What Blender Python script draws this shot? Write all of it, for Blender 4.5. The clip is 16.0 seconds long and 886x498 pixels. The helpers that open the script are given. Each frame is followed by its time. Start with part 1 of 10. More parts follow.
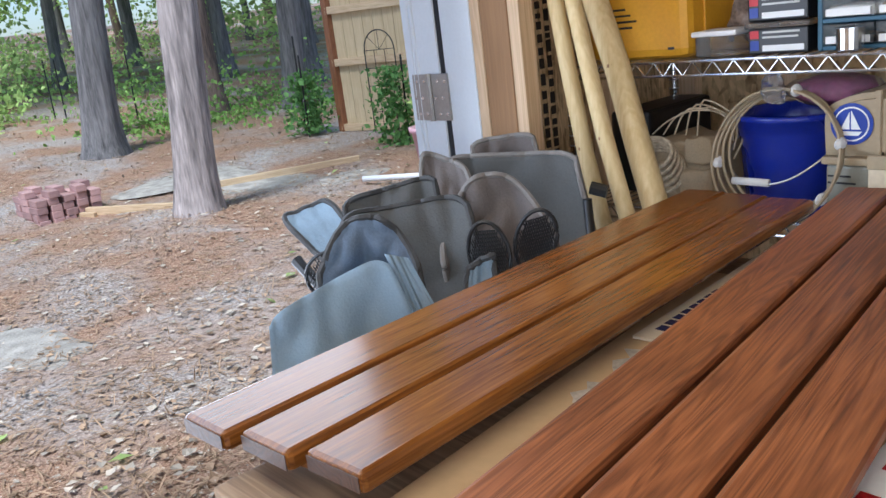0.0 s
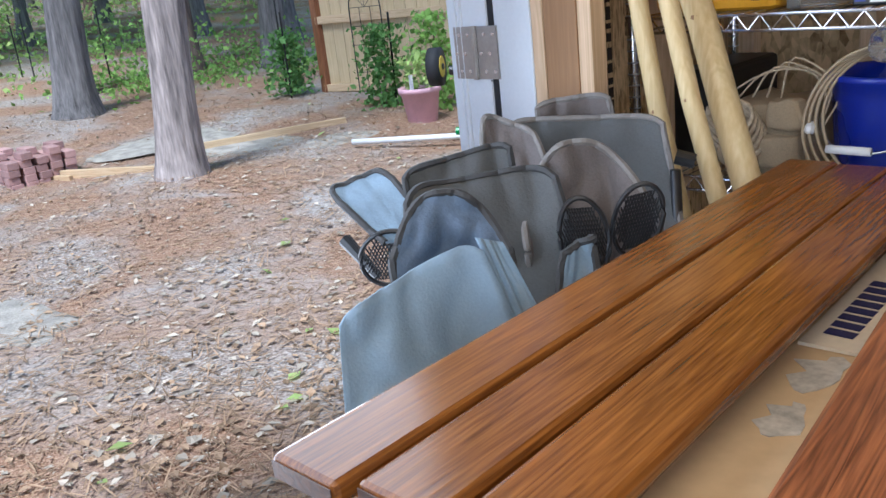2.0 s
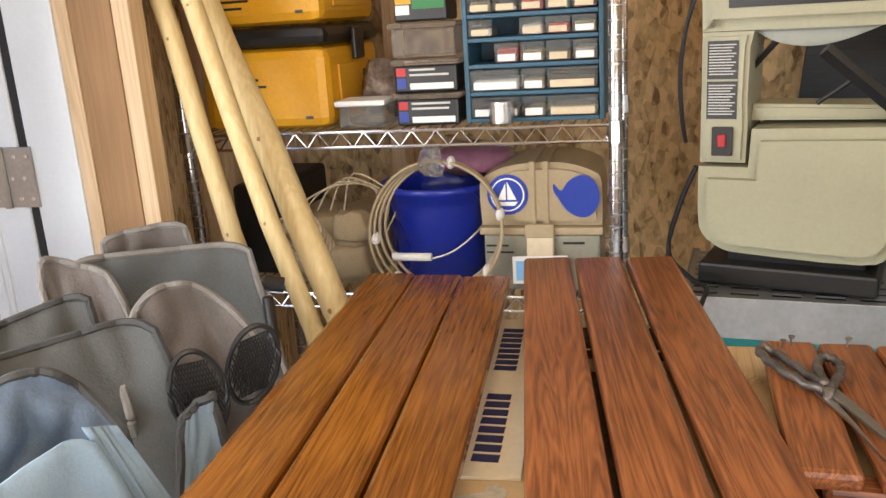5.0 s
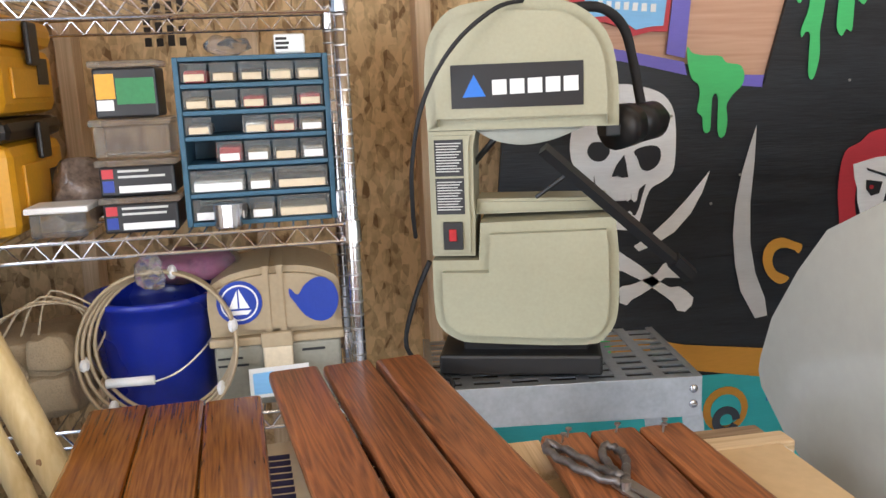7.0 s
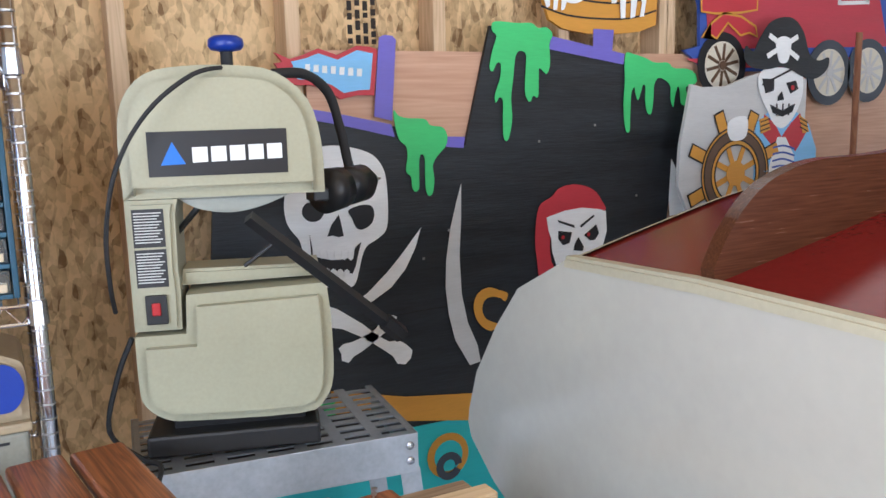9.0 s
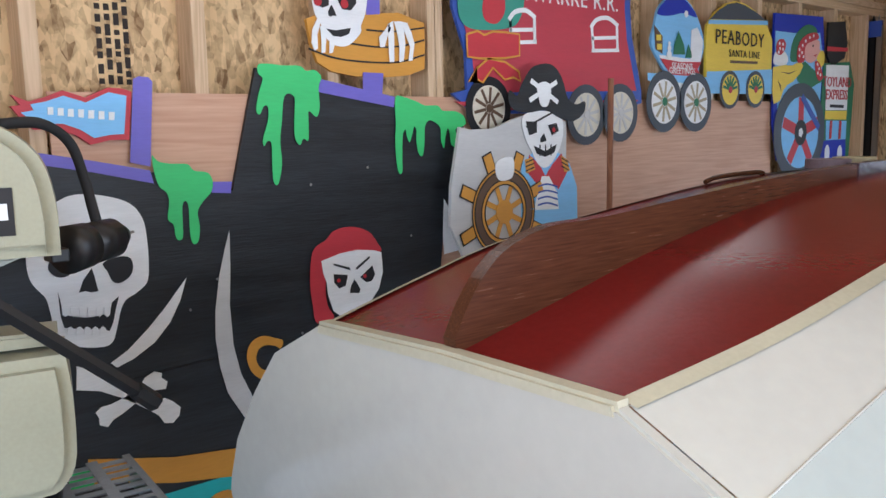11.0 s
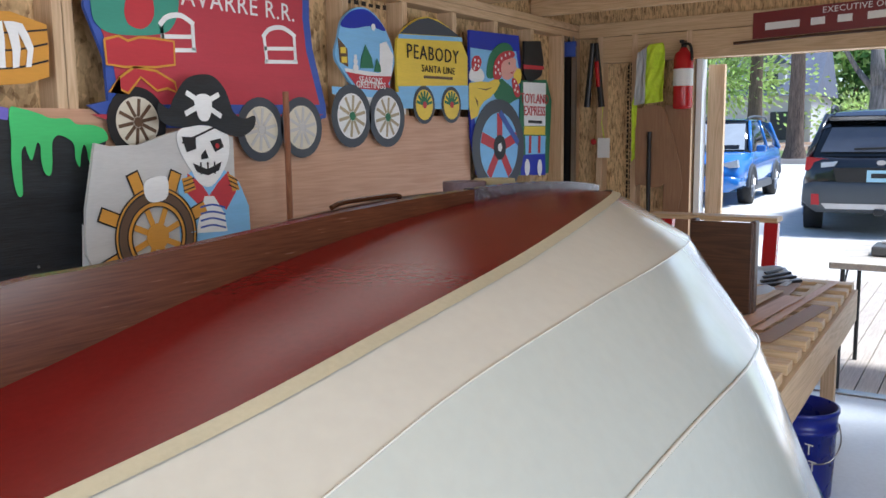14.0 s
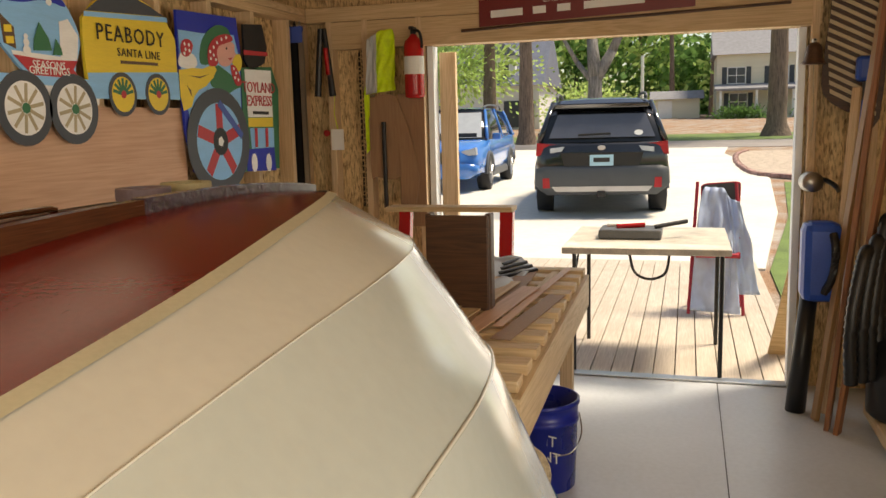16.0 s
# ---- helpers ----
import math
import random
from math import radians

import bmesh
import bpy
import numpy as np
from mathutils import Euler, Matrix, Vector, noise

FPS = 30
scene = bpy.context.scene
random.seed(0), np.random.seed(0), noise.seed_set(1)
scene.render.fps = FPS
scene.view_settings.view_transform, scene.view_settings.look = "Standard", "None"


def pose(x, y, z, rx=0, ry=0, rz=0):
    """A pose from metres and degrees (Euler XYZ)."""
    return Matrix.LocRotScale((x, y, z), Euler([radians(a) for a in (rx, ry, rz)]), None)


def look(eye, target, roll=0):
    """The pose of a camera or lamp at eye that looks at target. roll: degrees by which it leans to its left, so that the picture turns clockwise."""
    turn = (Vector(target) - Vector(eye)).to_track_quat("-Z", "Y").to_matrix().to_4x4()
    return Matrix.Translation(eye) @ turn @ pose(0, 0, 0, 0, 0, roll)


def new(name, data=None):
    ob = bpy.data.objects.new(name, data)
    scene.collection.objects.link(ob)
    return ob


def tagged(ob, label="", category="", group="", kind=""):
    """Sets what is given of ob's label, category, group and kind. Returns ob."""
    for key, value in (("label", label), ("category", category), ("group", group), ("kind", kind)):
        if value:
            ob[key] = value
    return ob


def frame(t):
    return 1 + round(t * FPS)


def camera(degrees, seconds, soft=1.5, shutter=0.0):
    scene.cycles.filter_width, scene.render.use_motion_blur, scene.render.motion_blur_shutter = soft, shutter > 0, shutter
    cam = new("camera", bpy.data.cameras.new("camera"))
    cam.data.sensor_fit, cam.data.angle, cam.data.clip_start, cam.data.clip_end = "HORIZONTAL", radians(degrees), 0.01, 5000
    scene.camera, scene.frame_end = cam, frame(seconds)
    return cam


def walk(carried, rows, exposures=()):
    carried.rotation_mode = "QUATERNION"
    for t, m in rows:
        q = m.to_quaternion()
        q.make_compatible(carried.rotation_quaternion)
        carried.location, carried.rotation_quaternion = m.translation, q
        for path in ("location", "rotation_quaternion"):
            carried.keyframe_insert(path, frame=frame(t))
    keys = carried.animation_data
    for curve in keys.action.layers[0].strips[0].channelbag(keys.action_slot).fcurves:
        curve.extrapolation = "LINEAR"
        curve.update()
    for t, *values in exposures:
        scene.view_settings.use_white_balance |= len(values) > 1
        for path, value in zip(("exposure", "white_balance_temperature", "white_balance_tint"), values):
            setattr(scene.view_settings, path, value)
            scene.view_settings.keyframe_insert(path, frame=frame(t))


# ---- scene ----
cam = camera(55.6, 16.0)
PATH = [
    (0, (0.25, 0.103, 1.241), (-1.221, 1.347, 0.701), -7.2),
    (0.5, (0.201, 0.069, 1.234), (-1.311, 1.263, 0.697), -7.9),
    (1, (0.118, 0.078, 1.229), (-1.412, 1.24, 0.673), -7.8),
    (1.5, (0.031, 0.103, 1.217), (-1.469, 1.288, 0.628), -7.3),
    (2, (-0.024, 0.123, 1.226), (-1.437, 1.39, 0.595), -6.6),
    (2.5, (-0.086, 0.126, 1.23), (-1.271, 1.599, 0.579), -6.7),
    (3, (-0.129, 0.123, 1.249), (-0.997, 1.794, 0.575), -6.8),
    (3.5, (-0.148, 0.126, 1.249), (-0.827, 1.884, 0.58), -6.4),
    (4, (-0.155, 0.135, 1.272), (-0.742, 1.934, 0.624), -5.6),
    (4.2, (-0.154, 0.137, 1.283), (-0.718, 1.949, 0.649), -5.1),
    (6.3, (-0.29, 0.217, 1.297), (-0.368, 2.176, 0.903), -2.7),
    (6.5, (-0.306, 0.229, 1.304), (-0.271, 2.191, 0.915), -2.6),
    (7, (-0.331, 0.237, 1.32), (-0.002, 2.171, 0.927), -2.3),
    (7.5, (-0.345, 0.237, 1.326), (0.197, 2.124, 0.946), -2.3),
    (8, (-0.324, 0.239, 1.336), (0.397, 2.069, 0.973), -1.7),
    (8.5, (-0.311, 0.24, 1.356), (0.531, 2.023, 1.023), -1.5),
    (8.7, (-0.297, 0.239, 1.354), (0.576, 2.01, 1.034), -1.6),
    (10.8, (-0.207, 0.215, 1.421), (1.063, 1.733, 1.135), -1.3),
    (11, (-0.196, 0.223, 1.419), (1.116, 1.707, 1.143), -1.3),
    (11.5, (-0.185, 0.208, 1.434), (1.218, 1.607, 1.162), -0.8),
    (12, (-0.148, 0.21, 1.446), (1.332, 1.528, 1.174), -0.4),
    (12.5, (-0.075, 0.179, 1.437), (1.46, 1.433, 1.175), -0.5),
    (13, (0.022, 0.161, 1.441), (1.603, 1.358, 1.177), -0.4),
    (13.5, (0.1, 0.119, 1.447), (1.717, 1.265, 1.181), -0.5),
    (14, (0.162, 0.08, 1.445), (1.822, 1.162, 1.175), -0.7),
    (14.5, (0.214, 0.049, 1.441), (1.931, 1.038, 1.166), -0.9),
    (15, (0.293, 0.063, 1.44), (2.074, 0.927, 1.158), -1.1),
    (15.5, (0.384, 0.109, 1.454), (2.238, 0.802, 1.164), -1.4),
    (16, (0.484, 0.126, 1.447), (2.382, 0.681, 1.144), -1.5),
]
walk(cam, [(t, look(eye, target, roll)) for t, eye, target, roll in PATH],
     exposures=[(0.0, 0.0, 5250, 10), (1.5, 0.03, 5050, 10), (2.5, 0.18, 5400, 10), (4.2, 0.42, 6500, 10), (6.3, 0.5, 6000, 10), (8.5, 0.52, 5350, 10), (11.0, 0.45, 5150, 10), (14.3, 0.32, 5550, 10), (15.2, 0.4, 6700, 10), (16.0, 0.12, 8000, 10)])

# ---- world, sun and the daylight in the two doorways ----
world = bpy.data.worlds.new("sky")
scene.world = world
world.use_nodes = True
wn = world.node_tree
sky = wn.nodes.new("ShaderNodeTexSky")
sky.sky_type = "NISHITA"
sky.sun_disc = False
SUN_UP, SUN_TURN = 60.0, 150.0
sky.sun_elevation, sky.sun_rotation = radians(SUN_UP), radians(SUN_TURN)
wn.links.new(sky.outputs[0], wn.nodes["Background"].inputs[0])
wn.nodes["Background"].inputs[1].default_value = 0.15


def lamp(name, kind, energy, m, color=(1, 1, 1), size=(1, 1), angle=0.5):
    data = bpy.data.lights.new(name, kind)
    data.energy, data.color = energy, color
    if kind == "AREA":
        data.shape, data.size, data.size_y = "RECTANGLE", size[0], size[1]
    if kind == "SUN":
        data.angle = radians(angle)
    ob = new(name, data)
    ob.matrix_world = m
    return ob


a = radians(SUN_TURN)
sun_from = Vector((math.sin(a) * math.cos(radians(SUN_UP)), math.cos(a) * math.cos(radians(SUN_UP)), math.sin(radians(SUN_UP))))
lamp("sun", "SUN", 5.0, look(sun_from * 30, (0, 0, 0)), (1.0, 0.94, 0.84), angle=16.0)
lamp("daylight_back_door", "AREA", 30, look((-1.21, 0.35, 1.15), (3.0, 0.6, 0.8)), (1.0, 0.98, 0.95), (1.5, 1.7))
lamp("daylight_front_door", "AREA", 8, look((5.3, 0.55, 1.0), (0.0, 0.8, 1.0)), (0.97, 0.98, 1.0), (1.8, 1.7))
lamp("daylight_window", "AREA", 40, look((1.0, -1.27, 1.28), (0.8, 3.0, 1.35)), (1.0, 0.97, 0.93), (2.3, 1.1))
# overhead lamp out of sight, assumed from the bright upward faces
lamp("shop_light_tubes", "AREA", 10, look((-0.15, 0.2, 2.02), (-0.15, 0.21, 0.0)), (1.0, 0.84, 0.62), (1.2, 0.25))
# fill lamp added out of view to brighten the painted figures
lamp("boat_light_tubes", "AREA", 2.5, look((1.5, 1.72, 2.02), (1.5, 1.73, 0.0)), (1.0, 0.88, 0.70), (2.4, 0.2))


# ---- building helpers ----
def part(name, bm, material, parent=None, label="", smooth=False):
    """Links a bmesh as one mesh object, under a thing or a part."""
    me = bpy.data.meshes.new(name)
    bm.to_mesh(me)
    bm.free()
    if material:
        me.materials.append(material)
    if smooth:
        me.shade_smooth()
    ob = new(name, me)
    if parent:
        ob.parent = parent
    if label:
        ob["label"] = label
    return ob


def thing(name, label, category, at=(0, 0, 0), group="", kind=""):
    ob = new(name)
    ob.empty_display_size = 0.05
    ob.location = at
    return tagged(ob, label, category, group, kind)


def structure(ob, label="", category=""):
    return tagged(ob, label, category, kind="structure")


def box(x0, y0, z0, x1, y1, z1, bevel=0.0, bm=None):
    own = bm if bm is not None else bmesh.new()
    m = Matrix.LocRotScale(((x0 + x1) / 2, (y0 + y1) / 2, (z0 + z1) / 2), None, (abs(x1 - x0), abs(y1 - y0), abs(z1 - z0)))
    made = bmesh.ops.create_cube(own, size=1, matrix=m)
    if bevel:
        edges = list({e for v in made["verts"] for e in v.link_edges})
        bmesh.ops.bevel(own, geom=edges, offset=bevel, segments=2, affect="EDGES", profile=0.5)
    return own


def rod(p0, p1, r0, r1=None, n=10, bm=None, caps=True):
    own = bm if bm is not None else bmesh.new()
    p0, p1 = Vector(p0), Vector(p1)
    d = p1 - p0
    m = Matrix.Translation((p0 + p1) / 2) @ d.to_track_quat("Z", "Y").to_matrix().to_4x4()
    bmesh.ops.create_cone(own, cap_ends=caps, segments=n, radius1=r0, radius2=r0 if r1 is None else r1, depth=d.length, matrix=m)
    return own


def ball(c, r, scale=(1, 1, 1), bm=None, n=12):
    own = bm if bm is not None else bmesh.new()
    bmesh.ops.create_uvsphere(own, u_segments=n, v_segments=max(6, n // 2), radius=r, matrix=Matrix.LocRotScale(c, None, scale))
    return own


def pipe(points, r, n=6, bm=None, closed=False):
    """A tube of radius r along a line of points."""
    own = bm if bm is not None else bmesh.new()
    pts = [Vector(p) for p in points]
    rings = []
    count = len(pts)
    for k, p in enumerate(pts):
        before = pts[k - 1] if k or closed else p
        after = pts[(k + 1) % count] if k < count - 1 or closed else p
        q = (after - before).to_track_quat("Z", "Y")
        rings.append([own.verts.new(p + q @ Vector((r * math.cos(2 * math.pi * j / n), r * math.sin(2 * math.pi * j / n), 0))) for j in range(n)])
    for k in range(count if closed else count - 1):
        a_ring, b_ring = rings[k], rings[(k + 1) % count]
        for j in range(n):
            own.faces.new((a_ring[j], a_ring[(j + 1) % n], b_ring[(j + 1) % n], b_ring[j]))
    if not closed:
        own.faces.new(rings[0][::-1])
        own.faces.new(rings[-1])
    bmesh.ops.recalc_face_normals(own, faces=own.faces)
    return own


def curve_through(points, steps=6, closed=False):
    """A smooth line through the points, of any dimension."""
    pts = [np.array(p, float) for p in points]
    n, out = len(pts), []
    for k in range(n if closed else n - 1):
        if closed:
            p0, p1, p2, p3 = pts[k - 1], pts[k], pts[(k + 1) % n], pts[(k + 2) % n]
        else:
            p0, p1, p2, p3 = pts[max(k - 1, 0)], pts[k], pts[k + 1], pts[min(k + 2, n - 1)]
        for j in range(steps):
            u = j / steps
            out.append(0.5 * (2 * p1 + (p2 - p0) * u + (2 * p0 - 5 * p1 + 4 * p2 - p3) * u * u + (3 * p1 - p0 - 3 * p2 + p3) * u ** 3))
    if not closed:
        out.append(pts[-1])
    return [tuple(float(c) for c in p) for p in out]


def slab(outline, place, depth, bm=None, bevel=0.0):
    """A flat piece: an outline in two dimensions, put into space by place(u, v, w), with w from 0 to depth."""
    own = bm if bm is not None else bmesh.new()
    front = [own.verts.new(place(u, v, depth)) for u, v in outline]
    back = [own.verts.new(place(u, v, 0.0)) for u, v in outline]
    n = len(outline)
    faces = [own.faces.new(front), own.faces.new(back[::-1])]
    for k in range(n):
        faces.append(own.faces.new((front[k], back[k], back[(k + 1) % n], front[(k + 1) % n])))
    bmesh.ops.recalc_face_normals(own, faces=faces)
    if bevel:
        bmesh.ops.bevel(own, geom=list(faces[0].edges), offset=bevel, segments=2, affect="EDGES")
    return own


def disc(c, r, steps=20, squeeze=1.0, turn=0.0):
    out = []
    for k in range(steps):
        u, v = r * math.cos(2 * math.pi * k / steps), r * squeeze * math.sin(2 * math.pi * k / steps)
        out.append((c[0] + u * math.cos(turn) - v * math.sin(turn), c[1] + u * math.sin(turn) + v * math.cos(turn)))
    return out


def lathe(profile, at=(0, 0, 0), n=24, bm=None):
    """Turns (radius, height) pairs about an upright axis."""
    own = bm if bm is not None else bmesh.new()
    rings = [[own.verts.new((at[0] + r * math.cos(2 * math.pi * k / n), at[1] + r * math.sin(2 * math.pi * k / n), at[2] + h)) for k in range(n)] for r, h in profile]
    for r0, r1 in zip(rings, rings[1:]):
        for k in range(n):
            own.faces.new((r0[k], r0[(k + 1) % n], r1[(k + 1) % n], r1[k]))
    own.faces.new(rings[0][::-1])
    own.faces.new(rings[-1])
    return own


def letters(text, m, size, material, parent, name="lettering", spread=1.0):
    """Words in the built-in font as a mesh, in the plane of m, centred."""
    cu = bpy.data.curves.new("words", "FONT")
    cu.body, cu.size, cu.extrude, cu.align_x, cu.align_y, cu.space_character = text, size, 0.0008, "CENTER", "CENTER", spread
    cu.resolution_u = 2
    tmp = bpy.data.objects.new("words", cu)
    me = bpy.data.meshes.new_from_object(tmp)
    bpy.data.objects.remove(tmp)
    me.transform(m)
    me.materials.clear()
    me.materials.append(material)
    ob = new(name, me)
    ob.parent = parent
    return ob


# ---- materials ----
def material(name, color, rough=0.6, metal=0.0, vary=0.12, scale=6.0, bump=0.1, fine=120.0, coat=0.0, stretch=(1, 1, 1), island=0.0, each=0.0, dirt=0.0):
    """A painted or plain surface: two sizes of variation in colour and roughness, and fine relief."""
    m = bpy.data.materials.new(name)
    m.use_nodes = True
    t = m.node_tree
    b = t.nodes["Principled BSDF"]
    b.inputs["Metallic"].default_value = metal
    b.inputs["Coat Weight"].default_value = coat
    b.inputs["Coat Roughness"].default_value = 0.12
    co = t.nodes.new("ShaderNodeTexCoord")
    mp = t.nodes.new("ShaderNodeMapping")
    mp.inputs["Scale"].default_value = stretch
    t.links.new(co.outputs["Object"], mp.inputs[0])
    big = t.nodes.new("ShaderNodeTexNoise")
    big.inputs["Scale"].default_value, big.inputs["Detail"].default_value = scale, 4
    small = t.nodes.new("ShaderNodeTexNoise")
    small.inputs["Scale"].default_value, small.inputs["Detail"].default_value = fine, 3
    for node in (big, small):
        t.links.new(mp.outputs[0], node.inputs["Vector"])
    mix = t.nodes.new("ShaderNodeMix")
    mix.data_type = "FLOAT"
    mix.inputs[0].default_value = 0.4
    t.links.new(big.outputs[0], mix.inputs[2])
    t.links.new(small.outputs[0], mix.inputs[3])
    ramp = t.nodes.new("ShaderNodeValToRGB")
    lo = [max(0.0, c * (1 - vary * 2)) for c in color]
    hi = [min(1.0, c * (1 + vary * 1.4)) for c in color]
    ramp.color_ramp.elements[0].position, ramp.color_ramp.elements[1].position = 0.3, 0.7
    ramp.color_ramp.elements[0].color, ramp.color_ramp.elements[1].color = (*lo, 1), (*hi, 1)
    t.links.new(mix.outputs[0], ramp.inputs[0])
    out = ramp.outputs[0]
    if each or island:
        info = t.nodes.new("ShaderNodeObjectInfo" if each else "ShaderNodeNewGeometry")
        hsv = t.nodes.new("ShaderNodeHueSaturation")
        mr = t.nodes.new("ShaderNodeMapRange")
        amount = each or island
        mr.inputs[3].default_value, mr.inputs[4].default_value = 1 - amount, 1 + amount
        t.links.new(info.outputs["Random" if each else "Random Per Island"], mr.inputs[0])
        t.links.new(mr.outputs[0], hsv.inputs["Value"])
        t.links.new(out, hsv.inputs["Color"])
        out = hsv.outputs[0]
    t.links.new(out, b.inputs["Base Color"])
    rr = t.nodes.new("ShaderNodeMapRange")
    rr.inputs[3].default_value, rr.inputs[4].default_value = max(0.02, rough * 0.8), min(1, rough * 1.2)
    t.links.new(big.outputs[0], rr.inputs[0])
    t.links.new(rr.outputs[0], b.inputs["Roughness"])
    if bump:
        bp = t.nodes.new("ShaderNodeBump")
        bp.inputs["Strength"].default_value, bp.inputs["Distance"].default_value = bump, 0.01
        t.links.new(mix.outputs[0], bp.inputs["Height"])
        t.links.new(bp.outputs[0], b.inputs["Normal"])
    return m


def wood(name, dark, light, rough=0.5, axis="Y", scale=1.0, coat=0.0, contrast=1.0, bump=0.15, spec=0.5):
    """Sawn wood with its grain along an axis: wavy growth lines, pores and slow changes of tone, different for each object."""
    m = bpy.data.materials.new(name)
    m.use_nodes = True
    t = m.node_tree
    b = t.nodes["Principled BSDF"]
    b.inputs["Coat Weight"].default_value, b.inputs["Coat Roughness"].default_value = coat, 0.15
    b.inputs["Specular IOR Level"].default_value = spec
    co = t.nodes.new("ShaderNodeTexCoord")
    info = t.nodes.new("ShaderNodeObjectInfo")
    shift = t.nodes.new("ShaderNodeVectorMath")
    shift.operation = "MULTIPLY_ADD"
    comb = t.nodes.new("ShaderNodeCombineXYZ")
    for k in range(3):
        t.links.new(info.outputs["Random"], comb.inputs[k])
    shift.inputs[1].default_value = (7, 5, 3)
    t.links.new(comb.outputs[0], shift.inputs[0])
    t.links.new(co.outputs["Object"], shift.inputs[2])
    mp = t.nodes.new("ShaderNodeMapping")
    squeeze = {"X": (0.045, 1, 1), "Y": (1, 0.045, 1), "Z": (1, 1, 0.045)}[axis]
    mp.inputs["Scale"].default_value = [c * scale for c in squeeze]
    t.links.new(shift.outputs[0], mp.inputs[0])
    rings = t.nodes.new("ShaderNodeTexNoise")
    rings.inputs["Scale"].default_value, rings.inputs["Detail"].default_value, rings.inputs["Distortion"].default_value = 16, 3, 1.2
    pores = t.nodes.new("ShaderNodeTexNoise")
    pores.inputs["Scale"].default_value, pores.inputs["Detail"].default_value = 160, 4
    slow = t.nodes.new("ShaderNodeTexNoise")
    slow.inputs["Scale"].default_value = 3.0
    for node in (rings, pores):
        t.links.new(mp.outputs[0], node.inputs["Vector"])
    t.links.new(shift.outputs[0], slow.inputs["Vector"])
    saw = t.nodes.new("ShaderNodeMath")
    saw.operation = "MULTIPLY"
    saw.inputs[1].default_value = 9.0
    t.links.new(rings.outputs[0], saw.inputs[0])
    wave = t.nodes.new("ShaderNodeMath")
    wave.operation = "PINGPONG"
    wave.inputs[1].default_value = 0.5
    t.links.new(saw.outputs[0], wave.inputs[0])
    add = t.nodes.new("ShaderNodeMath")
    add.operation = "MULTIPLY_ADD"
    add.inputs[1].default_value = 0.55 * contrast
    t.links.new(wave.outputs[0], add.inputs[0])
    p2 = t.nodes.new("ShaderNodeMath")
    p2.operation = "MULTIPLY_ADD"
    p2.inputs[1].default_value = 0.5
    t.links.new(pores.outputs[0], p2.inputs[0])
    s2 = t.nodes.new("ShaderNodeMath")
    s2.operation = "MULTIPLY"
    s2.inputs[1].default_value = 0.35
    t.links.new(slow.outputs[0], s2.inputs[0])
    t.links.new(s2.outputs[0], p2.inputs[2])
    t.links.new(p2.outputs[0], add.inputs[2])
    ramp = t.nodes.new("ShaderNodeValToRGB")
    ramp.color_ramp.elements[0].position, ramp.color_ramp.elements[1].position = 0.3, 0.8
    ramp.color_ramp.elements[0].color, ramp.color_ramp.elements[1].color = (*dark, 1), (*light, 1)
    t.links.new(add.outputs[0], ramp.inputs[0])
    t.links.new(ramp.outputs[0], b.inputs["Base Color"])
    rr = t.nodes.new("ShaderNodeMapRange")
    rr.inputs[3].default_value, rr.inputs[4].default_value = rough * 0.75, min(1, rough * 1.25)
    t.links.new(pores.outputs[0], rr.inputs[0])
    t.links.new(rr.outputs[0], b.inputs["Roughness"])
    bp = t.nodes.new("ShaderNodeBump")
    bp.inputs["Strength"].default_value, bp.inputs["Distance"].default_value = bump, 0.004
    t.links.new(add.outputs[0], bp.inputs["Height"])
    t.links.new(bp.outputs[0], b.inputs["Normal"])
    return m


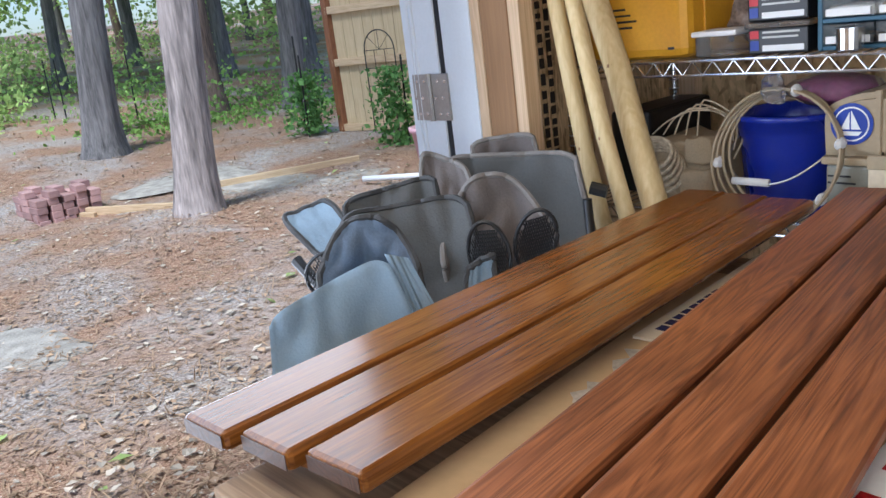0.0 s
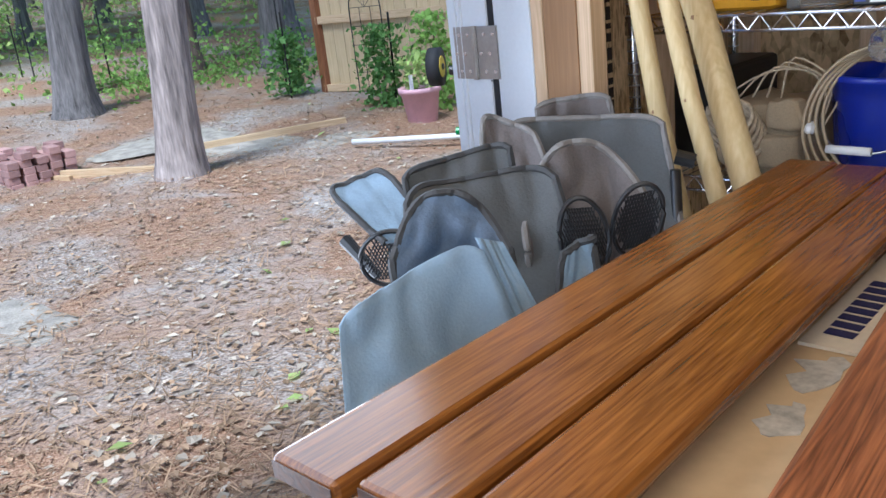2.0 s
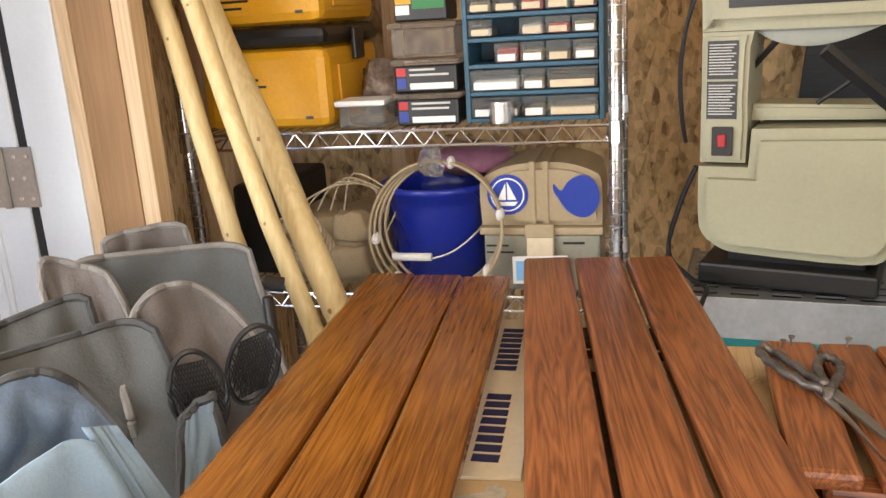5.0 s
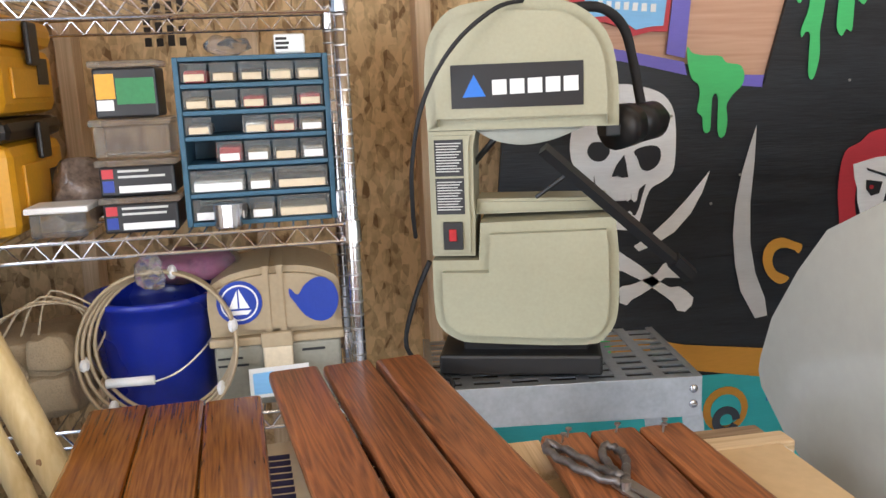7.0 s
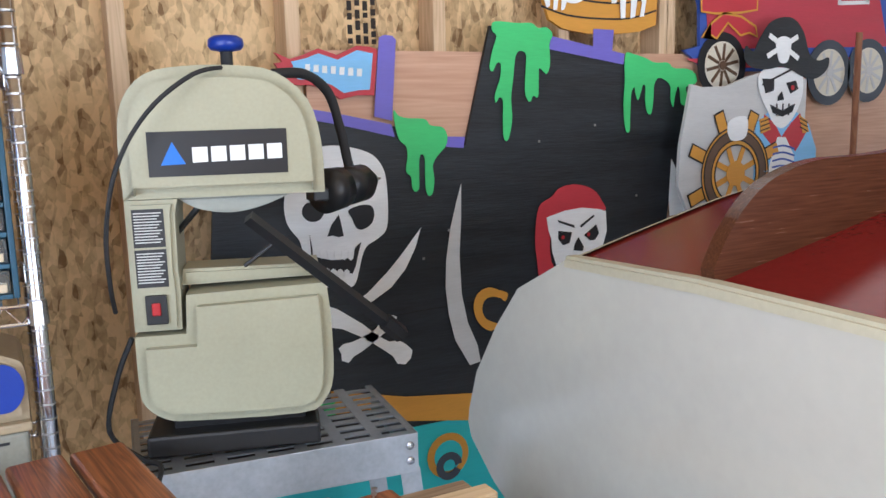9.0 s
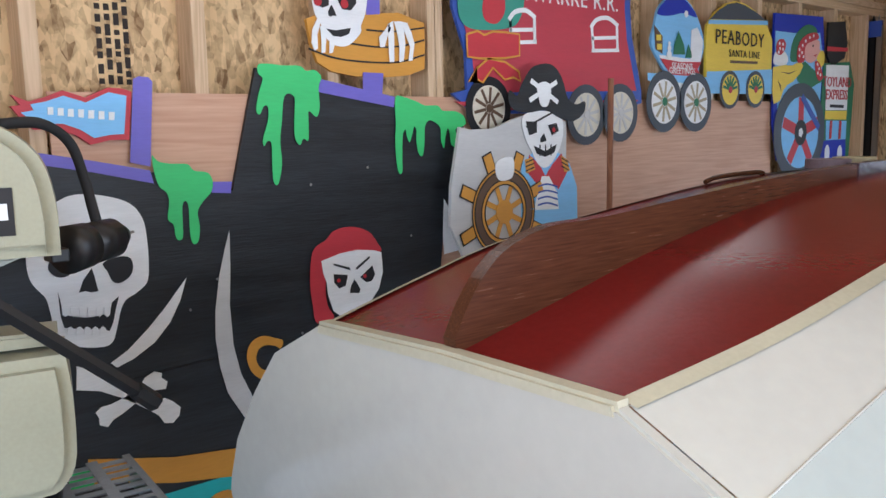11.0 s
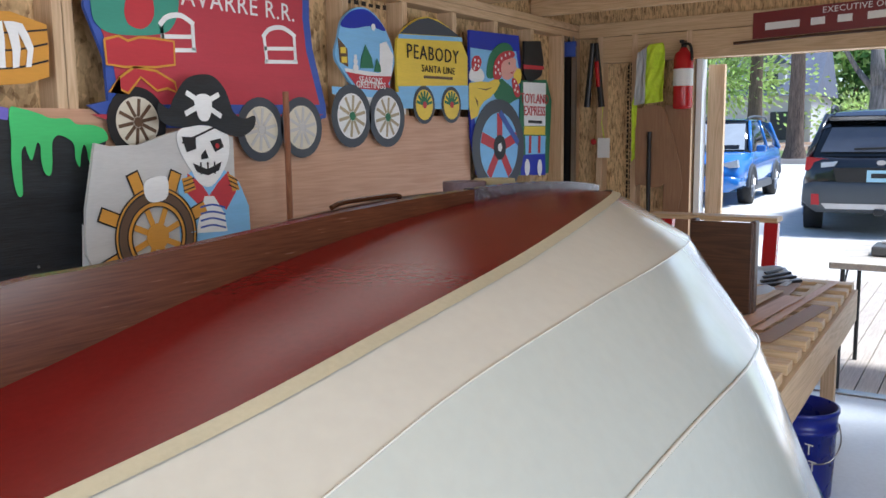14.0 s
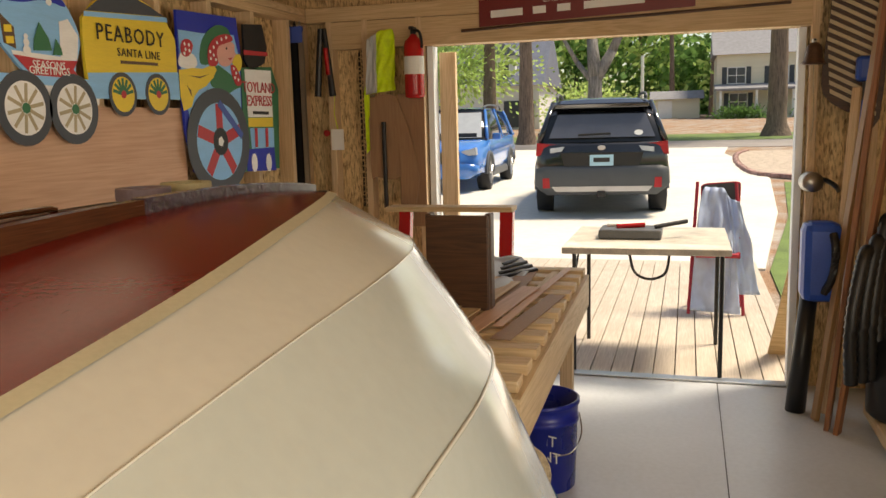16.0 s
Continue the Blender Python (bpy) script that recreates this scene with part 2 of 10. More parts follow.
def strand_board(name, dark, light):
    """Oriented strand board: flat chips of wood lying in all directions."""
    m = bpy.data.materials.new(name)
    m.use_nodes = True
    t = m.node_tree
    b = t.nodes["Principled BSDF"]
    b.inputs["Roughness"].default_value = 0.75
    co = t.nodes.new("ShaderNodeTexCoord")
    chips = []
    for k, (turn, size) in enumerate(((20, 48), (-50, 66), (80, 56))):
        mp = t.nodes.new("ShaderNodeMapping")
        mp.inputs["Rotation"].default_value = (radians(turn * 0.7), radians(turn), radians(turn))
        mp.inputs["Scale"].default_value = (1.0, 2.6, 0.5)
        v = t.nodes.new("ShaderNodeTexVoronoi")
        v.inputs["Scale"].default_value, v.inputs["Randomness"].default_value = size, 1.0
        t.links.new(co.outputs["Object"], mp.inputs[0])
        t.links.new(mp.outputs[0], v.inputs["Vector"])
        chips.append(v.outputs["Color"])
    mixes = chips[0]
    for c in chips[1:]:
        mx = t.nodes.new("ShaderNodeMix")
        mx.data_type, mx.inputs[0].default_value = "RGBA", 0.5
        t.links.new(mixes, mx.inputs[6])
        t.links.new(c, mx.inputs[7])
        mixes = mx.outputs[2]
    bw = t.nodes.new("ShaderNodeRGBToBW")
    t.links.new(mixes, bw.inputs[0])
    fine = t.nodes.new("ShaderNodeTexNoise")
    fine.inputs["Scale"].default_value, fine.inputs["Detail"].default_value = 40, 5
    t.links.new(co.outputs["Object"], fine.inputs["Vector"])
    add = t.nodes.new("ShaderNodeMath")
    add.operation = "MULTIPLY_ADD"
    add.inputs[1].default_value = 0.4
    t.links.new(fine.outputs[0], add.inputs[0])
    t.links.new(bw.outputs[0], add.inputs[2])
    ramp = t.nodes.new("ShaderNodeValToRGB")
    e = ramp.color_ramp.elements
    e[0].position, e[1].position = 0.40, 0.85
    e[0].color, e[1].color = (*dark, 1), (*light, 1)
    mid = e.new(0.6)
    mid.color = (*[0.45 * d + 0.55 * l for d, l in zip(dark, light)], 1)
    t.links.new(add.outputs[0], ramp.inputs[0])
    t.links.new(ramp.outputs[0], b.inputs["Base Color"])
    bp = t.nodes.new("ShaderNodeBump")
    bp.inputs["Strength"].default_value, bp.inputs["Distance"].default_value = 0.3, 0.003
    t.links.new(bw.outputs[0], bp.inputs["Height"])
    t.links.new(bp.outputs[0], b.inputs["Normal"])
    return m


M_OSB = strand_board("strand_board", (0.22, 0.125, 0.05), (0.76, 0.55, 0.29))
M_STUD = wood("spruce_stud", (0.50, 0.34, 0.19), (0.72, 0.54, 0.35), 0.65, "Z")
M_PLATE = wood("spruce_plate", (0.48, 0.32, 0.17), (0.70, 0.51, 0.32), 0.65, "X")
M_JOIST = wood("spruce_joist", (0.46, 0.31, 0.16), (0.68, 0.50, 0.30), 0.65, "Y")
M_PLY = wood("okoume_plywood", (0.52, 0.29, 0.18), (0.74, 0.48, 0.33), 0.55, "X", 0.7, contrast=0.5)
M_TEAK = wood("oiled_teak", (0.065, 0.019, 0.007), (0.38, 0.135, 0.045), 0.40, "Y", 1.7, coat=0.06, contrast=0.75, spec=0.3)
M_TEAK_GLOSS = wood("varnished_teak", (0.075, 0.022, 0.004), (0.39, 0.145, 0.022), 0.24, "Y", 1.6, coat=0.22, contrast=0.35, spec=0.3)
M_MAHOGANY = wood("varnished_mahogany", (0.040, 0.014, 0.007), (0.125, 0.043, 0.018), 0.25, "X", 2.2, coat=0.12, contrast=0.12, bump=0.03, spec=0.25)
M_PINE = wood("pine_board", (0.46, 0.31, 0.16), (0.70, 0.53, 0.33), 0.6, "X")
M_PINE_Y = wood("pine_board_cross", (0.46, 0.31, 0.16), (0.70, 0.53, 0.33), 0.6, "Y")
M_BIRCH = wood("peeled_pole", (0.55, 0.40, 0.17), (0.78, 0.64, 0.36), 0.5, "Z", 0.8, contrast=0.5)
M_TRIM = wood("stained_trim", (0.24, 0.13, 0.055), (0.38, 0.22, 0.10), 0.55, "Z", contrast=0.4)
M_CEDAR = wood("cedar_board", (0.17, 0.06, 0.025), (0.33, 0.14, 0.06), 0.55, "Z")
M_DARKPLY = wood("dark_stained_wood", (0.035, 0.016, 0.009), (0.10, 0.045, 0.022), 0.45, "Y")
M_CARD = material("cardboard", (0.56, 0.40, 0.22), 0.8, vary=0.06, scale=4, fine=60, bump=0.06)
M_WHITE_DOOR = material("white_door_paint", (0.74, 0.79, 0.84), 0.4, vary=0.03, bump=0.03)
M_HULL = material("hull_white_paint", (0.42, 0.41, 0.365), 0.15, vary=0.03, scale=3, bump=0.035, fine=45, coat=0.3)
M_HULL_GREY = material("hull_primer_grey", (0.33, 0.35, 0.325), 0.13, vary=0.03, scale=2.5, bump=0.05, fine=45, coat=0.35)
M_HULL_BLUE = material("hull_blue_paint", (0.08, 0.28, 0.55), 0.25, vary=0.04, bump=0.02)
M_RED = material("bottom_red_paint", (0.135, 0.010, 0.009), 0.2, vary=0.08, scale=4, bump=0.07, fine=90, coat=0.0)
M_RED.node_tree.nodes["Principled BSDF"].inputs["Specular IOR Level"].default_value = 0.14
M_WRAP = material("crinkled_film", (0.05, 0.035, 0.045), 0.18, vary=0.3, scale=40, bump=0.6, fine=160, coat=0.5)
M_TAPE = material("masking_tape", (0.40, 0.37, 0.27), 0.6, vary=0.06, bump=0.05)
M_FLOOR = material("floor_paint", (0.55, 0.58, 0.62), 0.35, vary=0.06, scale=2, bump=0.04, fine=40)
M_CONCRETE = material("concrete", (0.62, 0.59, 0.53), 0.85, vary=0.06, scale=0.7, bump=0.1, fine=14)
M_BLACK = material("black_plastic", (0.010, 0.010, 0.011), 0.4, vary=0.1, bump=0.05)
M_RUBBER = material("rubber", (0.02, 0.02, 0.022), 0.75, vary=0.15, bump=0.1)
M_STEEL = material("brushed_steel", (0.42, 0.40, 0.38), 0.38, 1.0, vary=0.08, bump=0.05)
M_CHROME = material("chrome_wire", (0.62, 0.62, 0.64), 0.2, 1.0, vary=0.06, bump=0.02)
M_GALV = material("galvanised_steel", (0.46, 0.49, 0.52), 0.38, 0.85, vary=0.08, scale=25, bump=0.04)
M_WHITE = material("white_paint", (0.78, 0.78, 0.76), 0.5, vary=0.03, bump=0.04)


# ---- the garage shell ----
NORTH, SOUTH, REAR, FRONT = 2.36, -1.25, -1.20, 5.16   # faces of the sheathing
TOP = 2.06                                             # top of the wall plates
DOOR_S, DOOR_N, DOOR_H = -0.45, 1.52, 2.02             # back doorway
GATE_S, GATE_N, GATE_H = -0.40, 1.51, 1.86             # front doorway

structure(part("floor", box(REAR - 0.1, SOUTH - 0.1, -0.12, FRONT + 0.0, NORTH + 0.1, 0.0), M_FLOOR), "pale grey painted plywood floor of the garage", "floor")
seam = part("floor_seam", box(2.6, -0.052, 0.0005, FRONT, -0.047, 0.002), M_BLACK)
structure(seam, "narrow dark seam between two floor sheets", "seam")
wall_n = structure(part("wall_north", box(REAR - 0.02, NORTH, 0, FRONT + 0.02, NORTH + 0.012, TOP + 0.35), M_OSB), "bare strand board sheathing of the long side wall", "wall")
bm = bmesh.new()
box(REAR - 0.02, SOUTH - 0.012, 0, 0.1, SOUTH, TOP + 0.35, bm=bm)
box(2.5, SOUTH - 0.012, 0, FRONT + 0.02, SOUTH, TOP + 0.35, bm=bm)
box(0.1, SOUTH - 0.012, 0, 2.5, SOUTH, 0.70, bm=bm)
box(0.1, SOUTH - 0.012, 1.90, 2.5, SOUTH, TOP + 0.35, bm=bm)
structure(part("wall_south", bm, M_OSB), "bare strand board sheathing with a wide window opening", "wall")


def wall_with_gap(name, x0, x1, lo, hi, height, label):
    bm = bmesh.new()
    box(x0, SOUTH, 0, x1, lo, TOP + 0.35, bm=bm)
    box(x0, hi, 0, x1, NORTH, TOP + 0.35, bm=bm)
    box(x0, lo, height, x1, hi, TOP + 0.35, bm=bm)
    return structure(part(name, bm, M_OSB), label, "wall")


wall_r = wall_with_gap("wall_back", REAR - 0.012, REAR, DOOR_S - 0.04, DOOR_N + 0.04, DOOR_H, "strand board back wall with a double doorway")
wall_f = wall_with_gap("wall_front", FRONT, FRONT + 0.012, GATE_S - 0.04, GATE_N + 0.04, GATE_H, "strand board front wall with a wide doorway")


def stud(parent, x0, y0, x1, y1, z0=0.04, z1=TOP - 0.04):
    return part("stud", box(x0, y0, z0, x1, y1, z1, 0.003), M_STUD, parent)


for k in range(-4, 13):
    x = -0.01 + 0.4064 * k
    if REAR + 0.05 < x < FRONT - 0.1:
        stud(wall_n, x - 0.019, NORTH - 0.089, x + 0.019, NORTH - 0.001)
stud(wall_n, 1.57, NORTH - 0.089, 1.605, NORTH - 0.001)
for y in (2.31, 2.12, 1.90, 1.575):
    stud(wall_f, FRONT - 0.089, y - 0.019, FRONT - 0.001, y + 0.019)
for y in (-0.47, -0.75, -1.1):
    stud(wall_f, FRONT - 0.089, y - 0.019, FRONT - 0.001, y + 0.019)
for y in (2.30, 1.93):
    stud(wall_r, REAR + 0.001, y - 0.019, REAR + 0.089, y + 0.019)
for z0, z1 in ((TOP - 0.04, TOP), (TOP + 0.002, TOP + 0.04), (0.001, 0.039)):
    part("plate", box(REAR + 0.005, NORTH - 0.092, z0, FRONT - 0.005, NORTH - 0.002, z1, 0.003), M_PLATE, wall_n)
part("header", box(FRONT - 0.088, GATE_S - 0.1, GATE_H + 0.002, FRONT - 0.003, GATE_N + 0.6, TOP - 0.045, 0.003), M_JOIST, wall_f)
part("plate", box(FRONT - 0.09, SOUTH + 0.01, TOP - 0.042, FRONT - 0.004, NORTH - 0.1, TOP + 0.04, 0.003), M_JOIST, wall_f)
part("header", box(REAR + 0.003, DOOR_S - 0.1, DOOR_H + 0.002, REAR + 0.088, DOOR_N + 0.1, TOP + 0.04, 0.003), M_JOIST, wall_r)

bm = box(REAR - 0.1, SOUTH - 0.1, TOP + 0.36, FRONT + 0.1, NORTH + 0.1, TOP + 0.40)
ceiling = part("ceiling", bm, M_OSB)
structure(ceiling, "strand board roof deck above open joists", "ceiling")
for k in range(10):
    x = -0.9 + 0.61 * k
    j = part("joist", box(x, SOUTH + 0.01, TOP + 0.045, x + 0.038, NORTH - 0.01, TOP + 0.185, 0.003), M_JOIST)
    structure(j, "spruce ceiling joist across the garage", "joist")
# the front door's jambs and header trim
jamb = part("jamb", box(FRONT - 0.04, GATE_N - 0.0, 0.0, FRONT + 0.05, GATE_N + 0.035, GATE_H, 0.002), M_WHITE_DOOR)
structure(jamb, "white painted edge of the front doorway", "jamb")
structure(part("jamb", box(FRONT - 0.04, GATE_S - 0.035, 0.0, FRONT + 0.05, GATE_S, GATE_H, 0.002), M_WHITE_DOOR), "white painted edge of the front doorway", "jamb")
structure(part("post", box(FRONT + 0.06, GATE_N - 0.10, 0.0, FRONT + 0.10, GATE_N - 0.005, GATE_H - 0.03, 0.003), M_STUD), "pale new timber post beside the front doorway", "post")
structure(part("threshold", box(FRONT - 0.06, GATE_S, 0.001, FRONT + 0.02, GATE_N, 0.012, 0.004), M_GALV), "diamond plate metal strip at the front doorway", "threshold")
# the back doorway: jamb, stained trim, the white door folded outwards with its hinge
structure(part("trim", box(-1.19, DOOR_N, 0.0, -1.105, DOOR_N + 0.038, DOOR_H, 0.002), M_TRIM), "brown wooden stud beside the back doorway", "trim")
structure(part("trim", box(-1.104, DOOR_N + 0.002, 0.0, -1.07, DOOR_N + 0.05, DOOR_H, 0.002), M_STUD), "pale wooden edge beside the back doorway", "trim")
structure(part("trim", box(-1.222, DOOR_N - 0.002, 0.0, -1.191, DOOR_N + 0.038, DOOR_H, 0.002), M_STUD), "pale wooden edge beside the back doorway", "trim")
structure(part("jamb", box(-1.327, DOOR_N - 0.004, 0.0, -1.223, DOOR_N + 0.034, DOOR_H, 0.003), M_WHITE_DOOR), "white painted jamb of the back doorway", "jamb")
structure(part("weatherstrip", box(-1.346, DOOR_N - 0.003, 0.0, -1.328, DOOR_N + 0.03, DOOR_H, 0.003), M_RUBBER), "black rubber weatherstrip beside the open door", "weatherstrip")
door = structure(part("door_1", box(-1.47, DOOR_N - 0.006, 0.03, -1.347, DOOR_N + 0.93, DOOR_H - 0.01, 0.004), M_WHITE_DOOR), "white back door folded open against the outer wall", "door")
for x in (-1.441, -1.425):
    part("groove_bead", rod((x, DOOR_N - 0.007, 0.03), (x, DOOR_N - 0.007, DOOR_H - 0.02), 0.004, n=8), M_WHITE_DOOR, door)
for z in (0.28, 1.035, 1.75):
    hinge = part("hinge", box(-1.45, DOOR_N - 0.0105, z - 0.057, -1.392, DOOR_N - 0.0065, z + 0.06, 0.001), M_STEEL, door, "brushed steel hinge")
    part("leaf", box(-1.378, DOOR_N - 0.0105, z - 0.057, -1.318, DOOR_N - 0.0045, z + 0.06, 0.001), M_STEEL, hinge)
    part("pin", rod((-1.385, DOOR_N - 0.012, z - 0.058), (-1.385, DOOR_N - 0.012, z + 0.061), 0.0075, n=10), M_STEEL, hinge)
    for x in (-1.437, -1.41, -1.36, -1.333):
        for dz in (-0.04, 0.0, 0.042):
            part("screw", rod((x + (0.006 if dz else -0.006), DOOR_N - 0.0125, z + dz), (x + (0.006 if dz else -0.006), DOOR_N - 0.009, z + dz), 0.0042, n=8), M_CHROME, hinge)

# ---- the upturned dinghy ----
MID = 1.0
STATION = [0.50, 0.72, 0.95, 1.3, 1.65, 1.95, 2.2, 2.38]
KEEL_Z = [1.142, 1.186, 1.232, 1.28, 1.305, 1.312, 1.30, 1.28]
EDGE_W = [0.275, 0.315, 0.335, 0.325, 0.285, 0.215, 0.12, 0.02]
EDGE_Z = [1.135, 1.172, 1.212, 1.252, 1.288, 1.300, 1.294, 1.278]
CHINE_W = [0.414, 0.424, 0.434, 0.438, 0.425, 0.385, 0.295, 0.19]
CHINE_Z = [1.066, 1.116, 1.163, 1.195, 1.208, 1.210, 1.20, 1.18]
LOW_W = [0.555, 0.572, 0.582, 0.592, 0.585, 0.535, 0.44, 0.33]
LOW_Z = [0.888, 0.955, 1.003, 1.036, 1.036, 1.015, 0.983, 0.95]
SHEER_W = [0.592, 0.645, 0.69, 0.735, 0.74, 0.68, 0.58, 0.48]
SHEER_Z = [0.770, 0.735, 0.70, 0.675, 0.67, 0.68, 0.69, 0.70]
STEM = [(2.42, 1.272), (2.50, 1.165), (2.66, 0.92), (2.86, 0.70)]


def hull_line(width, height, stem, side, shift=0.0, lift=0.0):
    pts = [(x, MID + side * (w + shift), z + lift) for x, w, z in zip(STATION, width, height)] + [(stem[0], MID, stem[1] + lift)]
    return curve_through(pts, 5)


def strake(upper, lower, bm=None):
    own = bm if bm is not None else bmesh.new()
    a_row = [own.verts.new(p) for p in upper]
    b_row = [own.verts.new(p) for p in lower]
    for k in range(len(a_row) - 1):
        own.faces.new((a_row[k], a_row[k + 1], b_row[k + 1], b_row[k]))
    return own


def build_boat():
    boat = thing("dinghy", "upturned wooden dinghy, white topsides and dark red bottom", "boat", (0, 0, 0))
    keel = curve_through([(x, MID, z) for x, z in zip(STATION, KEEL_Z)] + [(STEM[0][0], MID, STEM[0][1])], 5)
    bm = bmesh.new()
    for side in (-1, 1):
        strake(keel, hull_line(EDGE_W, EDGE_Z, STEM[0], side), bm)
    bmesh.ops.recalc_face_normals(bm, faces=bm.faces)
    part("bottom", bm, M_RED, boat, "glossy dark red bottom", True)
    for side in (-1, 1):
        rows = [hull_line(EDGE_W, EDGE_Z, STEM[0], side), hull_line(CHINE_W, CHINE_Z, STEM[1], side), hull_line(LOW_W, LOW_Z, STEM[2], side),
                hull_line(SHEER_W, SHEER_Z, STEM[3], side)]
        mats = (M_HULL, M_HULL_GREY, M_HULL_GREY)
        for k in range(3):
            part("plank", strake(rows[k], rows[k + 1]), mats[k], boat, ("off-white bilge plank", "pale grey-green plank", "pale grey-green plank")[k], True)
            if k < 2:
                lap = pipe([(x, y + side * 0.0005, z) for x, y, z in rows[k + 1]], 0.0016 if k == 0 else 0.0034, 8)
                part("lap", lap, M_HULL, boat, "", True)
        blue = [(x, y + side * 0.004, z) for x, y, z in rows[3]]
        blue2 = [(x, y + side * 0.004, z - 0.06) for x, y, z in rows[3]]
        part("sheer_strake", strake(blue, blue2), M_HULL_BLUE, boat, "blue sheer strake")
        # masking tape along the edge of the red
        bm = strake([(x, y - side * 0.012, z + 0.002) for x, y, z in rows[0]], [(x, y + side * 0.010, z - 0.004) for x, y, z in rows[0]])
        tape = part("masking_tape", bm, M_TAPE, boat, "pale masking tape")
        tape.location.z = 0.003
    # transom
    half = [(0.0, 1.142), (0.275, 1.135), (0.414, 1.066), (0.487, 0.985), (0.557, 0.886), (0.588, 0.805), (0.594, 0.775), (0.582, 0.745), (0.50, 0.684), (0.375, 0.628), (0.2, 0.595)]
    outline = [(MID - w, z) for w, z in half[::-1]] + [(MID + w, z) for w, z in half[1:]]
    bm = slab(outline, lambda u, v, w: (0.497 - w, u, v), 0.018, bevel=0.004)
    part("transom", bm, M_HULL, boat, "pale grey transom")
    bm = slab([(0.722, 1.121), (0.728, 1.142), (1.0, 1.148), (1.275, 1.141), (1.28, 1.119), (1.0, 1.125)], lambda u, v, w: (0.502 - w, u, v), 0.0245, bevel=0.005)
    part("masking_tape", bm, M_TAPE, boat, "pale masking tape")
    # skeg and keel
    top = [(0.497, 1.16), (0.52, 1.20), (0.555, 1.240), (0.60, 1.268), (0.68, 1.287), (0.8, 1.290), (1.0, 1.303), (1.3, 1.320), (1.6, 1.329), (1.9, 1.329), (2.1, 1.322), (2.25, 1.311), (2.345, 1.299)]
    prof = curve_through(top, 4) + [(2.345, 1.27), (1.9, 1.30), (1.3, 1.27), (0.9, 1.22), (0.5, 1.14)]
    part("keel", slab(prof, lambda u, v, w: (u, MID - 0.013 + w, v), 0.030, bevel=0.007), M_MAHOGANY, boat, "varnished mahogany keel and skeg")
    wrap = [p for p in curve_through(top, 4) if p[0] > 1.62]
    bm = slab(wrap + [(u, v - 0.030) for u, v in wrap[::-1]], lambda u, v, w: (u, MID - 0.0155 + w, v + 0.0025), 0.035, bevel=0.007)
    part("film_wrap", bm, M_WRAP, boat, "dark crinkled film over the keel's end")
    bm = pipe(curve_through([(1.565, 1.285, 1.289), (1.6, 1.283, 1.297), (1.67, 1.275, 1.301), (1.76, 1.262, 1.303), (1.785, 1.258, 1.299)], 4), 0.006, 8)
    part("bilge_runner", bm, M_MAHOGANY, boat, "short varnished bilge runner")
    return boat


build_boat()
for x in (0.95, 2.1):
    cradle = thing("cradle", "plain timber cradle under the upturned dinghy", "trestle", group="boat cradles")
    part("beam", box(x - 0.04, 0.45, 0.59, x + 0.04, 1.55, 0.665, 0.003), M_JOIST, cradle)
    for y in (0.5, 1.5):
        part("leg", box(x - 0.04, y - 0.04, 0.0, x + 0.04, y + 0.04, 0.588, 0.003), M_STUD, cradle)


# ---- workbench with the teak slats ----
BENCH_Z = 0.795


def board(p0, p1, width, thick, z, bevel=0.007, left=None):
    """A straight board on the flat: p0, p1 are its ends' middles (x, y)."""
    d = Vector((p1[0] - p0[0], p1[1] - p0[1], 0))
    bm = box(-width / 2, 0, 0, width / 2, d.length, thick, bevel)
    m = Matrix.Translation((p0[0], p0[1], z)) @ Matrix.Rotation(math.atan2(-d.x, d.y), 4, "Z")
    return bm, m


def seat_panel(name, starts, ends, width, thick, z, mat, label, cleats, cleat_mat=None, end_mat=None):
    th = thing(name, label, "wood panel")
    for p0, p1 in zip(starts, ends):
        bm, m = board(p0, p1, width, thick, z)
        ob = part("slat", bm, mat, th)
        ob.matrix_world = m
        if end_mat:
            cap = part("end_grain", box(-width / 2 + 0.004, -0.0012, 0.003, width / 2 - 0.004, -0.0002, thick - 0.004), end_mat, th, "dark end grain")
            cap.matrix_world = m
    (ax, ay), (bx, by) = starts[0], starts[-1]
    (cx, cy), (dx, dy) = ends[0], ends[-1]
    for f in cleats:
        l = Vector((ax + (cx - ax) * f, ay + (cy - ay) * f))
        r = Vector((bx + (dx - bx) * f, by + (dy - by) * f))
        bm, m = board(l, r, 0.035, 0.0255, z - 0.026)
        ob = part("cleat", bm, cleat_mat or mat, th)
        ob.matrix_world = m
    return th


def lerp_row(a0, a1, n):
    return [(a0[0] + (a1[0] - a0[0]) * k / (n - 1), a0[1] + (a1[1] - a0[1]) * k / (n - 1)) for k in range(n)]


bench = thing("workbench", "wooden workbench topped with plywood and old cardboard", "workbench")
M_BENCH = wood("weathered_bench", (0.16, 0.10, 0.055), (0.36, 0.25, 0.15), 0.75, "X")
# near-black brown that stands in for the shade in the slat gaps
M_GAP_SHADE = wood("slat_gap_shade", (0.035, 0.022, 0.014), (0.09, 0.06, 0.04), 0.8, "X")
part("top", box(-0.54, 0.41, BENCH_Z - 0.05, 0.33, 1.345, BENCH_Z - 0.008, 0.003), M_BENCH, bench)
part("top", box(-0.30, 0.20, BENCH_Z - 0.05, 0.55, 0.408, BENCH_Z - 0.008, 0.003), M_BENCH, bench)
part("top", box(0.331, 0.409, BENCH_Z - 0.05, 0.46, 0.80, BENCH_Z - 0.008, 0.003), M_BENCH, bench)
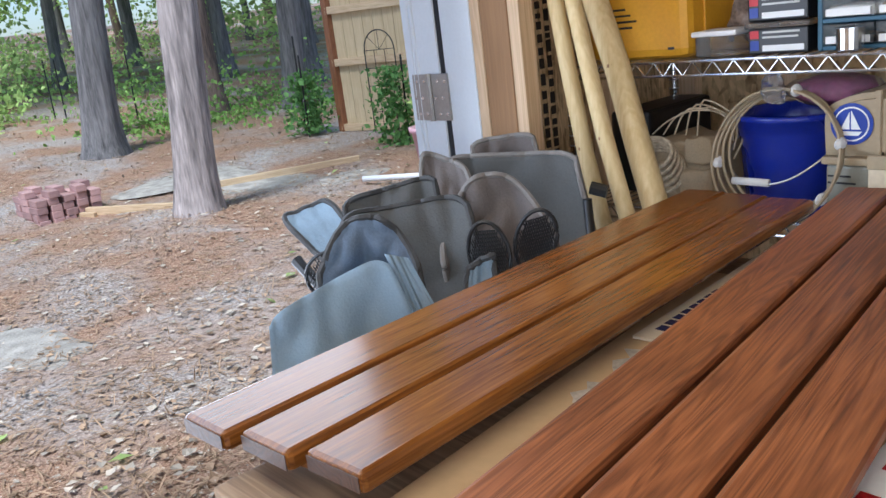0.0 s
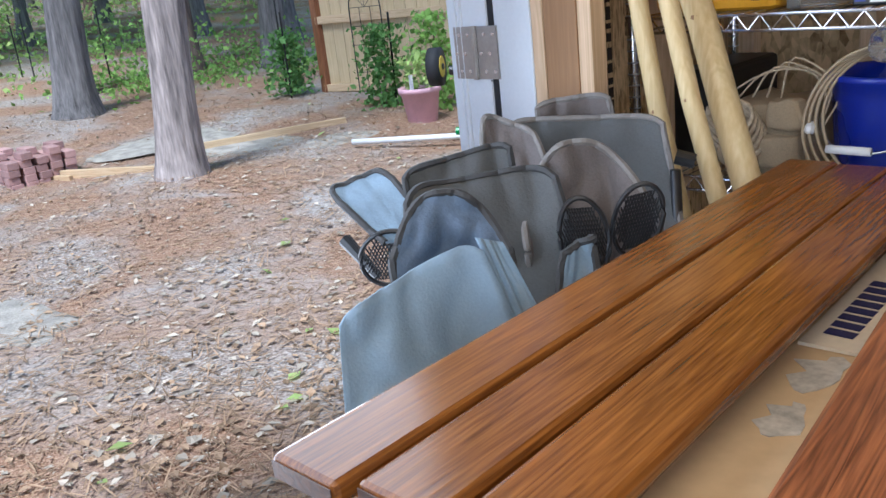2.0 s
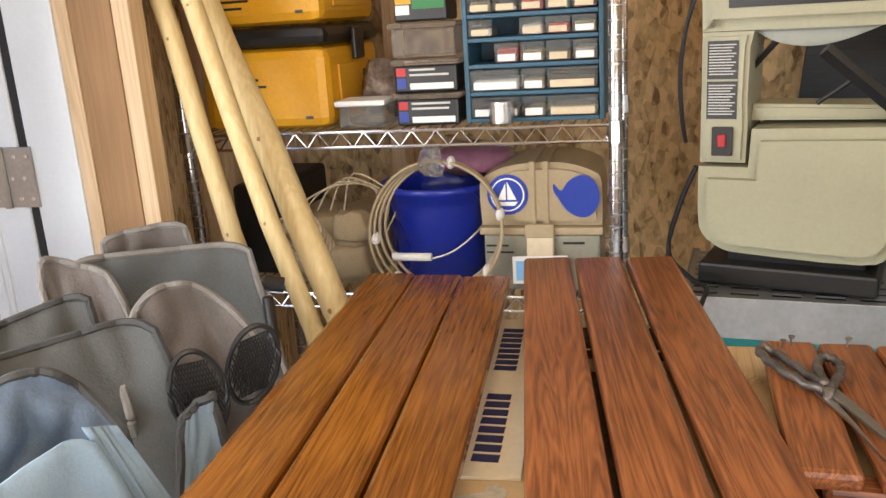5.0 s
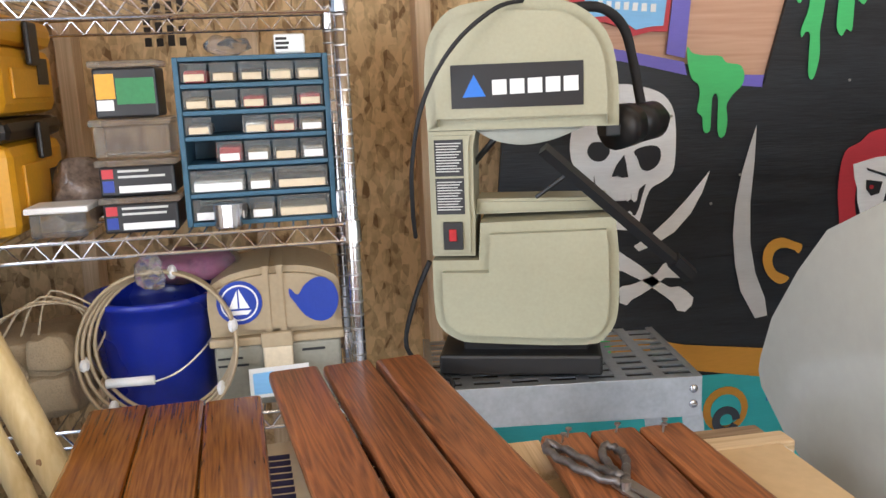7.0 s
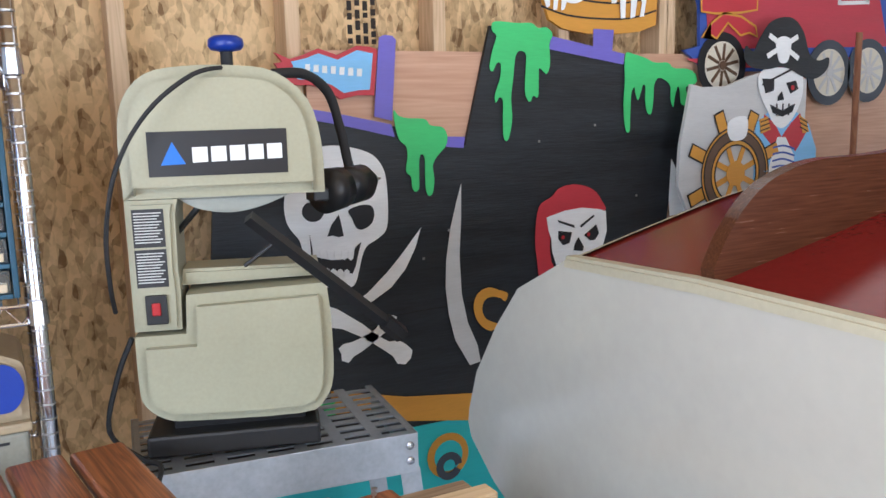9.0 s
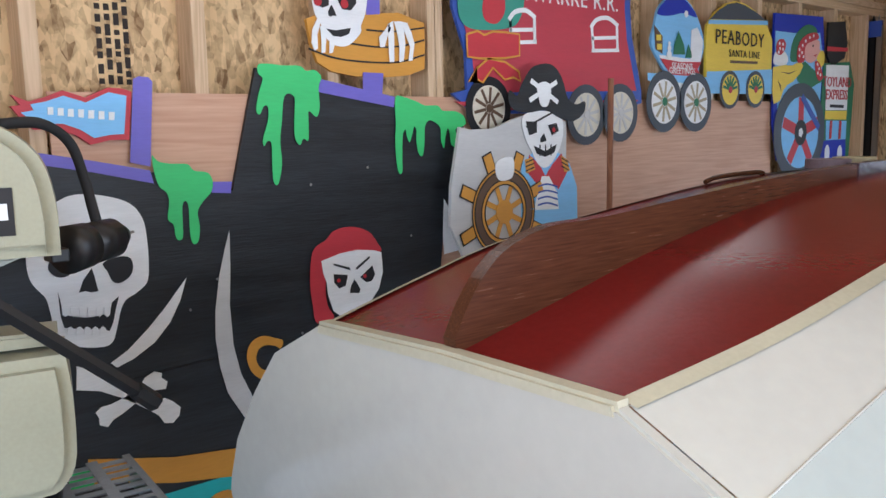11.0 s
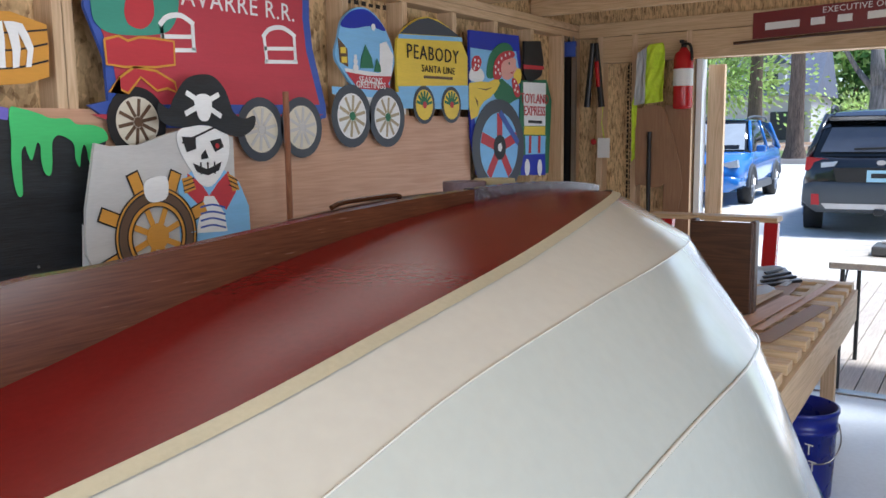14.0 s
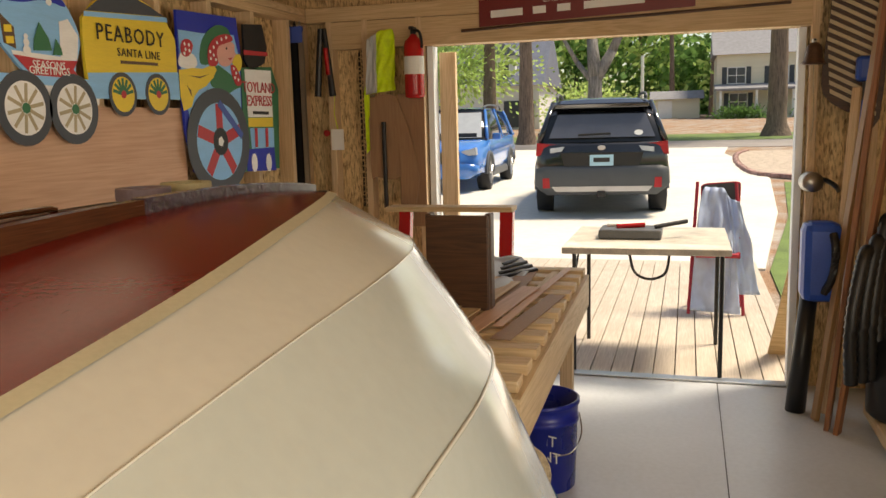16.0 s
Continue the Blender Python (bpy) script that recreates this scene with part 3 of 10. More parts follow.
part("rail", box(-0.535, 0.39, BENCH_Z - 0.14, 0.33, 0.42, BENCH_Z - 0.052, 0.003), M_BENCH, bench)
part("rail", box(-0.30, 1.262, BENCH_Z - 0.045, 0.345, 1.30, BENCH_Z + 0.0, 0.003), M_PINE, bench)
for x in (-0.49, 0.26):
    for y in (0.46, 1.24):
        part("leg", box(x - 0.04, y - 0.04, 0, x + 0.04, y + 0.04, BENCH_Z - 0.052, 0.003), M_STUD, bench)
# added dark sheet: paints the shadow seen between the spaced slats
part("underlay", slab([(-0.25, 0.412), (0.05, 0.412), (-0.09, 1.34), (-0.41, 1.34)], lambda u, v, w: (u, v, BENCH_Z - 0.0075 + w), 0.003), M_GAP_SHADE, bench, "dark sheet standing in for the shade between the slats")
card = part("cardboard_sheet", slab([(-0.345, 0.41), (-0.205, 0.41), (-0.31, 1.24), (-0.445, 1.24)], lambda u, v, w: (u, v, BENCH_Z - 0.004 + w), 0.003), M_CARD)
tagged(card, "flattened brown cardboard strip between the teak panels", "cardboard")
card = part("cardboard_sheet", slab([(-0.03, 0.41), (0.32, 0.41), (0.32, 1.26), (-0.17, 1.26)], lambda u, v, w: (u, v, BENCH_Z - 0.004 + w), 0.003), M_CARD)
tagged(card, "flattened brown cardboard box covering the workbench", "cardboard")

Z_SLAT = 0.823
seat_panel("teak_panel", lerp_row((-0.569, 0.425), (-0.380, 0.465), 3), lerp_row((-0.628, 1.535), (-0.455, 1.525), 3), 0.0870, 0.024, Z_SLAT, M_TEAK_GLOSS,
           "glossy freshly oiled teak panel of three tight slats", (0.05, 0.42, 0.75), None, M_DARKPLY)
# cleats share the painted gap shade, so the gaps stay dark
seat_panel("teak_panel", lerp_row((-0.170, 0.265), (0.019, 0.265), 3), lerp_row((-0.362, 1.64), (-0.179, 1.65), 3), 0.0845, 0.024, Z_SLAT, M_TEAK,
           "oiled teak panel of three spaced slats", (0.12, 0.78), M_GAP_SHADE)
seat_panel("teak_panel", lerp_row((-0.012, 0.93), (0.150, 0.92), 3), lerp_row((-0.0, 1.268), (0.137, 1.262), 3), 0.066, 0.022, Z_SLAT, M_TEAK,
           "short teak panel with nails standing in its ends", (0.08, 0.88))


# ---- painted plywood figures along the side wall ----
def flat(name, rgb):
    return material("paint_" + name, rgb, 0.55, vary=0.05, scale=9, bump=0.12, fine=90, stretch=(0.35, 1, 2.5))


A_BLACK = material("paint_black", (0.017, 0.020, 0.025), 0.5, vary=0.35, scale=7, bump=0.35, fine=70, stretch=(0.25, 1, 3))
A_WHITE, A_GREEN, A_PURPLE, A_RED = flat("white", (0.84, 0.85, 0.86)), flat("slime", (0.09, 0.58, 0.17)), flat("violet", (0.17, 0.14, 0.56)), flat("red", (0.50, 0.035, 0.05))
A_GOLD, A_SKY, A_TURQ, A_GREY = flat("gold", (0.62, 0.30, 0.035)), flat("sky_blue", (0.25, 0.54, 0.88)), flat("turquoise", (0.06, 0.50, 0.52)), flat("light_grey", (0.57, 0.57, 0.57))
A_CRIMSON, A_BLUE, A_DGREEN, A_YELLOW = flat("crimson", (0.46, 0.045, 0.07)), flat("blue", (0.05, 0.10, 0.42)), flat("fir_green", (0.03, 0.17, 0.08)), flat("yellow", (0.82, 0.61, 0.06))
A_ROYAL, A_TYRE, A_CREAM, A_PINK = flat("royal_blue", (0.012, 0.03, 0.42)), flat("tyre_grey", (0.055, 0.065, 0.085)), flat("cream", (0.70, 0.66, 0.55)), flat("pink", (0.75, 0.40, 0.36))
A_TEAL, A_BROWN, A_INK, A_EYE = flat("leaf_teal", (0.06, 0.30, 0.22)), flat("brown", (0.12, 0.07, 0.04)), material("paint_ink", (0.012, 0.012, 0.015), 0.6, vary=0.1), flat("eye_red", (0.45, 0.02, 0.03))
A_TAN = flat("tan", (0.42, 0.36, 0.24))
ART = 2.247


def paint(parent, name, outline, layer, mat, smooth=False, label=""):
    """A flat painted piece on the wall side: layer 0 is a panel of plywood, higher layers are paint."""
    if smooth:
        outline = curve_through(outline, 4, True)
    depth = 0.012 if layer == 0 else 0.0015
    front = parent["front"] - 0.0028 * layer
    bm = slab(outline, lambda u, v, w: (u, front + depth - w, v), depth)
    return part(name, bm, mat, parent, label)


def figure(name, label, front=ART, category="painted figure"):
    ob = thing(name, label, category)
    ob["front"] = front
    return ob


def stroke(parent, name, points, width, layer, mat, smooth=True):
    """A painted line of even width."""
    pts = curve_through(points, 4) if smooth and len(points) > 2 else points
    left, right = [], []
    for k, p in enumerate(pts):
        q0, q1 = pts[max(k - 1, 0)], pts[min(k + 1, len(pts) - 1)]
        d = Vector((q1[0] - q0[0], q1[1] - q0[1])).normalized()
        left.append((p[0] - d.y * width / 2, p[1] + d.x * width / 2))
        right.append((p[0] + d.y * width / 2, p[1] - d.x * width / 2))
    return paint(parent, name, left + right[::-1], layer, mat)


backing = tagged(part("plywood_sheet", box(0.42, 2.262, 0.02, 3.77, 2.270, 1.53), M_PLY), "reddish plywood sheets standing against the studs", "plywood")
ship = figure("pirate_ship_panel", "black painted plywood pirate ship with skulls and green slime")

paint(ship, "hull", [(0.153, 1.007), (0.19, 1.41), (0.424, 1.376), (0.646, 1.337), (0.859, 1.278), (0.898, 1.422), (0.945, 1.599), (1.134, 1.558), (1.408, 1.505), (1.699, 1.446), (1.639, 1.234), (1.592, 1.063), (1.549, 0.714), (1.507, 0.182), (0.949, 0.194), (0.11, 0.537)], 0, A_BLACK, False)
paint(ship, "sea", [(-0.02, 0.03), (-0.02, 0.52), (1.7, 0.50), (1.7, 0.03)], 1, A_TURQ, label="turquoise painted sea")
paint(ship, "gold_band", [(0.436, 0.659), (0.652, 0.604), (0.904, 0.57), (1.078, 0.541), (1.08, 0.453), (0.886, 0.491), (0.651, 0.535), (0.434, 0.597)], 2, A_GOLD, False)
paint(ship, "rail", [(0.378, 1.394), (0.506, 1.37), (0.639, 1.342), (0.647, 1.309), (0.504, 1.343), (0.375, 1.368)], 1, A_PURPLE, False)
paint(ship, "rail", [(0.797, 1.305), (0.857, 1.302), (0.852, 1.272), (0.798, 1.277)], 1, A_PURPLE, False)
paint(ship, "rail", [(1.146, 1.574), (1.411, 1.527), (1.406, 1.496), (1.137, 1.538)], 1, A_PURPLE, False)
paint(ship, "mast", [(0.614, 1.561), (0.628, 1.568), (0.652, 1.566), (0.661, 1.556), (0.642, 1.351), (0.592, 1.363)], 0.5, A_PURPLE, False)
paint(ship, "mast", [(1.296, 1.597), (1.371, 1.596), (1.364, 1.533), (1.294, 1.539)], 0.5, A_PURPLE, False)
paint(ship, "slime", [(0.646, 1.378), (0.66, 1.363), (0.691, 1.356), (0.735, 1.353), (0.752, 1.336), (0.789, 1.329), (0.801, 1.305), (0.795, 1.279), (0.772, 1.257), (0.755, 1.231), (0.758, 1.194), (0.753, 1.158), (0.74, 1.149), (0.732, 1.167), (0.731, 1.204), (0.731, 1.247), (0.723, 1.261), (0.715, 1.248), (0.713, 1.205), (0.711, 1.17), (0.7, 1.163), (0.692, 1.174), (0.689, 1.203), (0.675, 1.219), (0.681, 1.258), (0.677, 1.284), (0.658, 1.302), (0.647, 1.344)], 2, A_GREEN, True, "dripping green slime")
paint(ship, "slime", [(0.95, 1.606), (0.976, 1.61), (1.028, 1.607), (1.078, 1.608), (1.099, 1.595), (1.127, 1.598), (1.148, 1.579), (1.137, 1.551), (1.138, 1.496), (1.126, 1.469), (1.102, 1.485), (1.099, 1.457), (1.096, 1.405), (1.08, 1.409), (1.068, 1.392), (1.054, 1.411), (1.053, 1.449), (1.057, 1.496), (1.057, 1.523), (1.039, 1.532), (1.023, 1.518), (1.014, 1.458), (1.006, 1.404), (1.008, 1.343), (0.994, 1.289), (0.98, 1.295), (0.978, 1.344), (0.979, 1.397), (0.967, 1.405), (0.956, 1.392), (0.954, 1.413), (0.971, 1.458), (0.974, 1.495), (0.961, 1.498), (0.948, 1.476), (0.938, 1.488), (0.948, 1.532), (0.962, 1.57), (0.949, 1.584)], 2, A_GREEN, True, "dripping green slime")
paint(ship, "slime", [(1.411, 1.525), (1.442, 1.527), (1.493, 1.514), (1.527, 1.502), (1.579, 1.502), (1.602, 1.486), (1.653, 1.484), (1.69, 1.47), (1.699, 1.443), (1.674, 1.432), (1.654, 1.425), (1.663, 1.389), (1.652, 1.371), (1.635, 1.378), (1.629, 1.416), (1.62, 1.429), (1.609, 1.399), (1.603, 1.367), (1.592, 1.39), (1.591, 1.426), (1.577, 1.444), (1.544, 1.456), (1.525, 1.436), (1.521, 1.383), (1.513, 1.348), (1.497, 1.354), (1.489, 1.393), (1.49, 1.427), (1.481, 1.436), (1.471, 1.41), (1.461, 1.39), (1.451, 1.411), (1.447, 1.428), (1.435, 1.411), (1.431, 1.342), (1.429, 1.299), (1.416, 1.298), (1.408, 1.335), (1.406, 1.395), (1.41, 1.446)], 2, A_GREEN, True, "dripping green slime")
paint(ship, "skull", [(0.414, 1.28), (0.442, 1.292), (0.48, 1.294), (0.532, 1.285), (0.582, 1.265), (0.61, 1.228), (0.618, 1.179), (0.618, 1.108), (0.61, 1.067), (0.582, 1.045), (0.556, 1.032), (0.541, 1.007), (0.529, 0.966), (0.516, 0.934), (0.491, 0.926), (0.439, 0.936), (0.405, 0.954), (0.387, 0.991), (0.381, 1.026), (0.374, 1.062), (0.354, 1.089), (0.342, 1.116), (0.34, 1.162), (0.358, 1.23), (0.381, 1.264)], 2, A_WHITE, True, "white painted skull")
paint(ship, "eye", [(0.507, 1.128), (0.541, 1.139), (0.57, 1.135), (0.578, 1.113), (0.569, 1.089), (0.546, 1.076), (0.527, 1.081), (0.516, 1.107)], 3, A_INK, True)
paint(ship, "eye", [(0.385, 1.124), (0.402, 1.108), (0.427, 1.109), (0.442, 1.13), (0.431, 1.151), (0.4, 1.155), (0.386, 1.143)], 3, A_INK, True)
paint(ship, "nose", [(0.48, 1.119), (0.485, 1.098), (0.491, 1.063), (0.475, 1.062), (0.462, 1.067), (0.447, 1.066), (0.459, 1.094)], 3, A_INK, False)
paint(ship, "mouth", [(0.4, 1.074), (0.404, 1.049), (0.408, 1.021), (0.42, 1.015), (0.439, 1.009), (0.457, 1.004), (0.477, 1.003), (0.497, 1.005), (0.513, 1.004), (0.521, 1.031), (0.538, 1.043), (0.529, 1.015), (0.52, 0.982), (0.51, 0.963), (0.488, 0.971), (0.443, 0.979), (0.408, 0.988), (0.402, 1.015)], 3, A_INK, False)
paint(ship, "tooth", [(0.405, 1.038), (0.42, 1.035), (0.418, 1.018), (0.411, 1.014), (0.405, 1.02)], 4, A_WHITE, False)
paint(ship, "tooth", [(0.423, 1.035), (0.438, 1.033), (0.435, 1.015), (0.428, 1.011), (0.423, 1.017)], 4, A_WHITE, False)
paint(ship, "tooth", [(0.443, 1.032), (0.458, 1.029), (0.456, 1.012), (0.449, 1.008), (0.443, 1.014)], 4, A_WHITE, False)
paint(ship, "tooth", [(0.462, 1.029), (0.478, 1.026), (0.475, 1.009), (0.468, 1.005), (0.462, 1.011)], 4, A_WHITE, False)
paint(ship, "tooth", [(0.482, 1.026), (0.497, 1.023), (0.495, 1.006), (0.488, 1.001), (0.481, 1.008)], 4, A_WHITE, False)
paint(ship, "tooth", [(0.5, 1.023), (0.516, 1.02), (0.513, 1.003), (0.506, 0.998), (0.5, 1.005)], 4, A_WHITE, False)
paint(ship, "tooth", [(0.411, 0.971), (0.426, 0.968), (0.426, 0.984), (0.42, 0.989), (0.414, 0.987)], 4, A_WHITE, False)
paint(ship, "tooth", [(0.431, 0.967), (0.447, 0.964), (0.447, 0.981), (0.441, 0.986), (0.434, 0.983)], 4, A_WHITE, False)
paint(ship, "tooth", [(0.449, 0.964), (0.465, 0.961), (0.465, 0.978), (0.458, 0.983), (0.452, 0.98)], 4, A_WHITE, False)
paint(ship, "tooth", [(0.467, 0.961), (0.483, 0.958), (0.483, 0.975), (0.477, 0.98), (0.47, 0.977)], 4, A_WHITE, False)
paint(ship, "tooth", [(0.485, 0.957), (0.501, 0.955), (0.501, 0.971), (0.495, 0.977), (0.488, 0.974)], 4, A_WHITE, False)
paint(ship, "sword", [(0.713, 1.065), (0.694, 1.012), (0.663, 0.958), (0.619, 0.913), (0.563, 0.882), (0.521, 0.869), (0.508, 0.883), (0.551, 0.906), (0.607, 0.953), (0.651, 0.996), (0.686, 1.035)], 2, A_WHITE, False, "white painted cutlass")
paint(ship, "bone", [(0.428, 0.891), (0.467, 0.873), (0.531, 0.827), (0.578, 0.785), (0.608, 0.766), (0.635, 0.766), (0.656, 0.752), (0.675, 0.732), (0.67, 0.711), (0.652, 0.696), (0.63, 0.701), (0.617, 0.724), (0.592, 0.745), (0.535, 0.787), (0.476, 0.82), (0.423, 0.834)], 2, A_WHITE, False, "white painted bone")
paint(ship, "bone", [(0.5, 0.781), (0.528, 0.789), (0.572, 0.808), (0.588, 0.829), (0.613, 0.84), (0.632, 0.832), (0.63, 0.82), (0.645, 0.807), (0.639, 0.789), (0.616, 0.791), (0.595, 0.793), (0.562, 0.771), (0.526, 0.751), (0.504, 0.742), (0.489, 0.727), (0.47, 0.736), (0.47, 0.753), (0.463, 0.769), (0.477, 0.78)], 2, A_WHITE, False, "white painted bone")
paint(ship, "sabre", [(0.84, 1.175), (0.824, 1.128), (0.803, 1.056), (0.787, 0.967), (0.783, 0.892), (0.791, 0.814), (0.809, 0.739), (0.854, 0.66), (0.889, 0.665), (0.88, 0.715), (0.85, 0.785), (0.833, 0.867), (0.829, 0.976), (0.837, 1.082)], 2, A_GREY, False, "light grey painted sabre")
paint(ship, "hook", [(0.982, 0.852), (0.954, 0.865), (0.924, 0.876), (0.895, 0.871), (0.875, 0.852), (0.869, 0.821), (0.879, 0.787), (0.9, 0.762), (0.926, 0.75), (0.948, 0.765), (0.927, 0.777), (0.907, 0.789), (0.896, 0.816), (0.905, 0.841), (0.928, 0.849), (0.958, 0.841), (0.973, 0.831)], 3, A_GOLD, True)
paint(ship, "bandana", [(1.095, 1.091), (1.14, 1.118), (1.171, 1.143), (1.231, 1.149), (1.292, 1.129), (1.325, 1.091), (1.336, 1.064), (1.268, 1.054), (1.167, 1.058), (1.134, 0.995), (1.137, 0.928), (1.158, 0.888), (1.099, 0.881), (1.087, 0.936), (1.081, 1.003)], 2, A_RED, True, "red painted bandana")
paint(ship, "face", [(1.12, 1.06), (1.187, 1.075), (1.248, 1.079), (1.311, 1.07), (1.336, 1.062), (1.34, 1.002), (1.323, 0.952), (1.294, 0.921), (1.271, 0.873), (1.198, 0.876), (1.155, 0.908), (1.138, 0.961), (1.136, 0.995), (1.126, 1.021)], 3, A_WHITE, False, "white painted skull face")
paint(ship, "eye", [(1.159, 1.017), (1.208, 1.009), (1.199, 0.978), (1.176, 0.973), (1.16, 0.992)], 4, A_INK, False)
paint(ship, "eye", [(1.253, 0.996), (1.298, 1.025), (1.308, 0.998), (1.294, 0.979), (1.275, 0.978)], 4, A_INK, False)
paint(ship, "eye", [(1.232, 0.992), (1.251, 0.962), (1.247, 0.949), (1.214, 0.954), (1.219, 0.974)], 4, A_INK, False)
paint(ship, "brow", [(1.158, 1.049), (1.215, 1.03), (1.219, 1.021), (1.162, 1.042)], 4, A_INK, False)
paint(ship, "brow", [(1.238, 1.026), (1.289, 1.055), (1.291, 1.05), (1.242, 1.02)], 4, A_INK, False)
paint(ship, "pupil", disc((1.174, 0.997), 0.006, 10), 5, A_EYE)
paint(ship, "pupil", disc((1.268, 0.998), 0.006, 10), 5, A_EYE)
paint(ship, "sabre", [(1.598, 1.206), (1.627, 1.161), (1.672, 1.074), (1.684, 1.035), (1.595, 1.026), (1.59, 1.082)], 2, A_WHITE, False)
paint(ship, "porthole", disc((0.774, 0.409), 0.066, 24), 3, A_GOLD)
paint(ship, "porthole_glass", disc((0.774, 0.409), 0.045, 24), 4, A_TURQ)
stroke(ship, "knot", disc((0.774, 0.379), 0.03, 14), 0.022, 5, A_TYRE)
paint(ship, "slime", [(0.387, 0.643), (0.443, 0.635), (0.448, 0.539), (0.391, 0.54)], 3, A_GREEN, False)
for x, z in ((0.72, 0.98), (1.05, 0.86), (1.30, 1.32), (0.80, 1.05), (1.40, 0.93), (1.1, 1.28), (0.95, 0.72), (1.46, 1.10)):
    paint(ship, "screw", disc((x, z), 0.004, 8), 1, M_STEEL)
stroke(ship, "seam", [(0.0, 0.815), (0.85, 0.842), (1.66, 0.865)], 0.003, 1.2, A_INK, False)

flag = figure("pirate_flag", "light blue painted flag with a red border", ART - 0.004)
paint(flag, "border", [(0.339, 1.521), (0.375, 1.506), (0.412, 1.517), (0.449, 1.532), (0.498, 1.516), (0.552, 1.54), (0.585, 1.538), (0.607, 1.531), (0.593, 1.417), (0.549, 1.418), (0.502, 1.408), (0.472, 1.43), (0.43, 1.444), (0.382, 1.444), (0.36, 1.463), (0.337, 1.496), (0.357, 1.499)], 0, A_RED, False, "red painted border")
paint(flag, "field", [(0.377, 1.5), (0.411, 1.507), (0.448, 1.52), (0.497, 1.505), (0.551, 1.529), (0.593, 1.521), (0.581, 1.431), (0.55, 1.43), (0.51, 1.423), (0.48, 1.443), (0.443, 1.457), (0.395, 1.457), (0.372, 1.469), (0.356, 1.482), (0.383, 1.487)], 1, A_SKY, False)
paint(flag, "lettering_bar", [(0.412, 1.494), (0.424, 1.494), (0.423, 1.477), (0.411, 1.477)], 2, A_WHITE, False)
paint(flag, "lettering_bar", [(0.434, 1.492), (0.446, 1.492), (0.445, 1.475), (0.432, 1.475)], 2, A_WHITE, False)
paint(flag, "lettering_bar", [(0.456, 1.49), (0.468, 1.49), (0.467, 1.472), (0.454, 1.473)], 2, A_WHITE, False)
paint(flag, "lettering_bar", [(0.478, 1.489), (0.491, 1.489), (0.489, 1.47), (0.477, 1.471)], 2, A_WHITE, False)
paint(flag, "lettering_bar", [(0.501, 1.487), (0.514, 1.487), (0.512, 1.468), (0.499, 1.468)], 2, A_WHITE, False)
paint(flag, "lettering_bar", [(0.524, 1.485), (0.537, 1.485), (0.536, 1.466), (0.522, 1.466)], 2, A_WHITE, False)
paint(flag, "lettering_bar", [(0.547, 1.483), (0.561, 1.483), (0.559, 1.464), (0.546, 1.464)], 2, A_WHITE, False)

nest = figure("crows_nest_figure", "painted skull with bony hands looking over a gold barrel", ART + 0.002)
paint(nest, "barrel", [(1.111, 1.736), (1.144, 1.75), (1.242, 1.756), (1.437, 1.777), (1.538, 1.753), (1.54, 1.691), (1.535, 1.614), (1.472, 1.593), (1.388, 1.585), (1.271, 1.584), (1.189, 1.596), (1.142, 1.62), (1.123, 1.671)], 0, A_GOLD, False, "gold painted barrel")
stroke(nest, "stave_line", [(1.113, 1.656), (1.2, 1.634), (1.311, 1.627), (1.431, 1.631), (1.535, 1.657)], 0.005, 1, A_INK)
stroke(nest, "stave_line", [(1.256, 1.677), (1.352, 1.672), (1.444, 1.679), (1.536, 1.702)], 0.005, 1, A_INK)
stroke(nest, "stave_line", [(1.315, 1.719), (1.414, 1.72), (1.538, 1.739)], 0.005, 1, A_INK)
paint(nest, "mast", [(1.321, 1.856), (1.37, 1.862), (1.366, 1.767), (1.317, 1.762)], 0.3, A_PURPLE, False)
paint(nest, "skull", [(1.126, 1.818), (1.126, 1.804), (1.136, 1.753), (1.155, 1.725), (1.17, 1.689), (1.201, 1.669), (1.238, 1.668), (1.266, 1.684), (1.292, 1.71), (1.293, 1.729), (1.309, 1.762), (1.319, 1.809), (1.322, 1.872), (1.249, 1.9), (1.159, 1.873)], 2, A_WHITE, True, "white painted skull")
paint(nest, "eye", [(1.133, 1.793), (1.156, 1.804), (1.183, 1.798), (1.182, 1.777), (1.162, 1.769), (1.139, 1.776)], 3, A_INK, False)
paint(nest, "eye", [(1.213, 1.795), (1.245, 1.809), (1.274, 1.811), (1.277, 1.79), (1.257, 1.769), (1.228, 1.77)], 3, A_INK, False)
paint(nest, "eye", [(1.191, 1.779), (1.199, 1.767), (1.207, 1.749), (1.195, 1.751), (1.187, 1.746), (1.181, 1.75), (1.179, 1.759)], 3, A_INK, False)
paint(nest, "eye", [(1.172, 1.713), (1.203, 1.71), (1.255, 1.72), (1.248, 1.703), (1.221, 1.693), (1.194, 1.694)], 3, A_INK, False)
paint(nest, "pupil", disc((1.144, 1.785), 0.013, 12), 4, A_EYE)
paint(nest, "pupil", disc((1.234, 1.785), 0.013, 12), 4, A_EYE)
paint(nest, "finger", [(1.357, 1.7), (1.384, 1.727), (1.395, 1.741), (1.402, 1.728), (1.389, 1.705), (1.376, 1.672), (1.36, 1.671)], 2.5, A_WHITE, False)
paint(nest, "finger", [(1.391, 1.74), (1.411, 1.75), (1.414, 1.707), (1.412, 1.658), (1.411, 1.63), (1.394, 1.629), (1.392, 1.673)], 2.5, A_WHITE, False)
paint(nest, "finger", [(1.415, 1.749), (1.44, 1.751), (1.452, 1.726), (1.456, 1.685), (1.448, 1.635), (1.431, 1.63), (1.433, 1.676), (1.426, 1.716)], 2.5, A_WHITE, False)
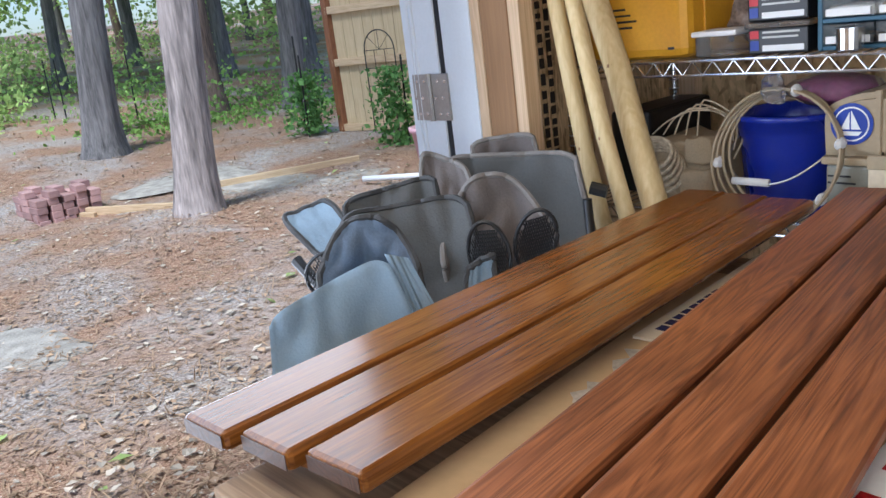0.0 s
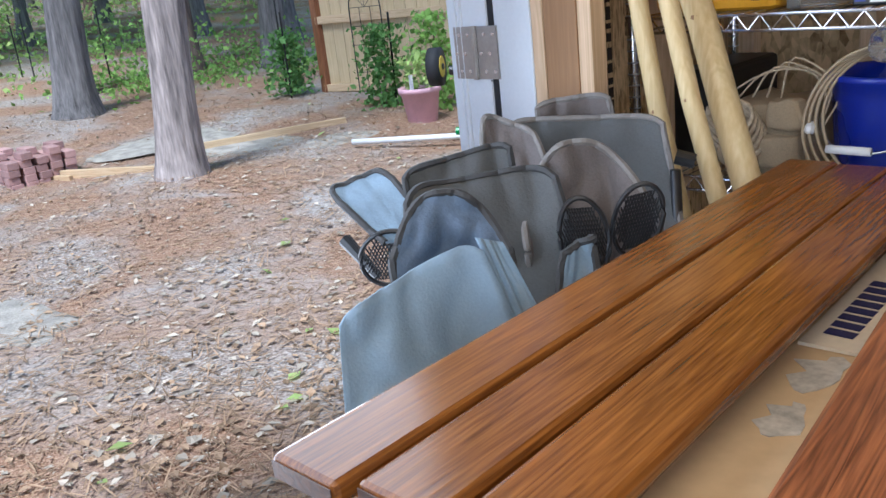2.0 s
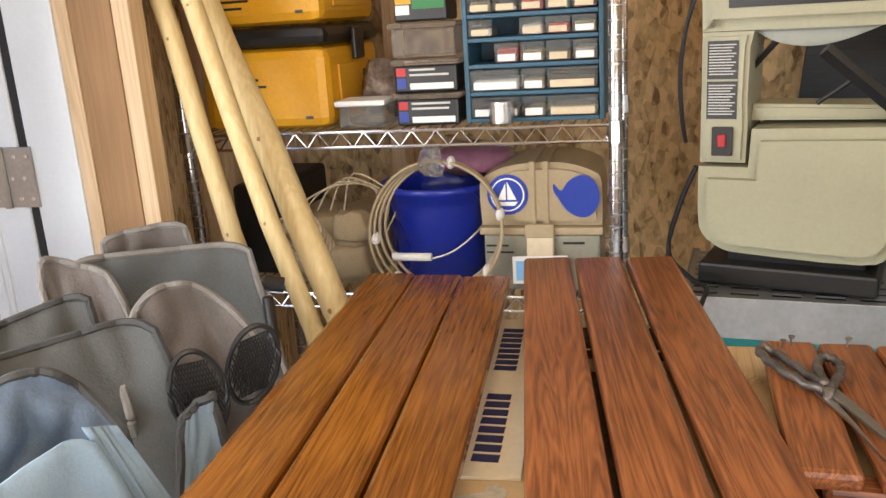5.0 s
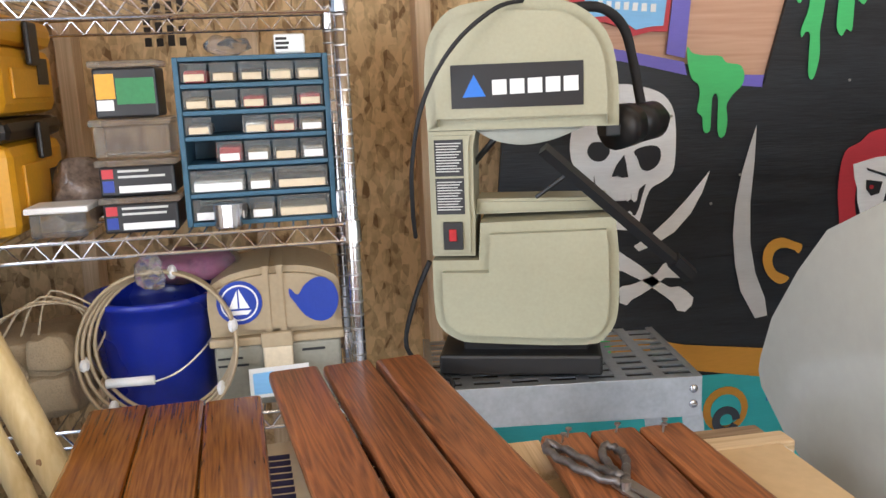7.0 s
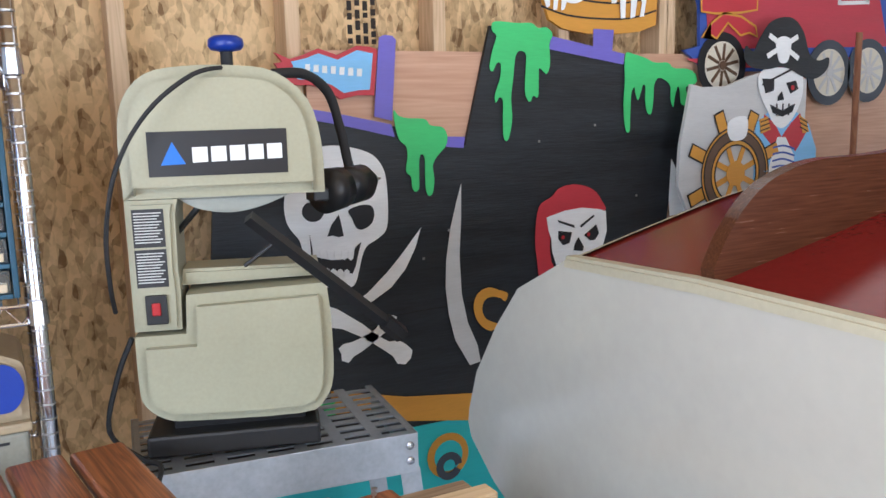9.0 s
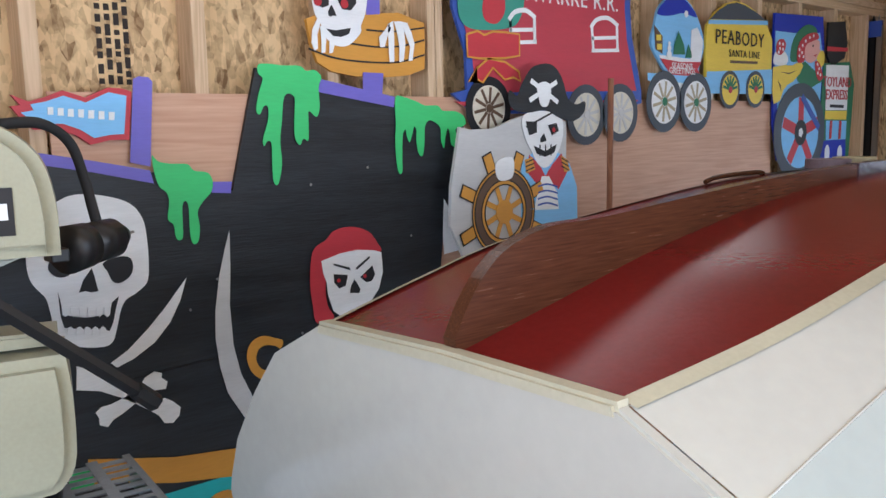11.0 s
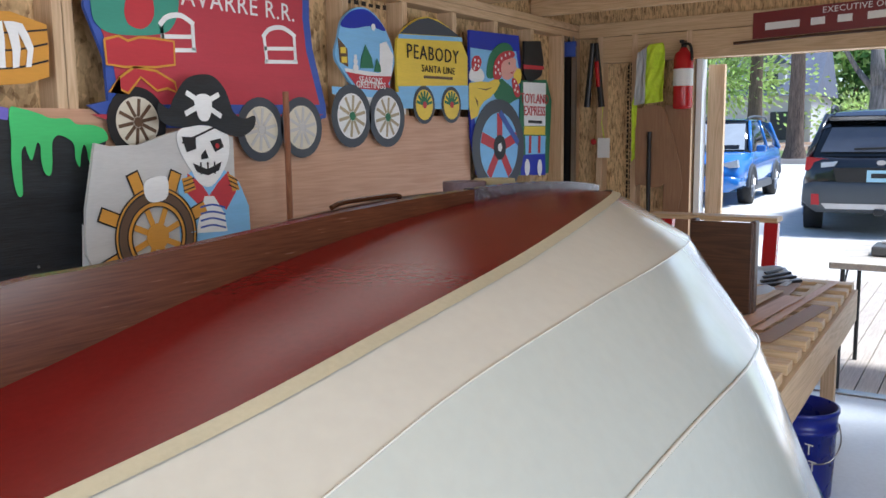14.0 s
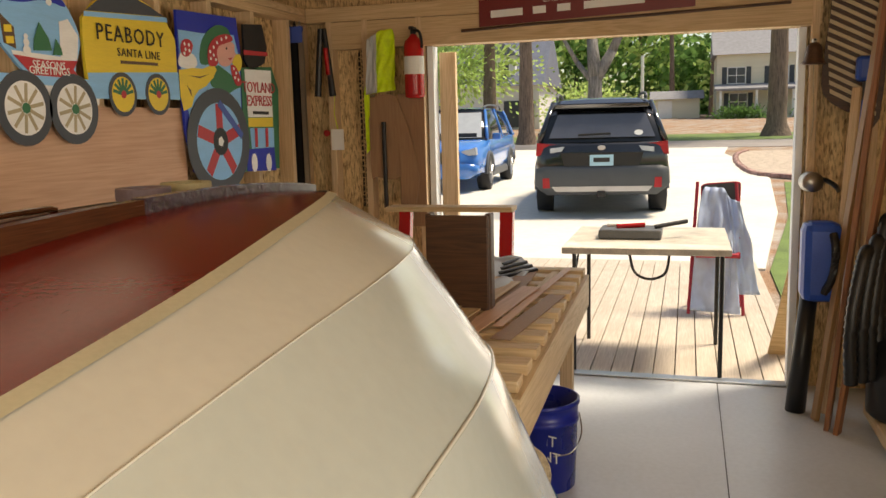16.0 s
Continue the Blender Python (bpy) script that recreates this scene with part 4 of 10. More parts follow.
paint(nest, "finger", [(1.44, 1.751), (1.465, 1.748), (1.481, 1.72), (1.492, 1.688), (1.482, 1.637), (1.467, 1.635), (1.475, 1.678), (1.456, 1.718)], 2.5, A_WHITE, False)
paint(nest, "finger", [(1.125, 1.708), (1.143, 1.739), (1.155, 1.733), (1.141, 1.695), (1.141, 1.657), (1.13, 1.651), (1.121, 1.671)], 2.5, A_WHITE, False)
paint(nest, "finger", [(1.151, 1.718), (1.165, 1.726), (1.17, 1.682), (1.165, 1.647), (1.152, 1.645), (1.154, 1.681)], 2.5, A_WHITE, False)
paint(nest, "finger", [(1.181, 1.682), (1.198, 1.669), (1.19, 1.648), (1.179, 1.645)], 2.5, A_WHITE, False)

captain = figure("pirate_captain_panel", "grey plywood cutout with a painted skeleton captain at a ship's wheel", 2.165)
paint(captain, "sail", [(1.603, 1.433), (1.646, 1.424), (1.747, 1.426), (1.84, 1.454), (1.894, 1.467), (2.112, 1.446), (2.111, 1.318), (2.167, 1.215), (2.167, 0.905), (1.635, 0.973), (1.554, 1.127), (1.562, 1.25)], 0, A_GREY, False, "grey painted sheet")
paint(captain, "coat", [(1.878, 1.308), (1.935, 1.343), (2.066, 1.339), (2.127, 1.297), (2.167, 1.215), (2.17, 1.071), (1.875, 1.098)], 1, A_SKY, False, "blue painted coat")
paint(captain, "lapel", [(1.915, 1.335), (1.963, 1.304), (1.997, 1.26), (2.036, 1.301), (2.081, 1.335), (2.111, 1.268), (2.065, 1.211), (2.006, 1.248), (1.962, 1.227), (1.906, 1.278)], 1.6, A_RED, False)
paint(captain, "epaulette", [(1.892, 1.32), (1.929, 1.328), (1.943, 1.286), (1.9, 1.274)], 2, A_GOLD, False)
paint(captain, "epaulette", [(2.075, 1.329), (2.111, 1.312), (2.126, 1.273), (2.096, 1.269)], 2, A_GOLD, False)
paint(captain, "ribs", [(1.977, 1.261), (2.015, 1.259), (2.056, 1.201), (2.065, 1.141), (1.938, 1.147), (1.956, 1.208)], 1.8, A_WHITE, False)
stroke(captain, "rib_line", [(1.956, 1.227), (2.006, 1.232), (2.059, 1.219)], 0.006, 2.2, A_BLUE)
stroke(captain, "rib_line", [(1.956, 1.206), (2.005, 1.21), (2.059, 1.197)], 0.006, 2.2, A_BLUE)
stroke(captain, "rib_line", [(1.956, 1.184), (2.005, 1.189), (2.059, 1.175)], 0.006, 2.2, A_BLUE)
stroke(captain, "rib_line", [(1.955, 1.163), (2.005, 1.167), (2.059, 1.153)], 0.006, 2.2, A_BLUE)
paint(captain, "skull", [(1.88, 1.448), (1.908, 1.476), (1.993, 1.482), (2.076, 1.464), (2.09, 1.417), (2.075, 1.362), (2.036, 1.311), (1.997, 1.289), (1.957, 1.304), (1.929, 1.344), (1.896, 1.392)], 2, A_WHITE, True, "white painted skull")
paint(captain, "hat", [(1.82, 1.549), (1.854, 1.531), (1.877, 1.569), (1.924, 1.622), (1.986, 1.64), (2.038, 1.633), (2.082, 1.592), (2.112, 1.525), (2.158, 1.505), (2.205, 1.515), (2.199, 1.476), (2.142, 1.446), (2.075, 1.456), (1.993, 1.484), (1.908, 1.476), (1.84, 1.485), (1.814, 1.513)], 3, A_BLACK, True, "black painted pirate hat")
paint(captain, "hat_skull", [(1.951, 1.566), (1.986, 1.58), (2.017, 1.568), (2.017, 1.533), (2.002, 1.499), (1.97, 1.499), (1.957, 1.529)], 4, A_WHITE, True)
stroke(captain, "hat_bone", [(1.921, 1.582), (2.058, 1.511)], 0.016, 3.5, A_WHITE, False)
stroke(captain, "hat_bone", [(2.052, 1.58), (1.914, 1.517)], 0.016, 3.5, A_WHITE, False)
paint(captain, "eye", [(1.897, 1.448), (1.95, 1.446), (1.95, 1.41), (1.913, 1.401)], 3, A_INK, False)
paint(captain, "eye", [(2.007, 1.434), (2.051, 1.441), (2.063, 1.414), (2.028, 1.399)], 3, A_INK, False)
paint(captain, "eye", [(1.969, 1.39), (1.987, 1.407), (1.998, 1.38), (1.969, 1.377)], 3, A_INK, False)
paint(captain, "eye", [(1.935, 1.366), (1.992, 1.345), (2.051, 1.367), (2.039, 1.34), (1.992, 1.326), (1.949, 1.339)], 3, A_INK, False)
for x in (1.965, 1.993, 2.021):
    stroke(captain, "tooth_line", [(x, 1.368), (x, 1.33)], 0.005, 3.3, A_INK, False)
for z in (1.283, 1.297, 1.311):
    stroke(captain, "braid", [(1.896, z), (1.938, z + 0.010)], 0.004, 2.3, A_INK, False)
    stroke(captain, "braid", [(2.080, z + 0.008), (2.118, z - 0.008)], 0.004, 2.3, A_INK, False)
stroke(captain, "eye_patch_strap", [(1.897, 1.429), (2.028, 1.476)], 0.006, 3.2, A_INK, False)
paint(captain, "pupil", disc((2.034, 1.418), 0.008, 10), 4, A_EYE)
WHEEL = (1.789, 1.153)
for k in range(8):
    a = math.pi * (k / 4 + 0.12)
    c, d = math.cos(a), math.sin(a)
    stroke(captain, "spoke", [(WHEEL[0] + 0.03 * c, WHEEL[1] + 0.03 * d), (WHEEL[0] + 0.10 * c, WHEEL[1] + 0.10 * d)], 0.018, 2.1 + 0.02 * k, A_GOLD, False)
    stroke(captain, "handle_edge", [(WHEEL[0] + 0.13 * c, WHEEL[1] + 0.13 * d), (WHEEL[0] + 0.208 * c, WHEEL[1] + 0.208 * d)], 0.044, 1.7 + 0.02 * k, A_INK, False)
    stroke(captain, "handle", [(WHEEL[0] + 0.13 * c, WHEEL[1] + 0.13 * d), (WHEEL[0] + 0.203 * c, WHEEL[1] + 0.203 * d)], 0.035, 2.1 + 0.02 * k, A_GOLD, False)


def hoop(name, r, width, layer, mat):
    ring = disc(WHEEL, r, 28)
    stroke(captain, name, ring + ring[:1], width, layer, mat)


hoop("wheel_rim", 0.118, 0.056, 2.5, A_GOLD)
hoop("wheel_inlay", 0.120, 0.030, 2.8, A_BROWN)
for r in (0.090, 0.105, 0.135, 0.146):
    hoop("wheel_outline", r, 0.004, 3.0, A_INK)
paint(captain, "hub", disc(WHEEL, 0.04, 16), 3, A_GOLD)
paint(captain, "hand", [(1.758, 1.322), (1.824, 1.332), (1.837, 1.3), (1.823, 1.263), (1.77, 1.257), (1.749, 1.285)], 3.2, A_WHITE, True)
stick = tagged(part("stick", rod((2.36, 2.16, 1.60), (2.44, 2.235, 0.02), 0.011, n=8), M_CEDAR), "thin reddish wooden stick leaning on the panels", "stick")


def spoked_wheel(parent, c, r, layer, rim, field, hub, spokes=None):
    paint(parent, "tyre", disc(c, r, 26), layer, rim)
    paint(parent, "wheel_disc", disc(c, r * 0.72, 26), layer + 0.5, field)
    for k in range(10):
        a = k * math.pi / 5 + 0.2
        stroke(parent, "spoke", [(c[0] + r * 0.16 * math.cos(a), c[1] + r * 0.16 * math.sin(a)), (c[0] + r * 0.66 * math.cos(a), c[1] + r * 0.66 * math.sin(a))], r * 0.10, layer + 0.9 + 0.02 * k, spokes or hub, False)
    paint(parent, "hub", disc(c, r * 0.15, 8), layer + 1.4, hub)


caboose = figure("caboose_panel", "painted red caboose cutout with white windows and a wreath", 2.24)
paint(caboose, "body", [(1.649, 1.813), (1.661, 1.964), (2.527, 2.188), (2.593, 2.093), (2.584, 1.877), (2.596, 1.77), (2.663, 1.561), (2.664, 1.516), (2.513, 1.477), (1.743, 1.475), (1.641, 1.54), (1.708, 1.554), (1.704, 1.675)], 0, A_BLUE, False, "blue painted outline")
paint(caboose, "side", [(1.675, 1.812), (1.684, 1.964), (2.51, 2.175), (2.557, 2.088), (2.544, 1.874), (2.559, 1.756), (2.625, 1.563), (1.745, 1.544), (1.729, 1.676)], 1, A_CRIMSON, False, "crimson painted side")
paint(caboose, "lower_edge", [(1.647, 1.514), (2.644, 1.527), (2.531, 1.49), (1.743, 1.486)], 1, A_CRIMSON, False)
stroke(caboose, "window_bar", [(2.342, 1.792), (2.352, 1.705)], 0.013, 2, A_WHITE, False)
stroke(caboose, "window_bar", [(2.342, 1.705), (2.508, 1.714)], 0.013, 2, A_WHITE, False)
stroke(caboose, "window_bar", [(2.494, 1.803), (2.498, 1.714)], 0.013, 2, A_WHITE, False)
stroke(caboose, "window_bar", [(2.342, 1.75), (2.494, 1.761)], 0.013, 2, A_WHITE, False)
stroke(caboose, "window_arch", [(2.335, 1.787), (2.371, 1.819), (2.439, 1.829), (2.501, 1.804)], 0.016, 2.2, A_WHITE)
stroke(caboose, "window_bar", [(1.906, 1.79), (1.912, 1.713)], 0.013, 2, A_WHITE, False)
stroke(caboose, "window_bar", [(1.904, 1.712), (2.038, 1.721)], 0.013, 2, A_WHITE, False)
stroke(caboose, "window_bar", [(2.028, 1.8), (2.029, 1.72)], 0.013, 2, A_WHITE, False)
stroke(caboose, "window_bar", [(1.905, 1.753), (2.027, 1.762)], 0.013, 2, A_WHITE, False)
stroke(caboose, "window_arch", [(1.9, 1.786), (1.93, 1.814), (1.985, 1.823), (2.033, 1.801)], 0.016, 2.2, A_WHITE)
paint(caboose, "wreath", [(1.668, 1.811), (1.688, 1.942), (1.806, 1.984), (1.963, 1.969), (1.978, 1.86), (1.946, 1.782), (1.878, 1.755), (1.75, 1.745), (1.69, 1.761)], 2, A_TEAL, True, "green painted wreath")
paint(caboose, "wreath_middle", [(1.777, 1.822), (1.804, 1.878), (1.868, 1.885), (1.88, 1.813), (1.84, 1.77), (1.789, 1.778)], 2.5, A_RED, True)
paint(caboose, "bow", [(1.701, 1.727), (1.75, 1.741), (1.78, 1.729), (1.821, 1.743), (1.878, 1.744), (1.948, 1.741), (1.947, 1.67), (1.876, 1.659), (1.819, 1.656), (1.76, 1.653), (1.704, 1.657)], 3, A_RED, False)
stroke(caboose, "bow_edge", [(1.701, 1.727), (1.75, 1.741), (1.78, 1.729), (1.821, 1.743), (1.878, 1.744), (1.948, 1.741), (1.947, 1.67), (1.876, 1.659), (1.819, 1.656), (1.76, 1.653), (1.704, 1.657), (1.701, 1.727)], 0.007, 3.4, A_GOLD, False)
paint(caboose, "bow", [(1.798, 1.655), (1.747, 1.623), (1.706, 1.577), (1.746, 1.587), (1.771, 1.577), (1.818, 1.626), (1.875, 1.588), (1.915, 1.597), (1.951, 1.585), (1.943, 1.617), (1.876, 1.647)], 3, A_RED, False)
stroke(caboose, "bow_edge", [(1.798, 1.655), (1.747, 1.623), (1.706, 1.577), (1.746, 1.587), (1.771, 1.577), (1.818, 1.626), (1.875, 1.588), (1.915, 1.597), (1.951, 1.585), (1.943, 1.617), (1.876, 1.647), (1.798, 1.655)], 0.007, 3.4, A_GOLD, False)
spoked_wheel(caboose, (1.8, 1.493), 0.105, 2, A_INK, A_CREAM, A_BROWN)
spoked_wheel(caboose, (2.31, 1.47), 0.112, 2, A_TYRE, A_CREAM, A_GREY)
spoked_wheel(caboose, (2.519, 1.477), 0.112, 2, A_TYRE, A_CREAM, A_GREY)
letters("NAVARRE R.R.", Matrix.Translation((2.21, 2.236, 1.883)) @ Matrix.Rotation(radians(90), 4, "X"), 0.085, A_WHITE, caboose, "lettering", 1.1)

globe = figure("snow_globe_panel", "painted snow globe car with fir tree and white wheels", 2.24)
paint(globe, "sky", [(2.75, 1.825), (2.777, 1.895), (2.858, 1.948), (2.943, 1.952), (3.032, 1.906), (3.094, 1.827), (3.114, 1.755), (3.084, 1.681), (3.054, 1.626), (2.865, 1.629), (2.768, 1.701), (2.727, 1.756)], 0, A_SKY, True, "blue night sky of the snow globe")
paint(globe, "snow", [(2.78, 1.709), (3.006, 1.701), (3.012, 1.821), (3.057, 1.834), (3.104, 1.779), (3.088, 1.693), (2.928, 1.681), (2.785, 1.695)], 1, A_WHITE, False)
paint(globe, "base", [(2.785, 1.695), (2.928, 1.686), (3.088, 1.691), (3.062, 1.66), (3.09, 1.632), (2.865, 1.629)], 1.5, A_RED, False, "red painted base")
paint(globe, "fir", [(2.912, 1.809), (2.952, 1.758), (2.962, 1.718), (2.876, 1.714), (2.883, 1.754)], 2, A_DGREEN, False)
paint(globe, "house", [(2.742, 1.824), (2.799, 1.783), (2.801, 1.714), (2.752, 1.73)], 1.2, A_BROWN, False)
paint(globe, "window", [(2.755, 1.787), (2.787, 1.789), (2.787, 1.766), (2.755, 1.764)], 2, A_YELLOW)
paint(globe, "window", [(2.759, 1.751), (2.792, 1.753), (2.792, 1.73), (2.76, 1.728)], 2, A_YELLOW)
paint(globe, "fir", [(2.985, 1.76), (3.008, 1.73), (3.012, 1.706), (2.965, 1.704)], 2.2, A_DGREEN, False)
for z, r in ((1.712, 0.017), (1.738, 0.013), (1.757, 0.009)):
    paint(globe, "snowman", disc((2.845, z), r, 12), 2.3, A_WHITE)
paint(globe, "night_sky", curve_through([(2.765, 1.87), (2.80, 1.913), (2.862, 1.942), (2.94, 1.946), (3.02, 1.908), (3.05, 1.875), (2.95, 1.886), (2.85, 1.868)], 4, True), 0.6, A_ROYAL)
paint(globe, "moon", disc((2.971, 1.884), 0.014, 12), 1, A_WHITE)
paint(globe, "car", [(2.705, 1.633), (3.204, 1.626), (3.188, 1.535), (2.742, 1.547)], 0.5, A_WHITE, False, "white painted railway car")
paint(globe, "car_rail", [(2.697, 1.635), (3.214, 1.626), (3.21, 1.595), (2.698, 1.605)], 2, A_SKY, False)
spoked_wheel(globe, (2.812, 1.522), 0.125, 2.5, A_TYRE, A_WHITE, A_DGREEN, A_TAN)
spoked_wheel(globe, (3.048, 1.52), 0.125, 2.5, A_TYRE, A_WHITE, A_DGREEN, A_TAN)
letters("SEASONS", Matrix.Translation((2.941, 2.233, 1.667)) @ Matrix.Rotation(radians(90), 4, "X"), 0.038, A_WHITE, globe, "lettering")
letters("GREETINGS", Matrix.Translation((2.942, 2.233, 1.648)) @ Matrix.Rotation(radians(90), 4, "X"), 0.038, A_WHITE, globe, "lettering")

tank = figure("tank_car_panel", "painted yellow tank car cutout with lettering and wheels", 2.241)
paint(tank, "side", [(3.139, 1.85), (3.204, 1.909), (3.29, 1.952), (3.365, 1.969), (3.453, 1.964), (3.551, 1.939), (3.655, 1.889), (3.716, 1.817), (3.713, 1.564), (3.139, 1.564), (3.132, 1.781)], 0, A_YELLOW, False, "yellow painted side")
paint(tank, "roof", [(3.157, 1.876), (3.218, 1.915), (3.3, 1.95), (3.375, 1.964), (3.454, 1.956), (3.552, 1.934), (3.642, 1.904)], 1, A_TYRE, False, "dark blue snowy roof")
paint(tank, "band", [(3.148, 1.873), (3.66, 1.903), (3.666, 1.884), (3.144, 1.855)], 1, A_SKY, False)
paint(tank, "band", [(3.141, 1.653), (3.718, 1.68), (3.719, 1.564), (3.144, 1.559)], 1, A_SKY, False)
paint(tank, "tyre", disc((3.33, 1.578), 0.085, 22), 2, A_TYRE)
paint(tank, "wheel_disc", disc((3.33, 1.578), 0.068, 22), 2.4, A_YELLOW)
for k in range(7):
    a = math.pi * (k + 0.5) / 7
    stroke(tank, "spoke", [(3.33 + 0.012 * math.cos(a), 1.578 + 0.012 * math.sin(a)), (3.33 + 0.062 * math.cos(a), 1.578 + 0.062 * math.sin(a))], 0.012, 2.8 + 0.02 * k, A_DGREEN, False)
paint(tank, "hub", disc((3.33, 1.578), 0.016, 8), 3.2, A_RED)
paint(tank, "tyre", disc((3.558, 1.583), 0.085, 22), 2, A_TYRE)
paint(tank, "wheel_disc", disc((3.558, 1.583), 0.068, 22), 2.4, A_YELLOW)
for k in range(7):
    a = math.pi * (k + 0.5) / 7
    stroke(tank, "spoke", [(3.558 + 0.012 * math.cos(a), 1.583 + 0.012 * math.sin(a)), (3.558 + 0.062 * math.cos(a), 1.583 + 0.062 * math.sin(a))], 0.012, 2.8 + 0.02 * k, A_DGREEN, False)
paint(tank, "hub", disc((3.558, 1.583), 0.016, 8), 3.2, A_RED)
letters("PEABODY", Matrix.Translation((3.413, 2.236, 1.804)) @ Matrix.Rotation(radians(90), 4, "X"), 0.088, A_INK, tank, "lettering", 1.15)
letters("SANTA LINE", Matrix.Translation((3.453, 2.236, 1.738)) @ Matrix.Rotation(radians(90), 4, "X"), 0.045, A_INK, tank, "lettering", 1.15)
paint(tank, "lettering_bar", [(3.455-0.12, 1.704-0.008), (3.455+0.12, 1.704-0.004), (3.455+0.12, 1.704+0.008), (3.455-0.12, 1.704+0.004)], 1, A_BROWN)

toy = figure("toymaker_panel", "painted toymaker in red dotted cap beside a big spoked wheel", 2.24)
paint(toy, "sky", [(3.734, 1.945), (4.24, 1.962), (4.263, 1.825), (4.23, 1.234), (3.804, 1.241), (3.749, 1.42), (3.728, 1.711)], 0, A_ROYAL, False, "royal blue painted board")
paint(toy, "lower_sky", [(3.738, 1.862), (3.922, 1.862), (4.205, 1.879), (4.247, 1.766), (4.228, 1.427), (3.79, 1.433), (3.738, 1.711)], 1, A_SKY, False)
paint(toy, "cap", [(3.895, 1.729), (3.906, 1.81), (3.96, 1.869), (4.051, 1.91), (4.141, 1.906), (4.168, 1.872), (4.083, 1.844), (4.017, 1.793), (3.981, 1.734)], 1.5, A_DGREEN, True)
paint(toy, "face", [(4.039, 1.809), (4.123, 1.842), (4.195, 1.837), (4.201, 1.8), (4.221, 1.785), (4.19, 1.757), (4.119, 1.726), (4.05, 1.738)], 2, A_PINK, True)
paint(toy, "dotted_band", [(3.961, 1.728), (3.958, 1.783), (3.993, 1.831), (4.065, 1.865), (4.158, 1.876), (4.186, 1.852), (4.122, 1.834), (4.059, 1.816), (4.035, 1.784), (4.04, 1.738), (3.998, 1.72)], 2.4, A_RED, True)
paint(toy, "white_ruff", [(3.75, 1.769), (3.837, 1.765), (3.868, 1.728), (3.828, 1.701), (3.725, 1.71)], 1.4, A_WHITE, True)
paint(toy, "dotted_pompom", [(3.744, 1.793), (3.765, 1.82), (3.809, 1.826), (3.837, 1.804), (3.819, 1.769), (3.782, 1.75), (3.749, 1.76)], 2.4, A_RED, True)
paint(toy, "collar", [(3.93, 1.706), (4.048, 1.728), (4.186, 1.676), (4.268, 1.638), (4.19, 1.622), (4.091, 1.588), (3.977, 1.629)], 1.8, A_DGREEN, False)
paint(toy, "sleeve", [(3.719, 1.691), (3.829, 1.704), (3.911, 1.705), (3.999, 1.73), (4.026, 1.706), (3.992, 1.668), (3.925, 1.628), (3.862, 1.608), (3.822, 1.578), (3.798, 1.533), (3.735, 1.516), (3.717, 1.581)], 2, A_YELLOW, False, "yellow painted sleeve")
paint(toy, "fold", [(3.789, 1.67), (3.879, 1.669), (3.955, 1.682), (3.878, 1.661)], 2.3, A_BROWN, False)
paint(toy, "fold", [(3.767, 1.63), (3.799, 1.607), (3.804, 1.577), (3.785, 1.606)], 2.3, A_BROWN, False)
paint(toy, "hand", [(4.173, 1.745), (4.198, 1.778), (4.238, 1.792), (4.262, 1.766), (4.251, 1.722), (4.21, 1.704)], 2.2, A_YELLOW, True)
paint(toy, "dotted_cuff", [(4.156, 1.733), (4.198, 1.73), (4.231, 1.694), (4.247, 1.651), (4.202, 1.639), (4.165, 1.681)], 2.4, A_RED, True)
paint(toy, "dot", disc((3.772, 1.804), 0.008, 8), 2.70, A_WHITE)
paint(toy, "dot", disc((3.806, 1.802), 0.008, 8), 2.71, A_WHITE)
paint(toy, "dot", disc((3.777, 1.781), 0.008, 8), 2.72, A_WHITE)
paint(toy, "dot", disc((3.807, 1.778), 0.008, 8), 2.73, A_WHITE)
paint(toy, "dot", disc((3.766, 1.763), 0.008, 8), 2.74, A_WHITE)
paint(toy, "dot", disc((3.978, 1.754), 0.008, 8), 2.75, A_WHITE)
paint(toy, "dot", disc((3.977, 1.785), 0.008, 8), 2.76, A_WHITE)
paint(toy, "dot", disc((4.009, 1.807), 0.008, 8), 2.77, A_WHITE)
paint(toy, "dot", disc((4.041, 1.83), 0.008, 8), 2.78, A_WHITE)
paint(toy, "dot", disc((4.083, 1.849), 0.008, 8), 2.79, A_WHITE)
paint(toy, "dot", disc((4.125, 1.86), 0.008, 8), 2.80, A_WHITE)
paint(toy, "dot", disc((4.005, 1.771), 0.008, 8), 2.81, A_WHITE)
paint(toy, "dot", disc((4.022, 1.752), 0.008, 8), 2.82, A_WHITE)
paint(toy, "dot", disc((4.18, 1.719), 0.008, 8), 2.83, A_WHITE)
paint(toy, "dot", disc((4.199, 1.698), 0.008, 8), 2.84, A_WHITE)
paint(toy, "dot", disc((4.186, 1.676), 0.008, 8), 2.85, A_WHITE)
paint(toy, "dot", disc((4.217, 1.667), 0.008, 8), 2.86, A_WHITE)
paint(toy, "eye", disc((4.124, 1.81), 0.006, 8), 2.6, A_INK)
paint(toy, "mouth", [(4.134, 1.764), (4.176, 1.772), (4.154, 1.757)], 2.6, A_RED, False)
BIG = (4.015, 1.375)
paint(toy, "tyre", disc(BIG, 0.275, 30, 0.90), 2.6, A_TYRE)
paint(toy, "wheel_disc", disc(BIG, 0.20, 30, 0.90), 3, A_SKY)
for k in range(5):
    a = math.pi * (0.5 + 0.4 * k)
    stroke(toy, "spoke", [BIG, (BIG[0] + 0.195 * math.cos(a), BIG[1] + 0.175 * math.sin(a))], 0.055, 3.3 + 0.02 * k, A_RED, False)
